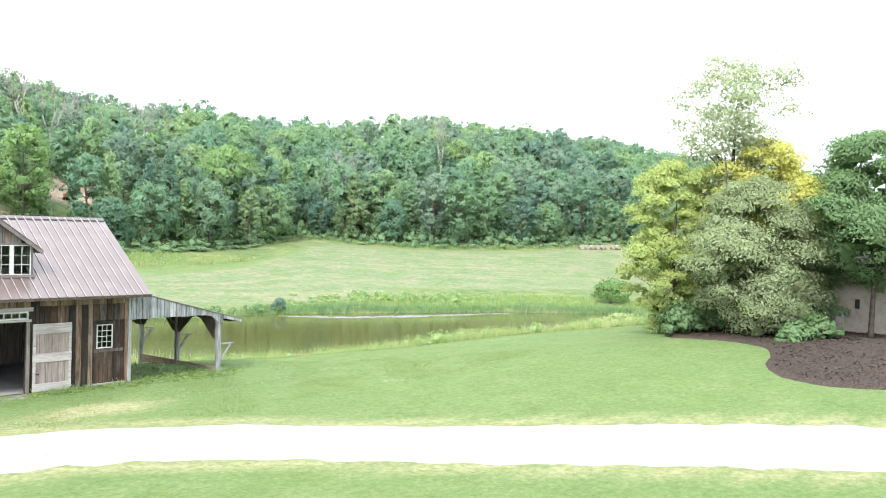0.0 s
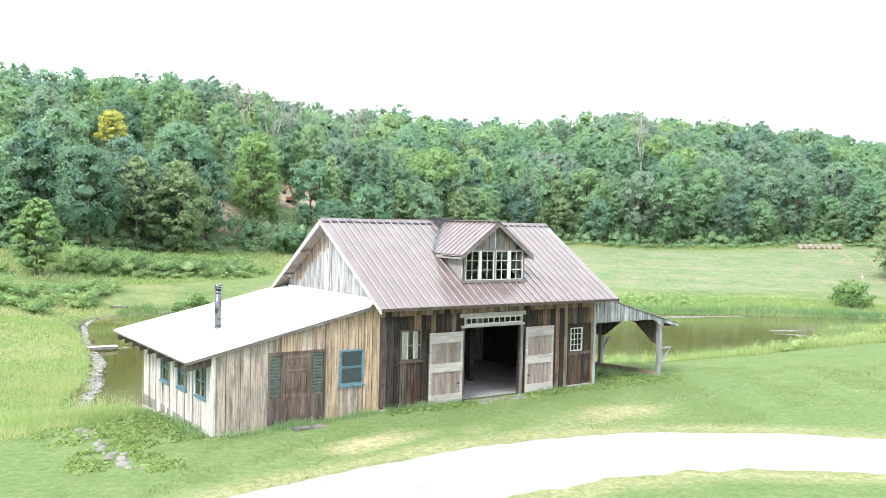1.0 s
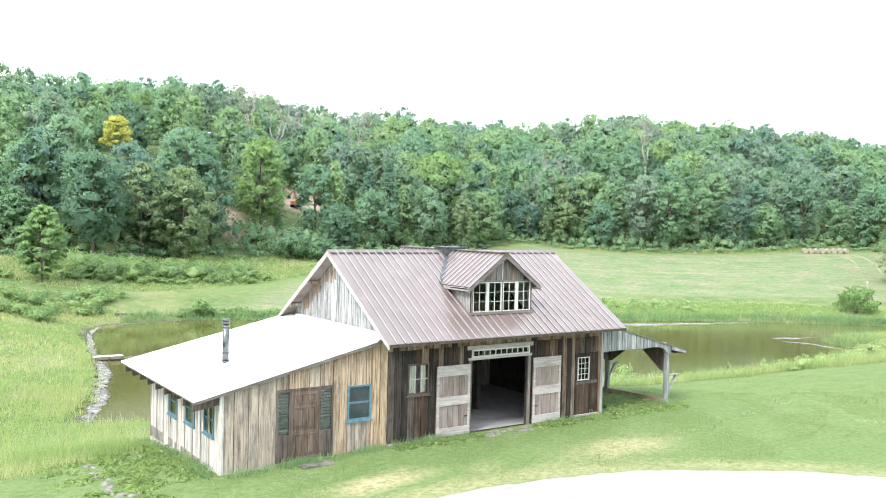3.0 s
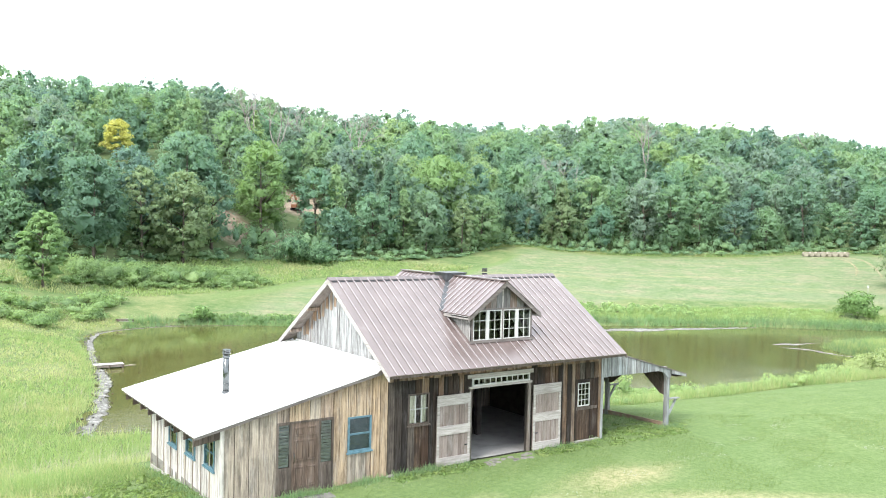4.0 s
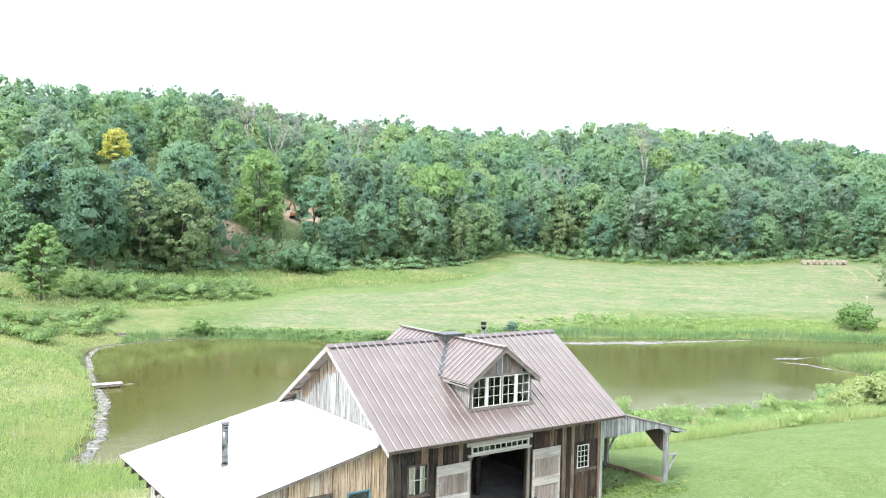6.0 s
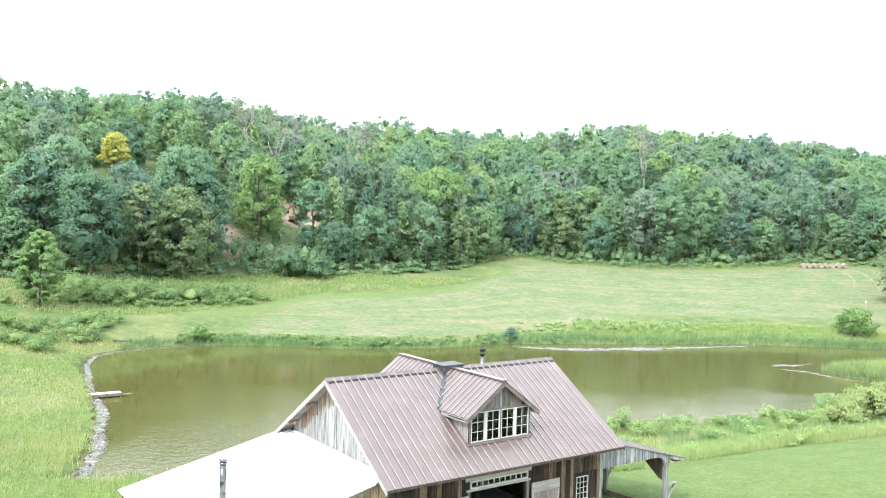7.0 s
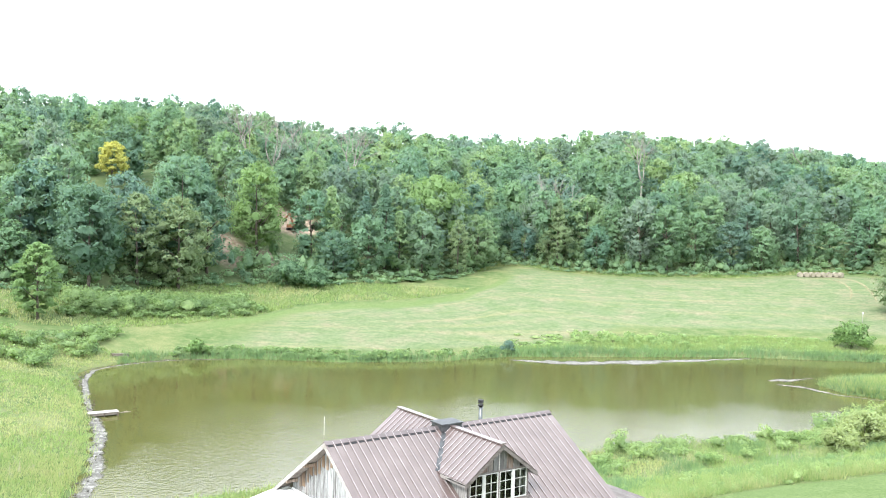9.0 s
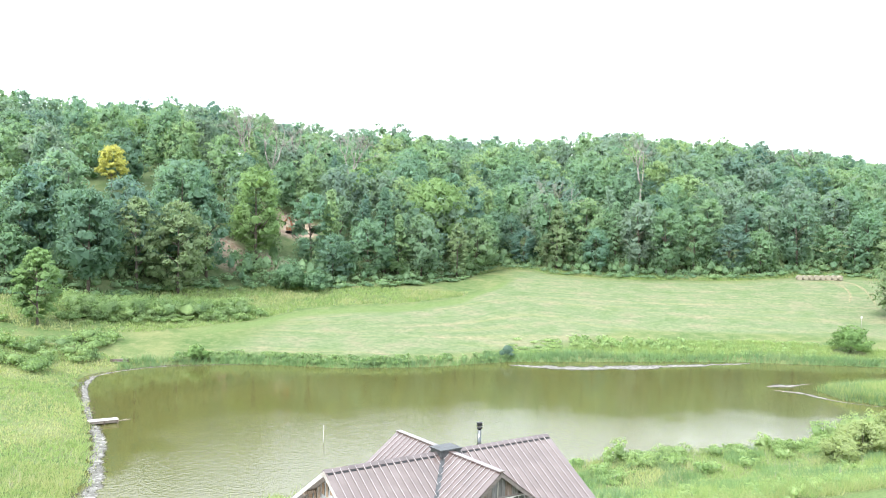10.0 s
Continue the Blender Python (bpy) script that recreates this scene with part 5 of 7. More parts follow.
def leafage(rng, lobes, leaves, size, detail=2, fill=0.35, core=0.74):
    """A crown over lumpy lobes (x, y, z, rx, ry, rz), the first its body: a rough leafy core and loose leaf sprays. Vertices, triangles, normals."""
    lobes = np.array(lobes, float)
    weight = lobes[:, 3] * lobes[:, 4] + lobes[:, 3] * lobes[:, 5]
    heart = lobes[0, :3] - (0, 0, 0.3 * lobes[0, 5])
    weight[0] *= 1.1
    pick = rng.choice(len(lobes), leaves, p=weight / weight.sum())
    d = rng.normal(size=(leaves, 3))
    d[:, 2] += 0.25
    d /= np.linalg.norm(d, axis=1)[:, None]
    c = lobes[pick, :3] + d * lobes[pick, 3:] * (1 - fill * rng.random(leaves) ** 1.7 + 0.09 * np.clip(rng.normal(size=leaves), -2, 0.6))[:, None]
    n = d * 0.9 + rng.normal(size=(leaves, 3)) * 0.5 + (0, 0, 0.25)
    n /= np.linalg.norm(n, axis=1)[:, None]
    t = np.cross(n, rng.normal(size=(leaves, 3)))
    t /= np.linalg.norm(t, axis=1)[:, None] + 1e-9
    b = np.cross(n, t)
    k = (size * rng.uniform(0.5, 1.3, leaves))[:, None]
    w = k * rng.uniform(0.45, 0.85, leaves)[:, None]
    shift = rng.uniform(-0.5, 0.5, leaves)[:, None]
    sag = np.array((0, 0, 1.0)) * k * 0.2
    verts = np.stack([c - t * k, c - b * w + t * k * shift, c + t * k - sag, c + b * w - t * k * shift], 1).reshape(-1, 3)
    o = np.arange(leaves)[:, None] * 4
    faces = np.concatenate([o + (0, 1, 2), o + (0, 2, 3)])
    face_up = np.repeat(d, 4, 0) * 0.9 + np.repeat(n, 4, 0) * 0.28
    if core:
        ball, tris = BALLS[detail]
        rough = core * (1 + 0.17 * np.clip(rng.normal(size=(len(ball), 1)), -1.6, 1.5))
        faces = np.concatenate([faces, tris + len(verts)])
        verts = np.concatenate([verts, lobes[0, :3] + ball * rough * lobes[0, 3:]])
        face_up = np.concatenate([face_up, ball * 0.4 + rng.normal(size=ball.shape) * 0.42])
    out = verts - heart
    out /= np.linalg.norm(out, axis=1)[:, None] + 1e-9
    nrm = face_up + out * 0.65 + (0, 0, 0.3)
    return verts, faces, nrm / np.linalg.norm(nrm, axis=1)[:, None]


def leaf_mesh(name, verts, faces, normals, attrs=None):
    me = mesh_of(name, verts, 3, faces, attrs)
    me.polygons.foreach_set("use_smooth", np.ones(len(me.polygons), bool))
    me.attributes.new("custom_normal", "FLOAT_VECTOR", "POINT").data.foreach_set("vector", np.ascontiguousarray(normals, np.float32).ravel())
    return me


def outline_of(kind, h):
    """Radius of a crown, 0 to 1, at the fraction h of its height."""
    if kind == "cone":
        return np.clip(1 - h, 0, 1) ** 0.72 * np.clip(h / 0.1, 0, 1) ** 0.5
    if kind == "vase":
        return np.where(h < 0.62, 0.42 + 0.58 * (h / 0.62) ** 0.8, np.sqrt(np.clip(1 - ((h - 0.62) / 0.4) ** 2, 0, 1)))
    return np.clip(1 - np.abs(2 * h ** 0.92 - 1) ** 2.9, 0, 1) ** 0.5


def canopy(rng, tall, wide, base, clumps, leaves, size, kind="round", core=1.0, loose=0.0):
    """A crown of drooping leaf clumps set round an uneven outline, over broader inner sprays. Vertices, triangles, normals."""
    i = np.arange(clumps)
    h = np.clip((i + rng.uniform(0.1, 0.9, clumps)) / clumps, 0, 1) ** 0.9
    a = i * 2.399963 + rng.uniform(-0.5, 0.5, clumps)
    p = rng.uniform(0, 6.28, 4)
    ring = outline_of(kind, h) * (1 + 0.17 * np.sin(2 * a + p[0] + 2 * h) + 0.12 * np.sin(3 * a + p[1] - 4 * h) + 0.09 * np.sin(9 * h + p[2]))
    s = wide * rng.uniform(0.08, 0.19, clumps) * (0.7 + 0.35 * ring)
    sz = s * rng.uniform(0.5, 0.8, clumps)
    r = np.clip(wide / 2 * ring * rng.uniform(0.7 - 0.4 * loose, 1.0, clumps) - 0.45 * s, 0, None)
    c = np.stack([r * np.cos(a), r * np.sin(a), tall * base + (tall * (1 - base) - 0.6 * sz) * h], 1)
    pick = rng.choice(clumps, leaves, p=s * s / (s * s).sum())
    d = rng.normal(size=(leaves, 3))
    d /= np.linalg.norm(d, axis=1)[:, None]
    d[:, 2] = np.where(d[:, 2] < -0.35, -d[:, 2] * 0.8, d[:, 2])
    q = c[pick] + d * np.stack([s, s, sz], 1)[pick] * (1.1 - (0.55 + 0.3 * loose) * rng.random(leaves))[:, None]
    n = d * 0.8 + rng.normal(size=(leaves, 3)) * 0.45 + (0, 0, 0.35)
    n /= np.linalg.norm(n, axis=1)[:, None]
    t = np.cross(n, rng.normal(size=(leaves, 3)))
    t /= np.linalg.norm(t, axis=1)[:, None] + 1e-9
    e = np.cross(n, t)
    k = (size * rng.uniform(0.55, 1.3, leaves))[:, None]
    w = k * rng.uniform(0.5, 0.95, leaves)[:, None]
    bend = rng.uniform(0.1, 0.9, leaves)[:, None]
    sag = np.array((0, 0, 1.0)) * k * 0.25
    verts = np.stack([q - t * k, q + t * k * (1 - bend) - e * w, q + t * k * bend + e * w - sag], 1).reshape(-1, 3)
    faces = np.arange(leaves * 3).reshape(-1, 3)
    heart = np.array((0, 0, tall * (base + 0.32 * (1 - base))))
    out = (q - heart) / (wide * 0.5, wide * 0.5, tall * 0.5)
    out /= np.linalg.norm(out, axis=1)[:, None] + 1e-9
    nrm = np.repeat(d * 0.36 + out * 0.85 + n * 0.25 + (0, 0, 0.15), 3, 0)
    if core:
        # broader sprays inside the clumps, which close the crown
        inner = int(clumps * 9 * core)
        pick = rng.choice(clumps, inner, p=s * s / (s * s).sum())
        d = rng.normal(size=(inner, 3))
        d /= np.linalg.norm(d, axis=1)[:, None]
        q = c[pick] * (rng.uniform(0.7, 1.0, (inner, 1)) ** (1, 1, 0)) + d * np.stack([s, s, sz], 1)[pick] * rng.uniform(0.2, 0.62, (inner, 1))
        size_in = s[pick][:, None] * rng.uniform(0.26, 0.46, (inner, 1))
        face = d + rng.normal(size=(inner, 3)) * 0.5
        t = np.cross(face, rng.normal(size=(inner, 3)))
        t /= np.linalg.norm(t, axis=1)[:, None] + 1e-9
        e = np.cross(face, t)
        e /= np.linalg.norm(e, axis=1)[:, None] + 1e-9
        faces = np.arange((leaves + inner) * 3).reshape(-1, 3)
        verts = np.concatenate([verts, np.stack([q - t * size_in, q + t * size_in * 0.6 - e * size_in, q + t * size_in * 0.4 + e * size_in], 1).reshape(-1, 3)])
        away = (q - heart) / (wide * 0.5, wide * 0.5, tall * 0.5)
        away /= np.linalg.norm(away, axis=1)[:, None] + 1e-9
        nrm = np.concatenate([nrm, np.repeat(d * 0.3 + away * 0.8 + rng.normal(size=(inner, 3)) * 0.2, 3, 0)])
    return verts, faces, nrm / (np.linalg.norm(nrm, axis=1)[:, None] + 1e-9)


def trunk_mesh(rng, tall, girth, limbs=5, reach=0.5):
    """A tapered, slightly bent trunk with limbs."""
    bm = bmesh.new()
    bend = rng.uniform(-0.04, 0.04, 2) * tall
    line = [(bend[0] * k * k, bend[1] * k * k, tall * 0.82 * k - 0.4 * (k == 0)) for k in (0, 0.12, 0.35, 0.6, 0.8, 1.0)]
    add_tube(bm, line, [girth * f for f in (1.35, 1.0, 0.82, 0.6, 0.36, 0.1)], 7)
    for k in range(limbs):
        h = rng.uniform(0.3, 0.72)
        a = k * 2.4 + rng.uniform(-0.5, 0.5)
        far = tall * reach * rng.uniform(0.28, 0.5) * (1.1 - h)
        p = Vector((bend[0] * h * h * 1.3, bend[1] * h * h * 1.3, tall * 0.82 * h))
        q = p + Vector((math.cos(a) * far, math.sin(a) * far, far * rng.uniform(0.6, 1.1)))
        m = (p + q) / 2 + Vector((0, 0, -0.06 * far))
        add_tube(bm, [p, m, q], [girth * 0.45, girth * 0.3, girth * 0.07], 5)
    me = bpy.data.meshes.new("trunk")
    bm.to_mesh(me)
    bm.free()
    me.materials.append(MAT_BARK)
    return me


def tree(name, label, at, tall, wide, leaves, size, material, seed, base=0.2, clumps=60, kind="round", girth=None, group="", category="tree", turn=0.0, bark=None, core=1.0, loose=0.0):
    """A tree: trunk with limbs and a crown of leaf clumps."""
    rng = np.random.default_rng(seed)
    t = thing(name, label, category, at, turn, group)
    part("trunk", trunk_mesh(rng, tall, girth or tall * 0.016, 6, 0.9 * wide / tall + 0.2), bark, t)
    part("crown", leaf_mesh("crown", *canopy(rng, tall, wide, base, clumps, leaves, size, kind, core, loose)), material, t)
    return t


def shrub(name, label, at, tall, wide, leaves, size, material, seed, group="", category="bush"):
    rng = np.random.default_rng(seed)
    lobes = [(0, 0, tall * 0.5, wide * 0.36, wide * 0.36, tall * 0.46)]
    for k in range(20):
        a, r = k * 2.4 + rng.uniform(-0.3, 0.3), wide * rng.uniform(0.15, 0.43)
        s = wide * rng.uniform(0.08, 0.16)
        lobes.append((r * math.cos(a), r * math.sin(a), tall * (0.9 - 1.6 * (r / wide) ** 1.5) * rng.uniform(0.35, 1.0), s, s, s * 0.6))
    t = thing(name, label, category, at, 0, group)
    bm = bmesh.new()
    for k in range(5):
        a = k * 1.256
        add_tube(bm, [(0.05 * math.cos(a), 0.05 * math.sin(a), -0.2), (wide * 0.14 * math.cos(a), wide * 0.14 * math.sin(a), tall * 0.6)], [0.05, 0.02], 5)
    part("stems", bm, MAT_BARK, t)
    part("crown", leaf_mesh("crown", *leafage(rng, lobes, leaves, size, 3, 0.6, 0.52)), material, t)
    return t


def spot(u, v, sink=0.1):
    x, y = (float(k) for k in to_xy(u, v))
    return (x, y, height(x, y) - sink)


# the foot of the woods: single trees
FRONT = []
_rng = np.random.default_rng(21)
STYLES = [(17.5, 12.5, 0.08, 62, "round"), (20.5, 12.5, 0.1, 70, "round"), (16.5, 8.5, 0.05, 52, "cone"), (21.5, 12.0, 0.14, 66, "vase"), (16.5, 13.0, 0.05, 66, "round"), (13.0, 9.5, 0.03, 48, "round")]
MODELS = []
for k, (tall, wide, base, clumps, kind) in enumerate(STYLES):
    u0, v0 = -100 + k * 44, float(wood_edge(-100 + k * 44)) + 6
    MODELS.append(tree("tree", "leafy deciduous tree at the foot of the woods", spot(u0, v0), tall, wide, 2900, 0.32, MAT_TREE, 40 + k, base, clumps, kind, group="trees at the wood edge"))
    FRONT.append((u0, v0))
# trees that stand out at the wood's edge, beside which no others grow
MARKED = [(-71.8, 170.5), (-65.5, 180), (-58.5, 186), (-48.5, 218), (-15.8, 226), (4.0, 234), (34.5, 255), (-2, 246)]
FRONT += MARKED
_u = -150.0
while _u < 215:
    for row in range(2):
        uu = _u + _rng.uniform(-2.5, 2.5)
        vv = float(wood_edge(uu)) + 3.5 + row * 8 + _rng.uniform(-2, 2)
        sight = abs(uu + 0.184 * vv) < 4.5 or abs(uu + 0.2665 * vv) < 4.0 or (abs(uu + 49.2 + 0.225 * (vv - 218)) < 7 and vv < 219)
        if all(math.hypot(uu - a, vv - b) > 5.6 for a, b in FRONT) and not sight:
            k = int(_rng.integers(0, 6))
            c = copy_thing(MODELS[k], pose(*spot(uu, vv, 0.6), 0, 0, _rng.uniform(0, 360)))
            c.scale = [_rng.uniform(0.78, 1.12) * float(np.interp(uu, (-60, -30), (1.1, 1.0)))] * 3
            FRONT.append((uu, vv))
    _u += 7.2

# a nearer stand of trees beyond the pond's eastern end
STAND = [(138, 172), (148, 168), (117, 203), (124, 192), (135, 183), (146, 176), (160, 168), (122, 212), (172, 160), (158, 182)]
for k, (uu, vv) in enumerate(STAND):
    c = copy_thing(MODELS[(1, 3, 4, 0, 1, 3, 4, 2)[k % 8]], pose(*spot(uu, vv, 2.6), 0, 0, 71.0 * k))
    c.scale = [0.95 + 0.35 * ((k * 37) % 10) / 10] * 3
    tagged(c, "tall leafy tree in the stand beyond the pond", group="stand of trees beyond the pond")

# the woods above: too many to count, one mesh
def make_woods():
    rng = np.random.default_rng(77)
    near, far = [], []
    for k in range(12):
        tall, wide, base, clumps, kind = STYLES[k % 6]
        kind = kind if kind != "vase" else "round"
        near.append(canopy(rng, tall, wide * 1.03, base + 0.08, clumps, 1280, 0.37, kind, 0.85) + (tall,))
        if kind != "cone":
            far.append(canopy(rng, tall, wide * 1.08, base + 0.08, clumps - 12, 780, 0.455, kind, 0.85) + (tall,))
    spots = []
    gap = 10.7
    for iu in range(-23, 44):
        for iv in range(0, 54):
            uu, vv = iu * gap + rng.uniform(-3.6, 3.6), 140 + iv * gap + rng.uniform(-3.6, 3.6)
            edge, top = float(wood_edge(uu)), float(ridge_line(uu))
            if vv < edge + 13 or vv > top + 12 or uu > 0.8 * vv or uu < -0.58 * vv - 8:
                continue
            if math.hypot(uu + 46, vv - 250) < 9 or (abs(uu + 0.184 * vv) < 4.5 and 205 < vv < 250) or (abs(uu + 0.2665 * vv) < 6.0 and vv < 224) or (abs(uu + 0.395 * vv) < 8 and 182 < vv < 220):
                continue
            if vv > 470 and (iu + iv) % 2:
                continue
            spots.append((uu, vv))
    uv = np.array(spots)
    z = land(uv[:, 0], uv[:, 1])
    x, y = to_xy(uv[:, 0], uv[:, 1])
    verts, faces, normals, tint, o = [], [], [], [], 0
    for i in range(len(uv)):
        shapes = near if uv[i, 1] < 290 and uv[i, 0] < 0.56 * uv[i, 1] else far
        c, f, nn, tall = shapes[int(rng.integers(0, len(shapes)))]
        near_top = uv[i, 1] > ridge_line(uv[i, 0]) - 45
        a, s = rng.uniform(0, 6.28), (rng.uniform(0.92, 1.06) * 19.6 / tall if near_top else min(rng.uniform(0.8, 1.2), 20.0 / tall)) * (1.3 if uv[i, 1] > 470 else 1)
        ca, sa = math.cos(a) * s, math.sin(a) * s
        verts.append(np.stack([c[:, 0] * ca - c[:, 1] * sa + x[i], c[:, 0] * sa + c[:, 1] * ca + y[i], c[:, 2] * s * rng.uniform(0.9, 1.12) + z[i] - 1.0], 1))
        faces.append(f + o)
        o += len(c)
        normals.append(np.stack([(nn[:, 0] * ca - nn[:, 1] * sa) / s, (nn[:, 0] * sa + nn[:, 1] * ca) / s, nn[:, 2]], 1))
        tint.append(np.full(len(c), rng.random()))
    me = leaf_mesh("woods", np.concatenate(verts), np.concatenate(faces), np.concatenate(normals), {"tint": np.concatenate(tint)})
    tagged(part("woods", me, MAT_WOODS), "dense mixed deciduous woods covering the hillside", "woods", kind="stuff")
    # trunks glimpsed between the crowns
    bm_v, bm_f = [], []
    for i in range(0, len(uv)):
        if uv[i, 1] > wood_edge(uv[i, 0]) + 60:
            continue
        h = rng.uniform(6, 10)
        r = rng.uniform(0.14, 0.26)
        o = len(bm_v)
        for zz, rr in ((-1.0, r * 1.2), (h, r * 0.6)):
            for k in range(5):
                bm_v.append((x[i] + rr * math.cos(k * 1.257), y[i] + rr * math.sin(k * 1.257), z[i] + zz))
        bm_f += [(o + k, o + (k + 1) % 5, o + 5 + (k + 1) % 5, o + 5 + k) for k in range(5)]
    tagged(part("wood_trunks", mesh_of("wood_trunks", np.array(bm_v), 4, np.array(bm_f)), MAT_BARK), "slender grey-brown trunks inside the woods", "trunks", kind="stuff")
    return len(uv)


make_woods()


# undergrowth along the wood edge, hedges and rough shrubs: one mesh each
def thicket(name, label, spots, material, seed, leaves=150, size=0.35):
    """Low shrubs (u, v, width, height) joined into one mesh."""
    rng = np.random.default_rng(seed)
    verts, faces, normals, tint, o = [], [], [], [], 0
    for uu, vv, w, h in spots:
        lobes = [(0, 0, h * 0.45, w * 0.36, w * 0.36, h * 0.4)] + [(rng.uniform(-0.35, 0.35) * w, rng.uniform(-0.35, 0.35) * w, h * rng.uniform(0.3, 0.85), w * 0.17, w * 0.17, h * 0.16) for _ in range(7)]
        c, f, nn = leafage(rng, lobes, leaves, size, 1, 0.6, 0.6)
        normals.append(nn)
        verts.append(c + np.array(spot(uu, vv, 0.05)))
        faces.append(f + o)
        o += len(c)
        tint.append(np.full(len(c), rng.random()))
    me = leaf_mesh(name, np.concatenate(verts), np.concatenate(faces), np.concatenate(normals), {"tint": np.concatenate(tint)})
    return tagged(part(name, me, material), label, name.replace("_", " "), kind="stuff")


_rng = np.random.default_rng(31)
_s = []
for uu in np.arange(-140, 190, 2.1):
    for _k in range(5 if uu < -24 else 3):
        q = uu + _rng.uniform(-1, 1)
        if _k > 1 and (abs(q + 0.2665 * (float(wood_edge(q)) + 4)) < 1.8 or abs(q + 0.184 * (float(wood_edge(q)) + 8)) < 3.5):
            continue
        _s.append((q, float(wood_edge(q)) + (-1.5, 1.5, 5.0, 9.0, 13.0)[_k] + _rng.uniform(-1.2, 1.5), _rng.uniform(3.0, 6.5), (1.8, 3.8, 6.5, 7.5, 7.5)[_k] * _rng.uniform(0.4, 1.3)))
thicket("undergrowth", "leafy undergrowth along the foot of the woods", _s, MAT_UNDER, 32, 90, 0.28)
_s = []
for uu, vv in STAND:
    for _k in range(4):
        _s.append((uu + _rng.uniform(-4, 3), vv - 3.5 + _rng.uniform(-2.5, 2), _rng.uniform(3.0, 5.5), _rng.uniform(1.2, 2.8)))
thicket("undergrowth", "young growth under the stand of trees", _s, MAT_WOODS, 36, 420, 0.2)

_s = []
for k in np.linspace(0, 1, 34):
    uu, vv = np.interp(k, (0, 0.45, 1), (-69, -57, -41)), np.interp(k, (0, 0.45, 1), (157, 166, 179))
    _s.append((uu + _rng.uniform(-1, 1), vv + _rng.uniform(-2.0, 2.0), _rng.uniform(4.0, 7.5), _rng.uniform(2.6, 4.8) * (1.3 - 0.5 * k)))
    _s.append((uu - 3 + _rng.uniform(-1, 1), vv + 3 + _rng.uniform(-2.0, 2.0), _rng.uniform(4.0, 7.0), _rng.uniform(2.0, 4.0)))
for k in np.linspace(0, 1, 40):
    uu, vv = np.interp(k, (0, 0.45, 1), (-70, -57, -38)), np.interp(k, (0, 0.45, 1), (153, 163, 176))
    _s.append((uu + _rng.uniform(-1.5, 1.5), vv + _rng.uniform(-1.5, 3.0), _rng.uniform(2.0, 4.5), _rng.uniform(0.7, 2.0)))
thicket("hedgerow", "overgrown hedgerow across the hayfield", _s, MAT_TALLSHRUB, 33, 330, 0.17)

_s = []
for _ in range(120):
    uu = _rng.uniform(-92, -57)
    vv = _rng.uniform(122, 148)
    if pond_distance(np.array([uu]), np.array([vv]))[0] > 5 and math.hypot((uu + 70) / 5, (vv - 145) / 10) > 1:
        _s.append((uu, vv, _rng.uniform(3.0, 6.5), _rng.uniform(1.0, 2.8)))
thicket("meadow_shrubs", "scattered wild shrubs above the dam", _s, MAT_TALLSHRUB, 34, 300, 0.17)

_s = []
for _ in range(40):
    uu, vv = _rng.uniform(40, 66), _rng.uniform(78, 112)
    if pond_distance(np.array([uu]), np.array([vv]))[0] > 0.8:
        _s.append((uu, vv, _rng.uniform(2.2, 4.2), _rng.uniform(1.6, 3.2)))
thicket("bank_shrubs", "bright green wild shrubs on the pond bank", _s, MAT_WEED, 35, 420, 0.1)

# rank weeds and willow scrub down the near shore
_s = []
for _ in range(120):
    uu = _rng.uniform(6, 58)
    vv = float(np.interp(uu, (2, 14, 20, 30, 40, 51, 60), (79, 85.5, 89, 92, 95, 105, 109))) - 0.5 - 9 * _rng.random() ** 1.6
    _s.append((uu, vv, _rng.uniform(1.3, 3.0), _rng.uniform(0.5, 1.5)))
for _ in range(26):
    uu, vv = _rng.uniform(44, 64), _rng.uniform(90, 110)
    if pond_distance(np.array([uu]), np.array([vv]))[0] > 0.6:
        _s.append((uu, vv, _rng.uniform(2.6, 4.6), _rng.uniform(1.8, 3.6)))
_s += [(18.5, 86.3, 2.6, 2.9), (17.4, 85.6, 2.0, 2.0), (36, 92.5, 2.4, 2.2), (44, 97.5, 3.0, 2.8), (46, 98.5, 2.6, 2.4)]
thicket("bank_scrub", "pale green willow scrub and rank weeds on the shore", _s, MAT_WEED, 38, 330, 0.11)

# rank growth behind the reeds of the far shore
_s = []
for _ in range(150):
    uu = _rng.uniform(-46, 13)
    vv = float(np.interp(uu, (-52, -45, -34, -17, -3, 12), (134.5, 140.5, 143, 141.5, 144, 152))) + 0.6 + 4.5 * _rng.random()
    _s.append((uu, vv, _rng.uniform(1.2, 2.6), _rng.uniform(0.4, 1.1)))
thicket("shore_weeds", "rank green weeds behind the reeds of the far shore", _s, MAT_TALLSHRUB, 39, 110, 0.14)
_s = []
for _ in range(150):
    uu = _rng.uniform(13, 84)
    vv = float(np.interp(uu, (12, 24, 56, 86), (152, 154, 158.5, 156))) + 3.0 + 12 * _rng.random()
    if math.hypot(uu - 80.5, vv - 165) > 5:
        _s.append((uu, vv, _rng.uniform(1.4, 3.2), _rng.uniform(0.3, 0.8)))
for _ in range(90):
    uu, vv = _rng.uniform(26, 49), _rng.uniform(162, 170)
    _s.append((uu, vv, _rng.uniform(1.2, 2.2), _rng.uniform(1.0, 1.6)))
thicket("shore_weeds", "soft pale weeds between the reeds and the hayfield", _s, MAT_WEED, 42, 100, 0.14)

# soft rank weeds over the upper bank
_s = []
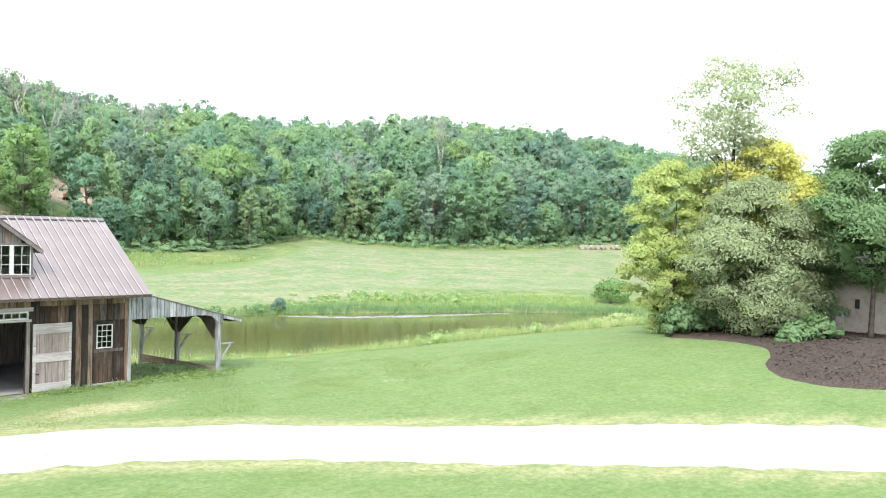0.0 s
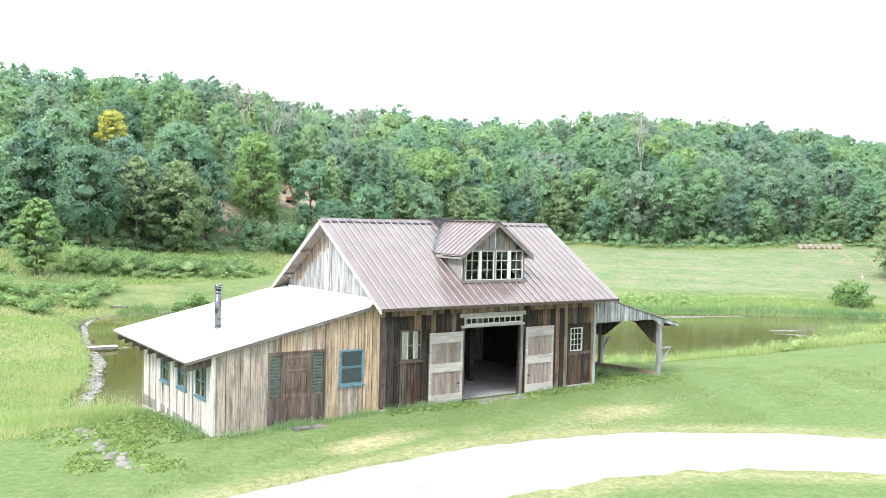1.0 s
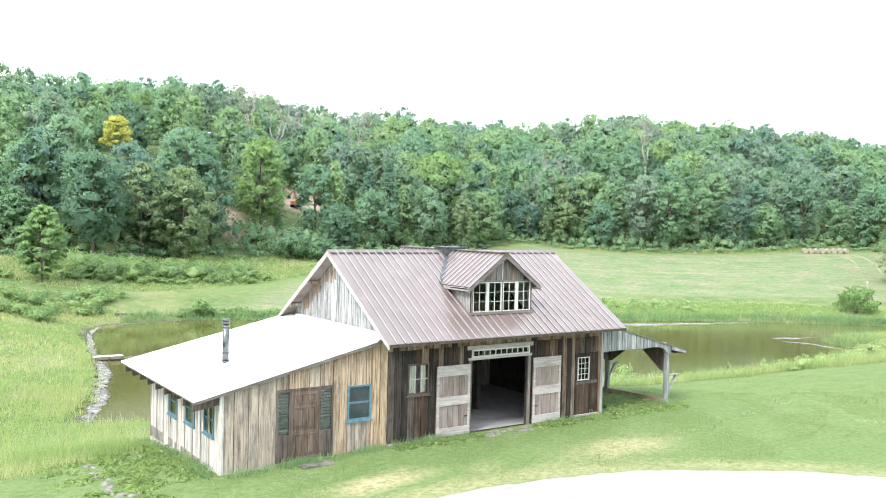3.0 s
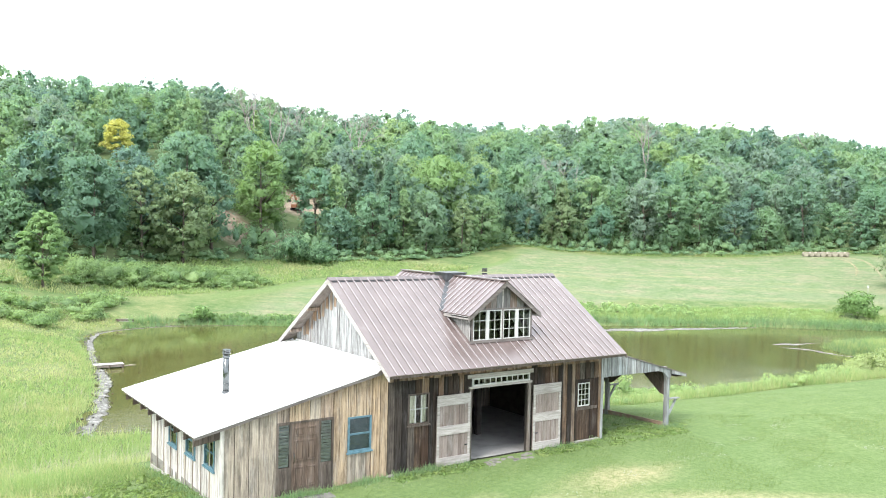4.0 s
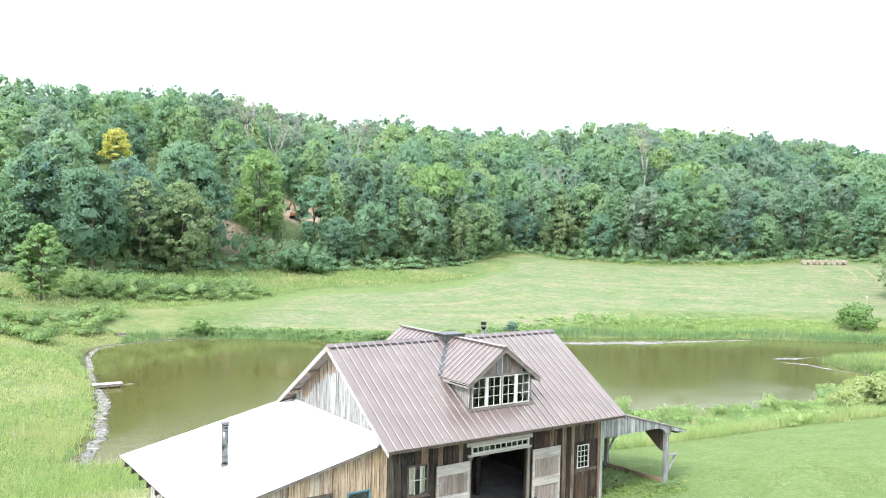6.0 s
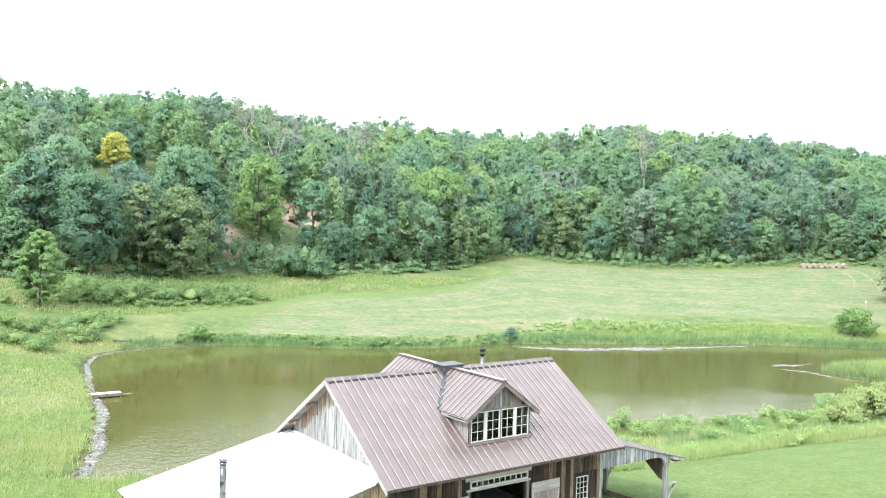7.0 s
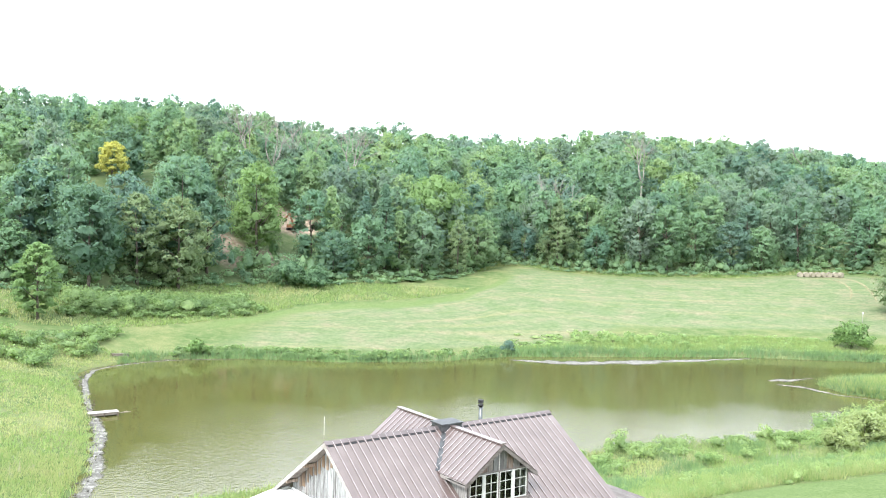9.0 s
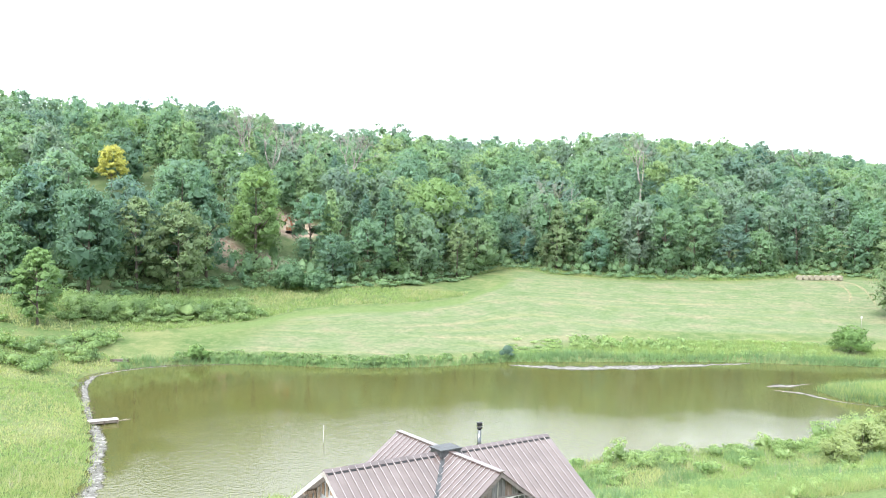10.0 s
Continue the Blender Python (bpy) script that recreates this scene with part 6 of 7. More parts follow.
for _ in range(130):
    uu, vv = _rng.uniform(8, 40), _rng.uniform(53, 78)
    x, y = to_xy(uu, vv)
    if y > lawn_line(x) + 5:
        _s.append((uu, vv, _rng.uniform(0.9, 2.0), _rng.uniform(0.3, 0.75)))
thicket("rank_weeds", "soft pale rank weeds on the upper bank", _s, MAT_WEED, 43, 240, 0.07)

# tall weeds along the brow, beyond the mown lawn
_s = []
for _ in range(120):
    x = _rng.uniform(13.5, 44)
    y = float(lawn_line(x)) + 0.5 + 5.0 * _rng.random() ** 1.4
    uu, vv = to_uv(x, y)
    _s.append((float(uu), float(vv), _rng.uniform(0.5, 1.3), _rng.uniform(0.25, 0.7) * (1.5 if x > 31 else 1)))
thicket("brow_weeds", "soft pale weeds along the brow of the bank", _s, MAT_WEED, 40, 170, 0.045)

# broad-leaved weeds round the barn: by the stones, the walls and the porch
_s = []
for x0, x1, y0, y1, n in ((-9.2, -8.1, -1.8, 4.4, 60), (-7.7, -6.9, -2.6, 4.2, 60), (-7.9, -5.6, 0.0, 6.2, 150), (-6.1, -5.5, 0.3, 6.5, 40), (-3.4, -2.4, -0.6, -0.3, 12), (-0.4, 3.0, -0.4, -0.2, 9), (9.5, 12.8, 0.3, 1.4, 16), (12.6, 13.9, -0.5, 0.4, 9), (8.6, 13.4, -1.0, 0.6, 100), (5.9, 8.6, -0.7, -0.2, 34), (0.1, 3.2, -0.8, -0.2, 44)):
    for _ in range(n):
        x, y = _rng.uniform(x0, x1), _rng.uniform(y0, y1)
        uu, vv = to_uv(x, y)
        k = 0.55 if n < 17 else 0.75
        _s.append((float(uu), float(vv), k * _rng.uniform(0.4, 1.1), k * _rng.uniform(0.06, 0.2)))
thicket("broadleaf_weeds", "low broad-leaved weeds round the barn", _s, MAT_WEEDLOW, 37, 70, 0.045)

# single bushes and trees in the open
for k, (uu, vv, tall, wide) in enumerate(((38, 79, 2.8, 4.0), (42, 83, 3.8, 5.5), (46, 85, 4.2, 6.0), (44, 80, 2.5, 3.8), (50, 88, 4.6, 6.5))):
    tree("willow_bush", "pale green willow bush on the pond bank", spot(uu, vv), tall, wide, 5200, 0.11, MAT_WILLOW, 150 + k, 0.02, 64, "round", 0.05, "willow bushes on the bank", "bush", core=0.8, loose=0.3)
tree("tree", "young bright green tree standing by the hedgerow", spot(-71.3, 148, 0.3), 14.0, 7.0, 7344, 0.25, MAT_LIMEWOOD, 61, 0.1, 60, "round")
shrub("bush", "round dark green bush at the wood edge", spot(-38, 206), 9.0, 11.5, 3600, 0.25, MAT_FARBUSH, 62)
shrub("bush", "dense round bush at the wood edge", spot(-31, 205), 6.2, 9, 2600, 0.28, MAT_FARBUSH, 63)
shrub("bush", "round green bush on the pond's far bank", spot(80.5, 165.0), 6.0, 8.8, 3800, 0.2, MAT_BUSH, 64)
shrub("bush", "small willow bush at the water's edge", spot(-41.5, 142.5), 3.0, 4.2, 1500, 0.17, MAT_BUSH, 65, "bushes on the shore")
shrub("bush", "small dark bush at the water's edge", spot(12.2, 153.6), 2.6, 3.0, 1200, 0.17, MAT_TREE, 66, "bushes on the shore")
tree("tree", "yellowing tree standing out of the green woods", spot(-84.5, 214, 0), 13.5, 8.2, 3442, 0.28, MAT_YELLOW, 67, 0.35, 40)
for k, (uu, vv, tall, wide) in enumerate(((-123, 243, 15, 9), (-94, 258, 14, 9), (-87, 256, 12.5, 7.5), (-118, 222, 13, 8), (-26, 262, 18, 11), (80, 290, 18, 12), (66, 262, 17, 9))):
    tree("tree", "yellow-green tree standing among darker woods", spot(uu, vv, 0.5), tall, wide, 2983, 0.30, MAT_LIMEWOOD, 90 + k, 0.15, 56, group="light trees in the woods")
tree("tree", "broad dark green tree with a bare lower trunk", spot(-71.8, 170.5), 22, 15.5, 6885, 0.28, MAT_DARKWOOD, 87, 0.16, 80, "round", group="trees at the wood edge")
tree("tree", "tall slim tree beside the hedgerow", spot(-65.5, 180), 20, 9.5, 4590, 0.28, MAT_PALEWOOD, 88, 0.06, 62, "round", group="trees at the wood edge")
tree("tree", "broad leafy tree before the hillside clearing", spot(-58.5, 186), 20.5, 13.5, 5967, 0.28, MAT_PALEWOOD, 89, 0.05, 76, "round", group="trees at the wood edge")
tree("tree", "tall tree with bright yellow-green crown at the clearing", spot(-48.5, 218), 25, 15.0, 6885, 0.28, MAT_LIMEWOOD, 68, 0.12, 84, "round")
tree("tree", "dark tree with layered boughs at the wood edge", spot(-15.8, 226), 23, 11.0, 5967, 0.28, MAT_DARKWOOD, 97, 0.06, 64, "cone", group="trees at the wood edge")
tree("tree", "wide pale green tree above the wood edge", spot(-2, 246, 0.5), 23, 18.5, 7344, 0.30, MAT_LIMEWOOD, 98, 0.1, 90, "round", group="light trees in the woods")
tree("tree", "tall grey-green tree at the foot of the woods", spot(34.5, 255), 20, 12.0, 5967, 0.28, MAT_PALEWOOD, 99, 0.05, 70, "cone", group="trees at the wood edge")
tree("tree", "broad pale green tree leading the stand", spot(110.0, 194, 1.5), 24, 16.5, 11934, 0.26, MAT_PALEWOOD, 56, 0.03, 110, "round", group="stand of trees beyond the pond")
tree("tree", "small bright green tree before the stand", spot(113, 183), 12.5, 8.0, 6885, 0.25, MAT_LIMEWOOD, 57, 0.03, 70, "cone", group="stand of trees beyond the pond")
tree("tree", "rounded young tree at the foot of the stand", spot(122.5, 173), 7.5, 8.0, 6885, 0.20, MAT_PALEWOOD, 58, 0.02, 60, "round", group="stand of trees beyond the pond")
tree("tree", "low dense tree at the foot of the stand", spot(129, 170.5), 6.5, 7.0, 5967, 0.20, MAT_TREE, 59, 0.02, 56, "round", group="stand of trees beyond the pond")
tree("tree", "slender pale green tree at the wood edge", spot(4.0, 234), 15.5, 6.4, 3672, 0.26, MAT_PALEWOOD, 69, 0.03, 50, "round")

# bare, bleached trees
def bare_tree(at, tall, seed):
    rng = np.random.default_rng(seed)
    t = thing("bare_tree", "leafless bleached tree among the woods", "tree", at, 0, "bare trees")
    bm = bmesh.new()

    def grow(p, d, length, r, depth):
        q = p + d * length
        add_tube(bm, [p, (p + q) / 2 + Vector(rng.normal(size=3)) * length * 0.04, q], [r, r * 0.8, r * 0.55], 5)
        if depth:
            for _ in range(3):
                e = (d + Vector(rng.normal(size=3)) * 0.45 + Vector((0, 0, 0.12))).normalized()
                grow(q, e, length * rng.uniform(0.6, 0.8), r * 0.55, depth - 1)
    grow(Vector((0, 0, -0.3)), Vector((rng.normal() * 0.05, rng.normal() * 0.05, 1)).normalized(), tall * 0.42, tall * 0.018, 4)
    part("branchwork", bm, MAT_PALEBARK, t)


for uu, vv, tall, seed in ((-55, 268, 24, 1), (-68, 276, 22, 2), (-62, 268, 23, 8), (-48, 278, 24, 9), (-36, 325, 22, 3), (34, 262, 20, 4), (150, 352, 26, 5), (-31, 276, 26, 6), (70, 300, 26, 10), (122, 183, 13, 7)):
    bare_tree(spot(uu, vv, 0), tall, seed)

# the garden trees by the house
tree("garden_shrub", "large grey-green garden shrub in the mulch bed", (33.4, -13.0, 1.3), 7.4, 6.6, 90000, 0.06, MAT_SAGE, 71, 0.02, 90, "round", 0.07, "garden shrubs", "bush", core=0.45, loose=0.35)
tree("garden_tree", "dark green garden tree in the mulch bed", (36.4, -17.2, 1.4), 9.6, 7.6, 76000, 0.065, MAT_DEEP, 72, 0.27, 80, girth=0.12, core=0.45, loose=0.35)
tree("garden_tree", "leafy yellow-green tree behind the shrubs", (32.9, -9.0, 0.9), 8.8, 5.6, 56000, 0.065, MAT_LIME, 73, 0.03, 70, core=0.45, loose=0.4)
tree("garden_tree", "golden yellow tree behind the shrubs", (36.3, -12.0, 1.0), 9.9, 6.8, 44000, 0.065, MAT_YELLOW, 74, 0.4, 60, core=0.45, loose=0.4)
tree("garden_tree", "tall airy pale-leaved tree behind the garden", (35.7, -10.5, 0.9), 14.2, 8.4, 14000, 0.1, MAT_AIRY, 75, 0.42, 70, "vase", core=0, loose=1.0)
for k, (x, y, h, w) in enumerate(((31.6, -10.3, 1.7, 2.6), (33.0, -11.0, 2.0, 2.6), (31.6, -15.6, 1.2, 1.8), (33.4, -15.8, 1.5, 2.2))):
    shrub("juniper", "low dark green juniper in the mulch bed", (x, y, 1.25), h, w, 3600, 0.09, MAT_DEEP, 80 + k, "low garden shrubs")
tree("garden_tree", "dark green tree between the garden shrubs", (38.0, -13.6, 1.3), 7.2, 4.8, 30000, 0.065, MAT_DEEP, 76, 0.05, 90, girth=0.1, core=0.5)

# ---------------------------------------------------------------- tall grass and reeds
def blades(name, label, category, uv, tall, wide, per, material, seed, tone=None):
    """Tufts of narrow leaning blades at (u, v), one mesh."""
    rng = np.random.default_rng(seed)
    uv = np.asarray(uv, float)
    x, y = to_xy(uv[:, 0], uv[:, 1])
    z = land(uv[:, 0], uv[:, 1])
    k = np.repeat(np.arange(len(uv)), per)
    n = len(k)
    h = np.repeat(rng.uniform(*tall, len(uv)), per) * rng.uniform(0.7, 1.15, n)
    a = rng.uniform(0, 6.283, n)
    base = np.stack([x[k] + rng.normal(0, 0.14, n), y[k] + rng.normal(0, 0.14, n), z[k] - 0.06], 1)
    side = np.stack([np.cos(a), np.sin(a), np.zeros(n)], 1) * (wide * rng.uniform(0.6, 1.3, n))[:, None]
    lean = np.stack([rng.normal(0, 0.36, n), rng.normal(0, 0.36, n), np.ones(n)], 1) * h[:, None]
    tri = np.stack([base - side, base + side, base + lean], 1)
    t = np.repeat(rng.random(len(uv)) if tone is None else np.clip(tone + rng.normal(0, 0.12, len(uv)), 0, 1), per)
    me = mesh_of(name, tri, 3, None, {"tint": np.repeat(t, 3)})
    return tagged(part(name, me, material), label, category, kind="stuff")


def scatter(count, box_uv, keep, seed):
    rng = np.random.default_rng(seed)
    u, v = rng.uniform(box_uv[0], box_uv[1], count), rng.uniform(box_uv[2], box_uv[3], count)
    ok = keep(u, v)
    return np.stack([u[ok], v[ok]], 1)


def on_bank(u, v):
    x, y = to_xy(u, v)
    d = pond_distance(u, v)
    edge = lawn_line(x) + 0.2 + 0.3 * field_noise(x, y, 5.0, 5)
    beside = np.where((x > -5.5) & (x < 13.8), y > 9.5, True)
    return (d > 0.2) & (y > edge) & beside & (x > -6) & (v < 118 + 0.12 * u)


def on_left(u, v):
    x, y = to_xy(u, v)
    return (pond_distance(u, v) > 0.6) & (((x < -5.6) & (y > 5)) | ((y > 9) & (u < -13))) & (v < 140) & (v > 18) & (u > -0.62 * v - 8)


def on_rough(u, v):
    x, y = to_xy(u, v)
    return (pond_distance(u, v) > 1.0) & (x < -5.6) & (y > 4.2 + 1.1 * field_noise(x, y, 2.0, 6)) & (u > -0.62 * v - 8)


def brow(uv):
    """Near the lawn's edge, where the bank falls away."""
    x, y = to_xy(uv[:, 0], uv[:, 1])
    return y < lawn_line(x) + 9


def tone_of(uv, seed):
    x, y = to_xy(uv[:, 0], uv[:, 1])
    return 0.5 + 0.35 * field_noise(x, y, 9.0, seed)


_p = scatter(52000, (-10, 80, 34, 112), on_bank, 91)
blades("bank_grass", "tall bright grass and weeds down the pond bank", "tall grass", _p[~brow(_p)], (0.3, 0.85), 0.03, 4, MAT_TALLGRASS, 92, tone_of(_p[~brow(_p)], 1))
blades("bank_grass", "low seeding grass along the brow of the bank", "tall grass", _p[brow(_p)], (0.3, 0.85), 0.016, 8, MAT_TALLGRASS, 90, tone_of(_p[brow(_p)], 1))
def on_brow(u, v):
    x, y = to_xy(u, v)
    d = y - lawn_line(x) + 0.3 * field_noise(x, y, 2.2, 33)
    return (x > 13.4) & (d > 0.25) & (d < 4.5) & (field_noise(x, y, 2.6, 34) > -0.35)


_p = scatter(52000, (0, 42, 34, 60), on_brow, 122)
blades("brow_grass", "tall seeding weeds where the mown lawn ends", "tall grass", _p, (0.35, 1.0), 0.012, 3, MAT_TALLGRASS, 123, 0.12 + tone_of(_p, 9))
_p = scatter(56000, (-84, -4, 40, 140), on_left, 93)
blades("meadow_grass", "tall meadow grass on the dam and slope", "tall grass", _p, (0.22, 0.6), 0.05, 4, MAT_TALLGRASS, 94, 0.1 + tone_of(_p, 2))
_p = scatter(100000, (-32, 2, 14, 42), on_rough, 103)
blades("meadow_grass", "knee-high rough grass beside the barn", "tall grass", _p, (0.1, 0.36), 0.014, 4, MAT_TALLGRASS, 104, 0.1 + tone_of(_p, 2))
def on_corner(u, v):
    x, y = to_xy(u, v)
    return (x < -5.7) & (x > -14) & (y > 5.6 + 0.8 * field_noise(x, y, 2.0, 24)) & (y < 10.5)


_p = scatter(26000, (-30, 2, 14, 44), on_corner, 119)
blades("seeding_grass", "tall pale grass gone to seed by the barn's corner", "tall grass", _p, (0.35, 0.95), 0.009, 3, MAT_TALLGRASS, 121, 0.25 + tone_of(_p, 10))
_p = scatter(65000, (-55, 100, 120, 182), lambda u, v: (pond_distance(u, v) > -0.6) & (pond_distance(u, v) < 2.5 + 10 * step(0, 45, u) + 3 * field_noise(u, v, 12.0, 14)) & (v > 120) & (u > -52) & (np.hypot(u - 80.5, v - 165) > 3.2), 95)
_wet = pond_distance(_p[:, 0], _p[:, 1]) < 3.0 + 1.5 * field_noise(_p[:, 0], _p[:, 1], 8.0, 22)
blades("reeds", "band of cattails and reeds along the shore", "reeds", _p[_wet], (0.7, 1.7), 0.05, 4, MAT_REED, 96, tone_of(_p[_wet], 6))
blades("shore_grass", "rank yellow-green grass between reeds and hayfield", "tall grass", _p[~_wet], (0.4, 1.1), 0.06, 4, MAT_TALLGRASS, 109, 0.62 * tone_of(_p[~_wet], 6))
_p = scatter(26000, (54, 100, 112, 142), lambda u, v: (pond_distance(u, v) > 0.0) & (v > 117), 97)
blades("reeds", "grassy spit of reeds running into the pond", "reeds", _p, (0.6, 1.4), 0.045, 4, MAT_TALLGRASS, 98)
_p = scatter(11000, (-60, 60, 60, 112), lambda u, v: (np.abs(pond_distance(u, v) - 0.6) < 1.2), 99)
blades("reeds", "pale reeds at the near water's edge", "reeds", _p, (0.5, 1.3), 0.04, 4, MAT_TALLGRASS, 100)
_p = scatter(44000, (-48, -6, 36, 80), on_left, 113)
blades("meadow_grass", "pale seeding grass on the slope to the dam", "tall grass", _p, (0.25, 0.7), 0.022, 3, MAT_TALLGRASS, 114, 0.12 + tone_of(_p, 7))
_p = scatter(60000, (4, 70, 36, 100), lambda u, v: on_bank(u, v) & (field_noise(*to_xy(u, v), 3.0, 18) > 0.25) & ~brow(np.stack([u, v], 1)), 115)
blades("bank_weeds", "clumps of taller weeds on the pond bank", "weeds", _p, (0.4, 1.0), 0.04, 4, MAT_REED, 116, tone_of(_p, 8))
_p = np.concatenate([scatter(70, (-22, -13, 34, 52), on_left, 131), scatter(50, (10, 40, 62, 90), on_bank, 132), scatter(26, (-40, -26, 66, 92), on_left, 133), scatter(60, (10, 44, 84, 98), lambda u, v: np.abs(pond_distance(u, v) - 0.8) < 1.2, 134)])
blades("dry_stalks", "bleached dead stalks of last year's weeds", "dry stalks", _p, (0.9, 1.7), 0.014, 7, MAT_STALK, 135)
# rough grass on the far margin of the hayfield
_p = scatter(36000, (-85, 20, 145, 215), lambda u, v: (v > np.interp(u, (-80, -58, -42, -30, -10, 5, 12), (138, 154, 170, 186, 196, 210, 226))) & (v < wood_edge(u)) & (u < 16), 101)
blades("rough_grass", "unmown grass between hayfield and woods", "tall grass", _p, (0.4, 0.9), 0.06, 3, MAT_TALLGRASS, 102, tone_of(_p, 3))

_p = scatter(60000, (10, 122, 205, 262), lambda u, v: np.abs(v - wood_edge(u) + 1.5 + field_noise(u, v, 9.0, 23)) < 2.6, 117)
blades("rough_grass", "pale uncut grass along the foot of the woods", "tall grass", _p, (0.4, 1.2), 0.06, 3, MAT_TALLGRASS, 118, tone_of(_p, 9))

# the rough turf round the barn, clipped short
def on_turf(u, v):
    x, y = to_xy(u, v)
    return (x > -14) & (x < 26) & (y > -15) & (y < lawn_line(x)) & (road_side(x, y) > 1.75 + 0.25 * field_noise(x, y, 1.1, 17)) & ~((x > -5.3) & (x < 9.3) & (y > -0.02)) & (x + y > -22) & (worn_at(x, y) < 0.25 + 0.5 * ((u * 7.31 + v * 3.17) % 1))


_p = scatter(190000, (-20, 40, 8, 52), on_turf, 105)
blades("turf", "short rough turf with clover round the barn", "grass", _p, (0.03, 0.1), 0.012, 3, MAT_TURF, 106, tone_of(_p, 4))
_p = scatter(120000, (-6, 30, 14, 36), lambda u, v: on_turf(u, v) & (to_xy(u, v)[1] > -7) & (field_noise(*to_xy(u, v), 1.3, 19) > -0.1), 107)
blades("turf", "clover and uncut tufts in front of the barn", "grass", _p, (0.05, 0.13), 0.016, 3, MAT_TURF, 108, tone_of(_p, 5))
# weeds against the walls
def wall_weeds():
    rng = np.random.default_rng(110)
    spots = []
    for x0, x1, y, n in ((-5.2, -0.1, -0.12, 160), (0.0, 3.1, -0.14, 90), (5.8, 9.3, -0.14, 60), (12.5, 13.4, 0.0, 60), (9.5, 13.0, 5.5, 150)):
        for _ in range(n):
            spots.append((rng.uniform(x0, x1), y - abs(rng.normal(0, 0.12)) if y < 1 else rng.uniform(0.6, 6.4)))
    for _ in range(90):
        spots.append((rng.normal(-2.9, 0.35), -0.3 + rng.normal(0, 0.12)))
    for _ in range(50):
        spots.append((1.55 + rng.normal(0, 0.1), -0.15 + rng.normal(0, 0.08)))
    for _ in range(200):
        spots.append((-5.45 - abs(rng.normal(0, 0.2)), rng.uniform(0, 6.6)))
    p = np.array(spots)
    u, v = to_uv(p[:, 0], p[:, 1])
    blades("wall_weeds", "weeds and uncut grass against the barn's footing", "weeds", np.stack([u, v], 1), (0.08, 0.3), 0.016, 8, MAT_REED, 111)


wall_weeds()

# ---------------------------------------------------------------- small things outdoors
def stone_mesh(name, r, seed, squash=0.55):
    bm = bmesh.new()
    bmesh.ops.create_icosphere(bm, subdivisions=2, radius=r)
    g = np.random.default_rng(seed)
    off = g.uniform(0, 50, 3)
    for v in bm.verts:
        k = 1 + 0.3 * noise.noise(Vector(off) + v.co / r * 1.2)
        v.co = Vector((v.co.x * k * g.uniform(0.98, 1.02), v.co.y * k, v.co.z * k * squash))
    me = bpy.data.meshes.new(name)
    bm.to_mesh(me)
    bm.free()
    me.materials.append(MAT_STONE)
    return me


STONES = [stone_mesh("stone", 0.22, k, (0.5, 0.35, 0.6)[k % 3]) for k in range(4)]
g = np.random.default_rng(120)
for k in range(30):
    x, y = -7.95 + g.normal(0, 0.16), 3.9 - 5.8 * k / 29
    s = new("stone", STONES[k % 4])
    s.matrix_basis = pose(x, y, height(x, y) - 0.01, 0, 0, g.uniform(0, 360))
    s.scale = [g.uniform(0.3, 0.7) * (0.75 + 0.5 * k / 29)] * 3
    tagged(s, "pale edging stone half sunk in the grass", "stone", "row of edging stones")
for k in range(18):
    x, y = 3.6 + 2.1 * g.random(), -0.2 - 0.5 * g.random()
    s = new("stone", STONES[1])
    s.matrix_basis = pose(x, y, 0.0, 0, 0, g.uniform(0, 360))
    s.scale = [g.uniform(0.4, 1.0), g.uniform(0.3, 0.8), 0.35]
    tagged(s, "flat broken stone before the barn doorway", "stone", "doorway stones")
for x in (0.05, 8.4):
    s = new("stone", STONES[0])
    s.matrix_basis = pose(x, -0.12, 0.0, 0, 0, 40 * x)
    s.scale = (0.7, 0.5, 0.5)
    tagged(s, "pale footing stone beside the barn wall", "stone", "footing stones")


# rubble along the dam, joined
def riprap():
    rng = np.random.default_rng(130)
    bm = bmesh.new()
    bmesh.ops.create_icosphere(bm, subdivisions=1, radius=1.0)
    unit = np.array([v.co[:] for v in bm.verts])
    tris = np.array([[v.index for v in f.verts] for f in bm.faces])
    bm.free()
    line = smooth(POND[0:9], 3)
    verts, faces, o = [], [], 0
    for _ in range(420):
        k = rng.uniform(0, len(line) - 1.001)
        i = int(k)
        p = line[i] + (line[i + 1] - line[i]) * (k - i)
        q = p + rng.normal(0, 1, 2) * (0.55, 0.4) + (0.5, 0)
        x, y = to_xy(*q)
        r = rng.uniform(0.04, 0.15)
        c = unit * (1 + rng.uniform(-0.25, 0.25, (len(unit), 1))) * r * np.array((1, rng.uniform(0.6, 1), 0.55))
        verts.append(c + np.array((x, y, WATER + rng.uniform(-0.06, 0.1))))
        faces.append(tris + o)
        o += len(unit)
    tagged(part("rubble", mesh_of("rubble", np.concatenate(verts), 3, np.concatenate(faces)), MAT_RUBBLE), "grey stone rubble along the dam's waterline", "rubble", kind="stuff")


riprap()


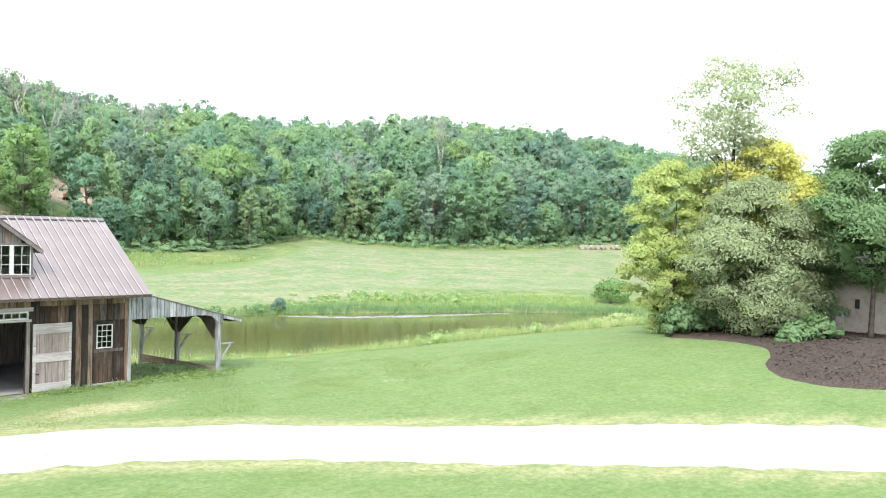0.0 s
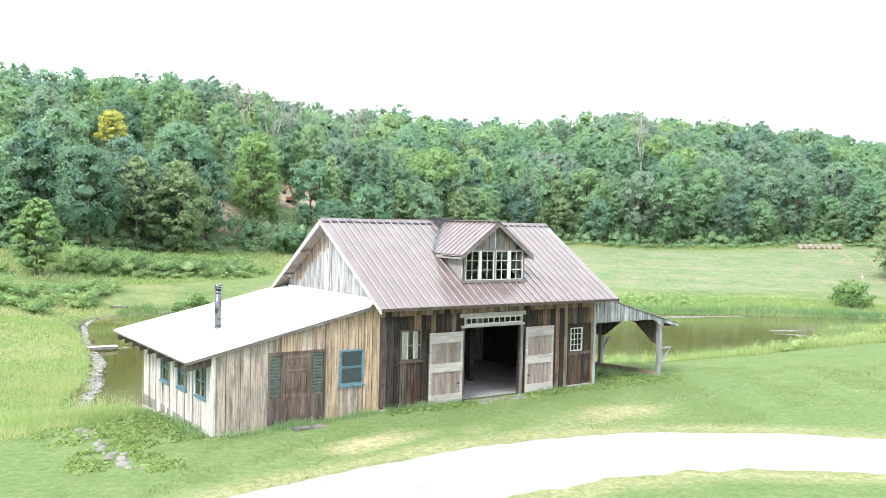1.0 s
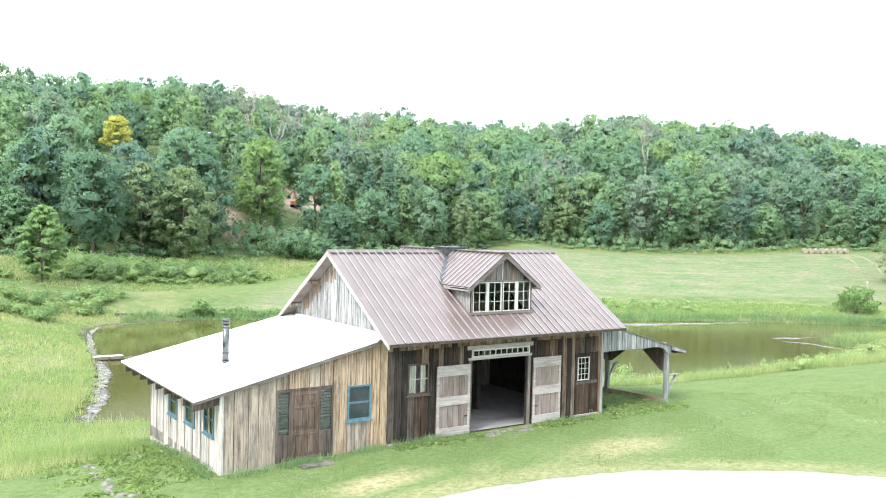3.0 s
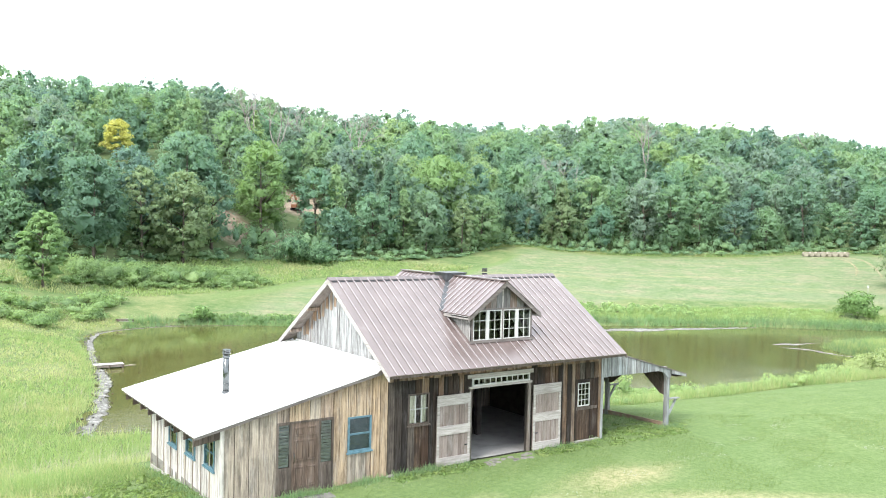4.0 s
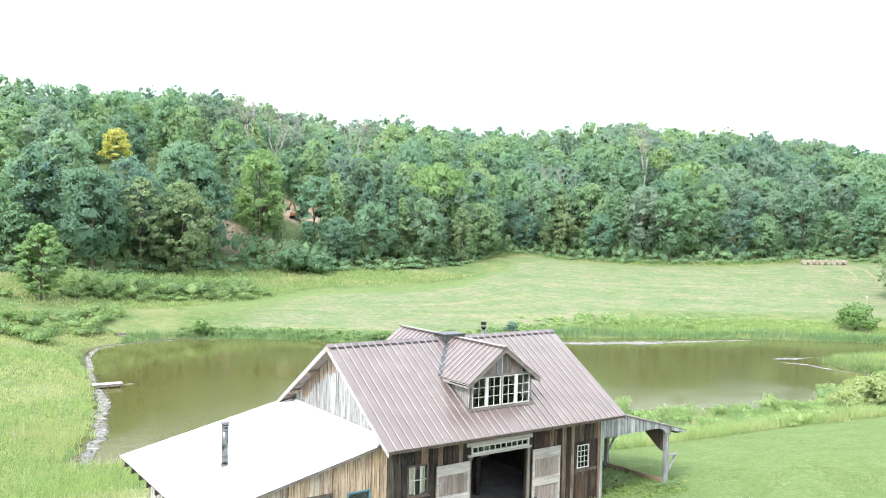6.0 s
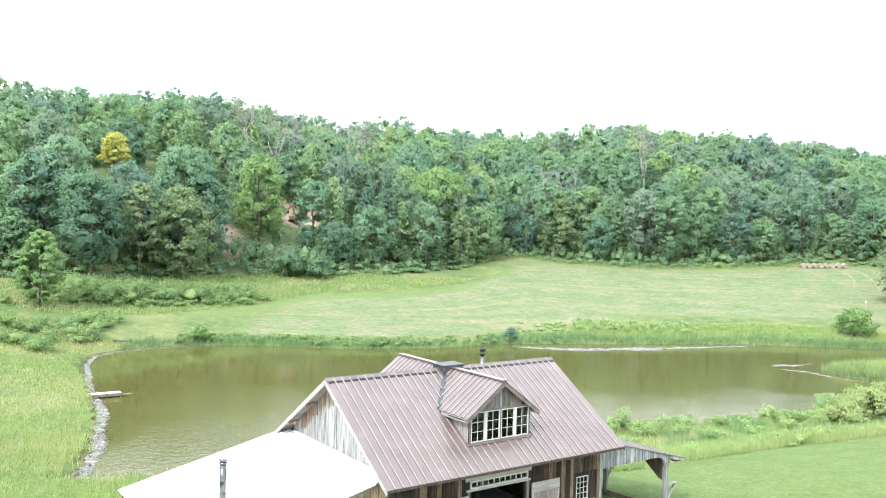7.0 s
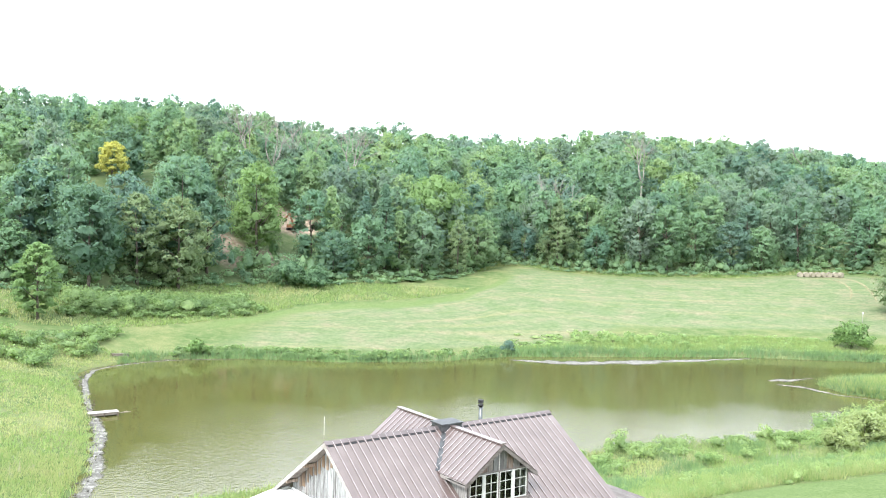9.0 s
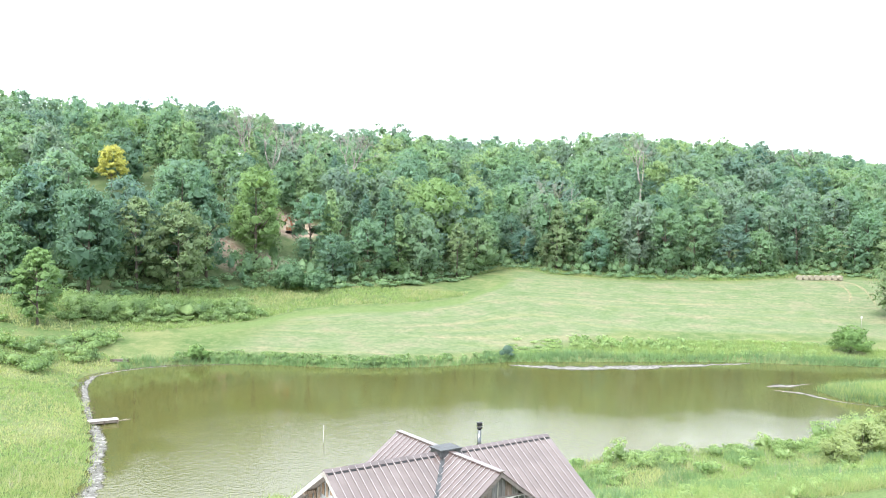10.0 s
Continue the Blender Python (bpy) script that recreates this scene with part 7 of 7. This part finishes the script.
def scum(name, label, line, wide, seed):
    """A film afloat on the water with a ragged edge."""
    p = smooth(line, 3)
    way = np.gradient(p, axis=0)
    way /= np.linalg.norm(way, axis=1)[:, None]
    side = np.stack([-way[:, 1], way[:, 0]], 1)
    k = np.linspace(0, 1, len(p))
    body = np.sin(np.pi * np.clip(k, 0.02, 0.98)) ** 0.5 * np.interp(k, np.linspace(0, 1, len(wide)), wide)
    rows = []
    for sgn, sd in ((-1, seed), (1, seed + 1)):
        rows.append(p + side * (sgn * body * (0.75 + 0.4 * field_noise(p[:, 0] * 2, p[:, 1] * 2, 2.5, sd)))[:, None])
    pts = np.stack([rows[0], rows[0] * 0.5 + rows[1] * 0.5, rows[1]], 1)
    x, y = to_xy(pts[..., 0], pts[..., 1])
    verts = np.stack([x, y, np.full(x.shape, WATER + 0.006)], -1)
    i = (np.arange(len(p) - 1)[:, None] * 3 + np.arange(2)).ravel()
    film = np.tile(np.array((0.0, 1.0, 0.0)), len(p))
    tagged(part(name, mesh_of(name, verts, 4, np.stack([i, i + 1, i + 4, i + 3], 1), {"film": film}), MAT_SCUM), label, "pond scum", kind="stuff")


scum("pond_scum", "pale scum drifted against the far reeds", [(12, 148.5), (22, 146.5), (32, 148.5), (45, 152.5), (58, 157)], (1.0, 3.0, 3.4, 2.0, 1.0), 141)
scum("pond_scum", "pale scum trailing off the spit", [(52.0, 130.3), (54.1, 129.4), (56.1, 127.6), (56.9, 124.9), (58.1, 123.0), (60.1, 121.2), (63.5, 119.2)], (1.2, 1.3, 1.0, 0.8, 0.5, 0.35, 0.25), 143)
scum("pond_scum", "patch of pale scum off the spit's tip", [(52.3, 133.2), (54.3, 134.6), (55.8, 133.7), (57.6, 135.4), (61.0, 137.0)], (2.2, 2.3, 1.6, 0.4, 0.3), 147)
scum("pond_scum", "pale scum lining the dam", [(-28.2, 64), (-29.0, 68), (-31.0, 75), (-33.2, 81), (-35.0, 86), (-37.0, 91), (-40.6, 98), (-44.0, 104.6), (-48.0, 113), (-51.9, 122.7), (-53.2, 128.5), (-51, 133.5), (-45.4, 139.3), (-34, 142.3)], (1.6, 1.5, 1.2, 0.7, 0.8, 0.6, 0.5), 145)

# plank dock at the dam
dock = thing("dock", "small weathered plank dock at the dam", "dock", (10.75, 81.2, WATER), -3)
for y in (-0.62, 0.56):
    part("side_beam", box(-1.65, 1.65, y, y + 0.06, 0.16, 0.46, bevel=0.01), MAT_BEAM, dock)
for x in (-1.62, -0.55, 0.5, 1.58):
    part("cross_beam", box(x, x + 0.06, -0.56, 0.56, 0.2, 0.46), MAT_BEAM, dock)
for k in range(11):
    part("deck_board", box(-1.69 + k * 0.307, -1.69 + k * 0.307 + 0.29, -0.66, 0.66, 0.46, 0.5), MAT_WHITEWOOD, dock)
for x in (-1.5, 0, 1.5):
    for y in (-0.7, 0.7):
        part("pile", tube([(x, y, -0.9), (x, y, 0.44)], [0.07, 0.07], 8), MAT_DARKBEAM, dock)
log = thing("floating_log", "pale waterlogged branch afloat by the dock", "log", (13.4, 82.0, WATER), 8)
part("stem", tube([(-0.7, 0, -0.02), (0, 0.05, 0.03), (0.75, -0.04, 0.01)], [0.05, 0.07, 0.03], 7), MAT_PALEBARK, log)
part("twig", tube([(0.1, 0.04, 0.03), (0.4, 0.3, 0.12)], [0.03, 0.012], 5), MAT_PALEBARK, log)
boat = thing("rowing_boat", "upturned small pale boat on the far bank", "boat", spot(-52.6, 137.6, -0.1), -20)
bm = bmesh.new()
rings = []
for x, w, h in ((-1.5, 0.1, 0.42), (-1.1, 0.42, 0.36), (-0.3, 0.6, 0.32), (0.6, 0.6, 0.32), (1.35, 0.5, 0.34)):
    rings.append([bm.verts.new(c) for c in ((x, -w, 0.0), (x, -w * 0.62, h), (x, w * 0.62, h), (x, w, 0.0))])
for a, b in zip(rings, rings[1:]):
    for k in range(3):
        bm.faces.new((a[k], a[k + 1], b[k + 1], b[k]))
bm.faces.new(rings[0])
bm.faces.new(rings[-1][::-1])
bmesh.ops.recalc_face_normals(bm, faces=bm.faces[:])
part("hull", bm, MAT_DARKBEAM, boat)
part("keel", box(-1.4, 1.35, -0.03, 0.03, 0.32, 0.4), MAT_RAIL, boat)
for y in (-0.6, 0.56):
    part("gunwale", box(-0.9, 1.3, y, y + 0.04, -0.02, 0.06), MAT_RAIL, boat)

pole = thing("marker_pole", "thin white pole standing in the pond", "pole", (29.1, 60.6, WATER))
part("shaft", tube([(0, 0, -1.2), (0, 0, 1.95)], [0.035, 0.03], 8), MAT_WHITE, pole)
part("cap", tube([(0, 0, 1.95), (0, 0, 2.0)], [0.04, 0.025], 8), MAT_WHITE, pole)
_x, _y, _z = spot(93.9, 187.7)
pole = thing("nest_box_pole", "pale post with a nest box in the hayfield", "pole", (_x, _y, _z))
part("shaft", tube([(0, 0, -0.2), (0, 0, 2.0)], [0.05, 0.05], 8), MAT_RAIL, pole)
part("nest_box", box(-0.15, 0.15, -0.15, 0.15, 2.0, 2.5, bevel=0.02), MAT_WHITE, pole)


def hay_bale(at, turn):
    b = thing("hay_bale", "large round pale hay bale in a row", "hay bale", at, turn, "row of round bales")
    bm = bmesh.new()
    bmesh.ops.create_cone(bm, cap_ends=True, segments=24, radius1=0.78, radius2=0.78, depth=1.35)
    bmesh.ops.bevel(bm, geom=[e for e in bm.edges if len(e.link_faces) == 2 and e.calc_face_angle(0) > 1], offset=0.12, segments=2, affect="EDGES")
    for v in bm.verts:
        v.co *= 1 + 0.05 * noise.noise(v.co * 2.3)
    bmesh.ops.rotate(bm, verts=bm.verts[:], matrix=Matrix.Rotation(radians(90), 3, "X"))
    bmesh.ops.translate(bm, verts=bm.verts[:], vec=(0, 0, 0.72))
    part("bale_roll", bm, MAT_HAY, b)
    bm = bmesh.new()
    for y in (-0.4, -0.13, 0.13, 0.4):
        add_tube(bm, [(0, y - 0.012, 0.72), (0, y + 0.012, 0.72)], [0.792, 0.792], 24)
    part("net_wrap", bm, MAT_RAIL, b)


for k in range(8):
    hay_bale(spot(105.0 + 1.66 * k, 247.5 - 0.1 * k, 0.05), -35 + 6 * ((k * 7) % 5))


def windrow(line, seed):
    """A raked swath of pale hay along (u, v)."""
    p = smooth(line, 5)
    way = np.gradient(p, axis=0)
    way /= np.linalg.norm(way, axis=1)[:, None]
    side = np.stack([-way[:, 1], way[:, 0]], 1)
    rng = np.random.default_rng(seed)
    across = np.array((-1, -0.45, 0.1, 0.5, 1))
    pts = p[:, None] + side[:, None] * (across[None, :, None] * (rng.uniform(0.3, 0.7, len(p)) * np.sin(np.pi * np.linspace(0.04, 0.98, len(p))) ** 0.4)[:, None, None])
    x, y = to_xy(pts[..., 0], pts[..., 1])
    z = land(pts[..., 0], pts[..., 1]) + 0.12 * field_noise(x, y, 7.0, 3) + np.array((-0.1, 0.08, 0.14, 0.08, -0.1)) * rng.uniform(-0.2, 1.3, x.shape)
    i = (np.arange(len(p) - 1)[:, None] * 5 + np.arange(4)).ravel()
    tagged(part("hay_windrow", mesh_of("hay_windrow", np.stack([x, y, z], -1), 4, np.stack([i, i + 1, i + 6, i + 5], 1)), MAT_SWATH), "pale raked swath of drying hay", "hay", kind="stuff")


windrow([(106, 245.5), (111, 244.5), (113, 241), (112.3, 233), (109, 224), (104.3, 215)], 171)
windrow([(111, 247), (116, 245.5), (117.8, 241), (117, 233), (113.5, 222), (109, 211)], 172)

# digger in the clearing on the hillside
_x, _y, _z = spot(-44.2, 246)
digger = thing("excavator", "orange digger in a clearing on the hillside", "excavator", (_x, _y, _z), 25)
for y in (-0.9, 0.9):
    part("track", prism([(-1.6, 0.1), (-1.3, -0.1), (1.3, -0.1), (1.6, 0.1), (1.6, 0.5), (1.3, 0.7), (-1.3, 0.7), (-1.6, 0.5)], "y", y - 0.25, y + 0.25), MAT_BLACK, digger)
part("engine_house", box(-1.6, 0.2, -1.0, 1.0, 0.75, 1.7, bevel=0.08), MAT_ORANGE, digger)
part("cab", box(0.25, 1.4, -0.95, 0.1, 0.75, 2.5, bevel=0.1), MAT_BLACK, digger)
part("boom", bar((0.9, 0.5, 1.2), (-0.2, 0.9, 5.0), 0.35, 0.5), MAT_ORANGE, digger)
part("stick", bar((-0.2, 0.9, 5.0), (-2.1, 1.2, 3.2), 0.28, 0.38), MAT_ORANGE, digger)
part("bucket", prism([(-2.5, 2.4), (-1.8, 2.4), (-1.7, 3.1), (-2.2, 3.3)], "y", 0.8, 1.6), MAT_BLACK, digger)


# ---- house and mulch bed
def make_mulch():
    outline = smooth([(33.5, -8.6), (30.2, -9.9), (30.3, -12.5), (29.8, -14.9), (28.4, -15.9), (25.6, -16.7), (23.9, -18.0), (23.4, -20.2), (25.0, -23.5), (30, -26), (39, -26), (41, -14), (38, -8.6), (33.5, -8.6)], 3)
    xs, ys = np.linspace(22, 43, 90), np.linspace(-27.5, -7, 90)
    x, y = np.meshgrid(xs, ys)
    best, inside = np.full(x.shape, 1e9), np.zeros(x.shape, bool)
    for (ax, ay), (bx, by) in zip(outline[:-1], outline[1:]):
        ex, ey = bx - ax, by - ay
        k = np.clip(((x - ax) * ex + (y - ay) * ey) / (ex * ex + ey * ey + 1e-9), 0, 1)
        best = np.minimum(best, np.hypot(x - ax - k * ex, y - ay - k * ey))
        inside ^= ((ay > y) != (by > y)) & (x < ex * (y - ay) / (ey if ey else 1e-9) + ax)
    d = np.where(inside, best, -best)
    mound = 0.75 * np.exp(-(((x - 30.0) / 4.2) ** 2 + ((y + 21.0) / 3.6) ** 2))
    base = land(*to_uv(x, y))
    z = base + np.where(d > 0, np.minimum(d * 0.3, 0.1) + mound * step(0, 2.5, d) + 0.03 * field_noise(x, y, 0.6, 15), np.maximum(d * 0.3, -0.3) - 0.02)
    r, c = x.shape
    i = (np.arange(r - 1)[:, None] * c + np.arange(c - 1)).ravel()
    me = mesh_of("mulch_bed", np.stack([x, y, z], -1), 4, np.stack([i, i + 1, i + c + 1, i + c], 1))
    me.polygons.foreach_set("use_smooth", np.ones(len(me.polygons), bool))
    tagged(part("mulch_bed", me, MAT_MULCH), "mounded bed of brown bark mulch", "mulch bed", kind="structure")
    rng = np.random.default_rng(150)
    pick = np.argwhere(d > 0.3)
    pick = pick[rng.integers(0, len(pick), 9000)]
    px, py, pz = (a[pick[:, 0], pick[:, 1]] for a in (x, y, z))
    n = len(px)
    a = rng.uniform(0, 6.28, n)
    s = np.stack([np.cos(a), np.sin(a), rng.normal(0, 0.3, n)], 1) * rng.uniform(0.04, 0.1, n)[:, None]
    t = np.stack([-np.sin(a), np.cos(a), rng.normal(0, 0.3, n)], 1) * 0.025
    p = np.stack([px + rng.uniform(-0.15, 0.15, n), py + rng.uniform(-0.15, 0.15, n), pz + 0.03], 1)
    tagged(part("bark_chips", mesh_of("bark_chips", np.stack([p - s, p - t, p + s, p + t], 1)), MAT_MULCH), "loose bark chips on the bed", "bark chips", kind="stuff")


make_mulch()

house = thing("house", "beige sided house behind garden trees", "house", (38.3, -14.6, 1.35))
hw = part("wall", prism([(0, -9), (8, -9), (8, 0), (0, 0)], "z", -0.8, 2.78), MAT_HOUSE, house)
for k in range(17):
    part("siding_board", prism([(-0.022, 0.05 + k * 0.155), (-0.006, 0.2 + k * 0.155), (0.0, 0.2 + k * 0.155), (0.0, 0.05 + k * 0.155)], "y", -9.0, 0.0), MAT_HOUSE, hw)
part("roof", prism([(-0.5, 2.75), (8.5, 2.75), (4, 4.2)], "y", -9.4, 0.4), MAT_SHINGLE, house)
part("wall_lamp", box(-0.14, -0.03, -1.5, -1.3, 1.3, 1.75, bevel=0.02), MAT_BLACK, house, "black wall lantern")
part("meter_box", box(-0.12, -0.03, -0.8, -0.45, 0.5, 1.1, bevel=0.02), MAT_WHITE, house)

# added dark slab: stands in for the dim shadow under the entry weeds
mat = thing("door_mat", "grey slab standing in for the shade before the entry door", "door mat", (-2.7, -0.62, height(-2.7, -0.62) + 0.01), -4)
part("shade_slab_body", box(-0.5, 0.5, -0.22, 0.22, -0.03, 0.03, bevel=0.012), MAT_RUBBLE, mat)


def clover():
    """White clover heads in drifts over the lawn."""
    rng = np.random.default_rng(160)
    x, y = rng.uniform(-6, 18, 26000), rng.uniform(-7, 0.6, 26000)
    keep = (field_noise(x, y, 1.4, 20) + 0.4 * field_noise(x, y, 0.5, 21) > 0.7) & (rng.random(26000) < 0.25 + 0.35 * (x > 6)) & (road_side(x, y) > 2.6) & ~((x > -5.6) & (x < 9.5) & (y > -0.25))
    x, y = x[keep], y[keep]
    z = land(*to_uv(x, y)) + rng.uniform(0.05, 0.1, len(x))
    n = len(x)
    a = rng.uniform(0, 6.28, n)
    r = rng.uniform(0.007, 0.015, n)
    p = np.stack([x, y, z], 1)
    s = np.stack([np.cos(a) * r, np.sin(a) * r, np.zeros(n)], 1)
    t = np.stack([np.zeros(n), np.zeros(n), r], 1)
    w = np.stack([-np.sin(a) * r, np.cos(a) * r, np.zeros(n)], 1)
    heads = np.concatenate([np.stack([p - s, p - t, p + s, p + t], 1), np.stack([p - w, p - t, p + w, p + t], 1)])
    tagged(part("clover", mesh_of("clover", heads), MAT_CLOVER), "drifts of small white clover heads", "clover", kind="stuff")


clover()
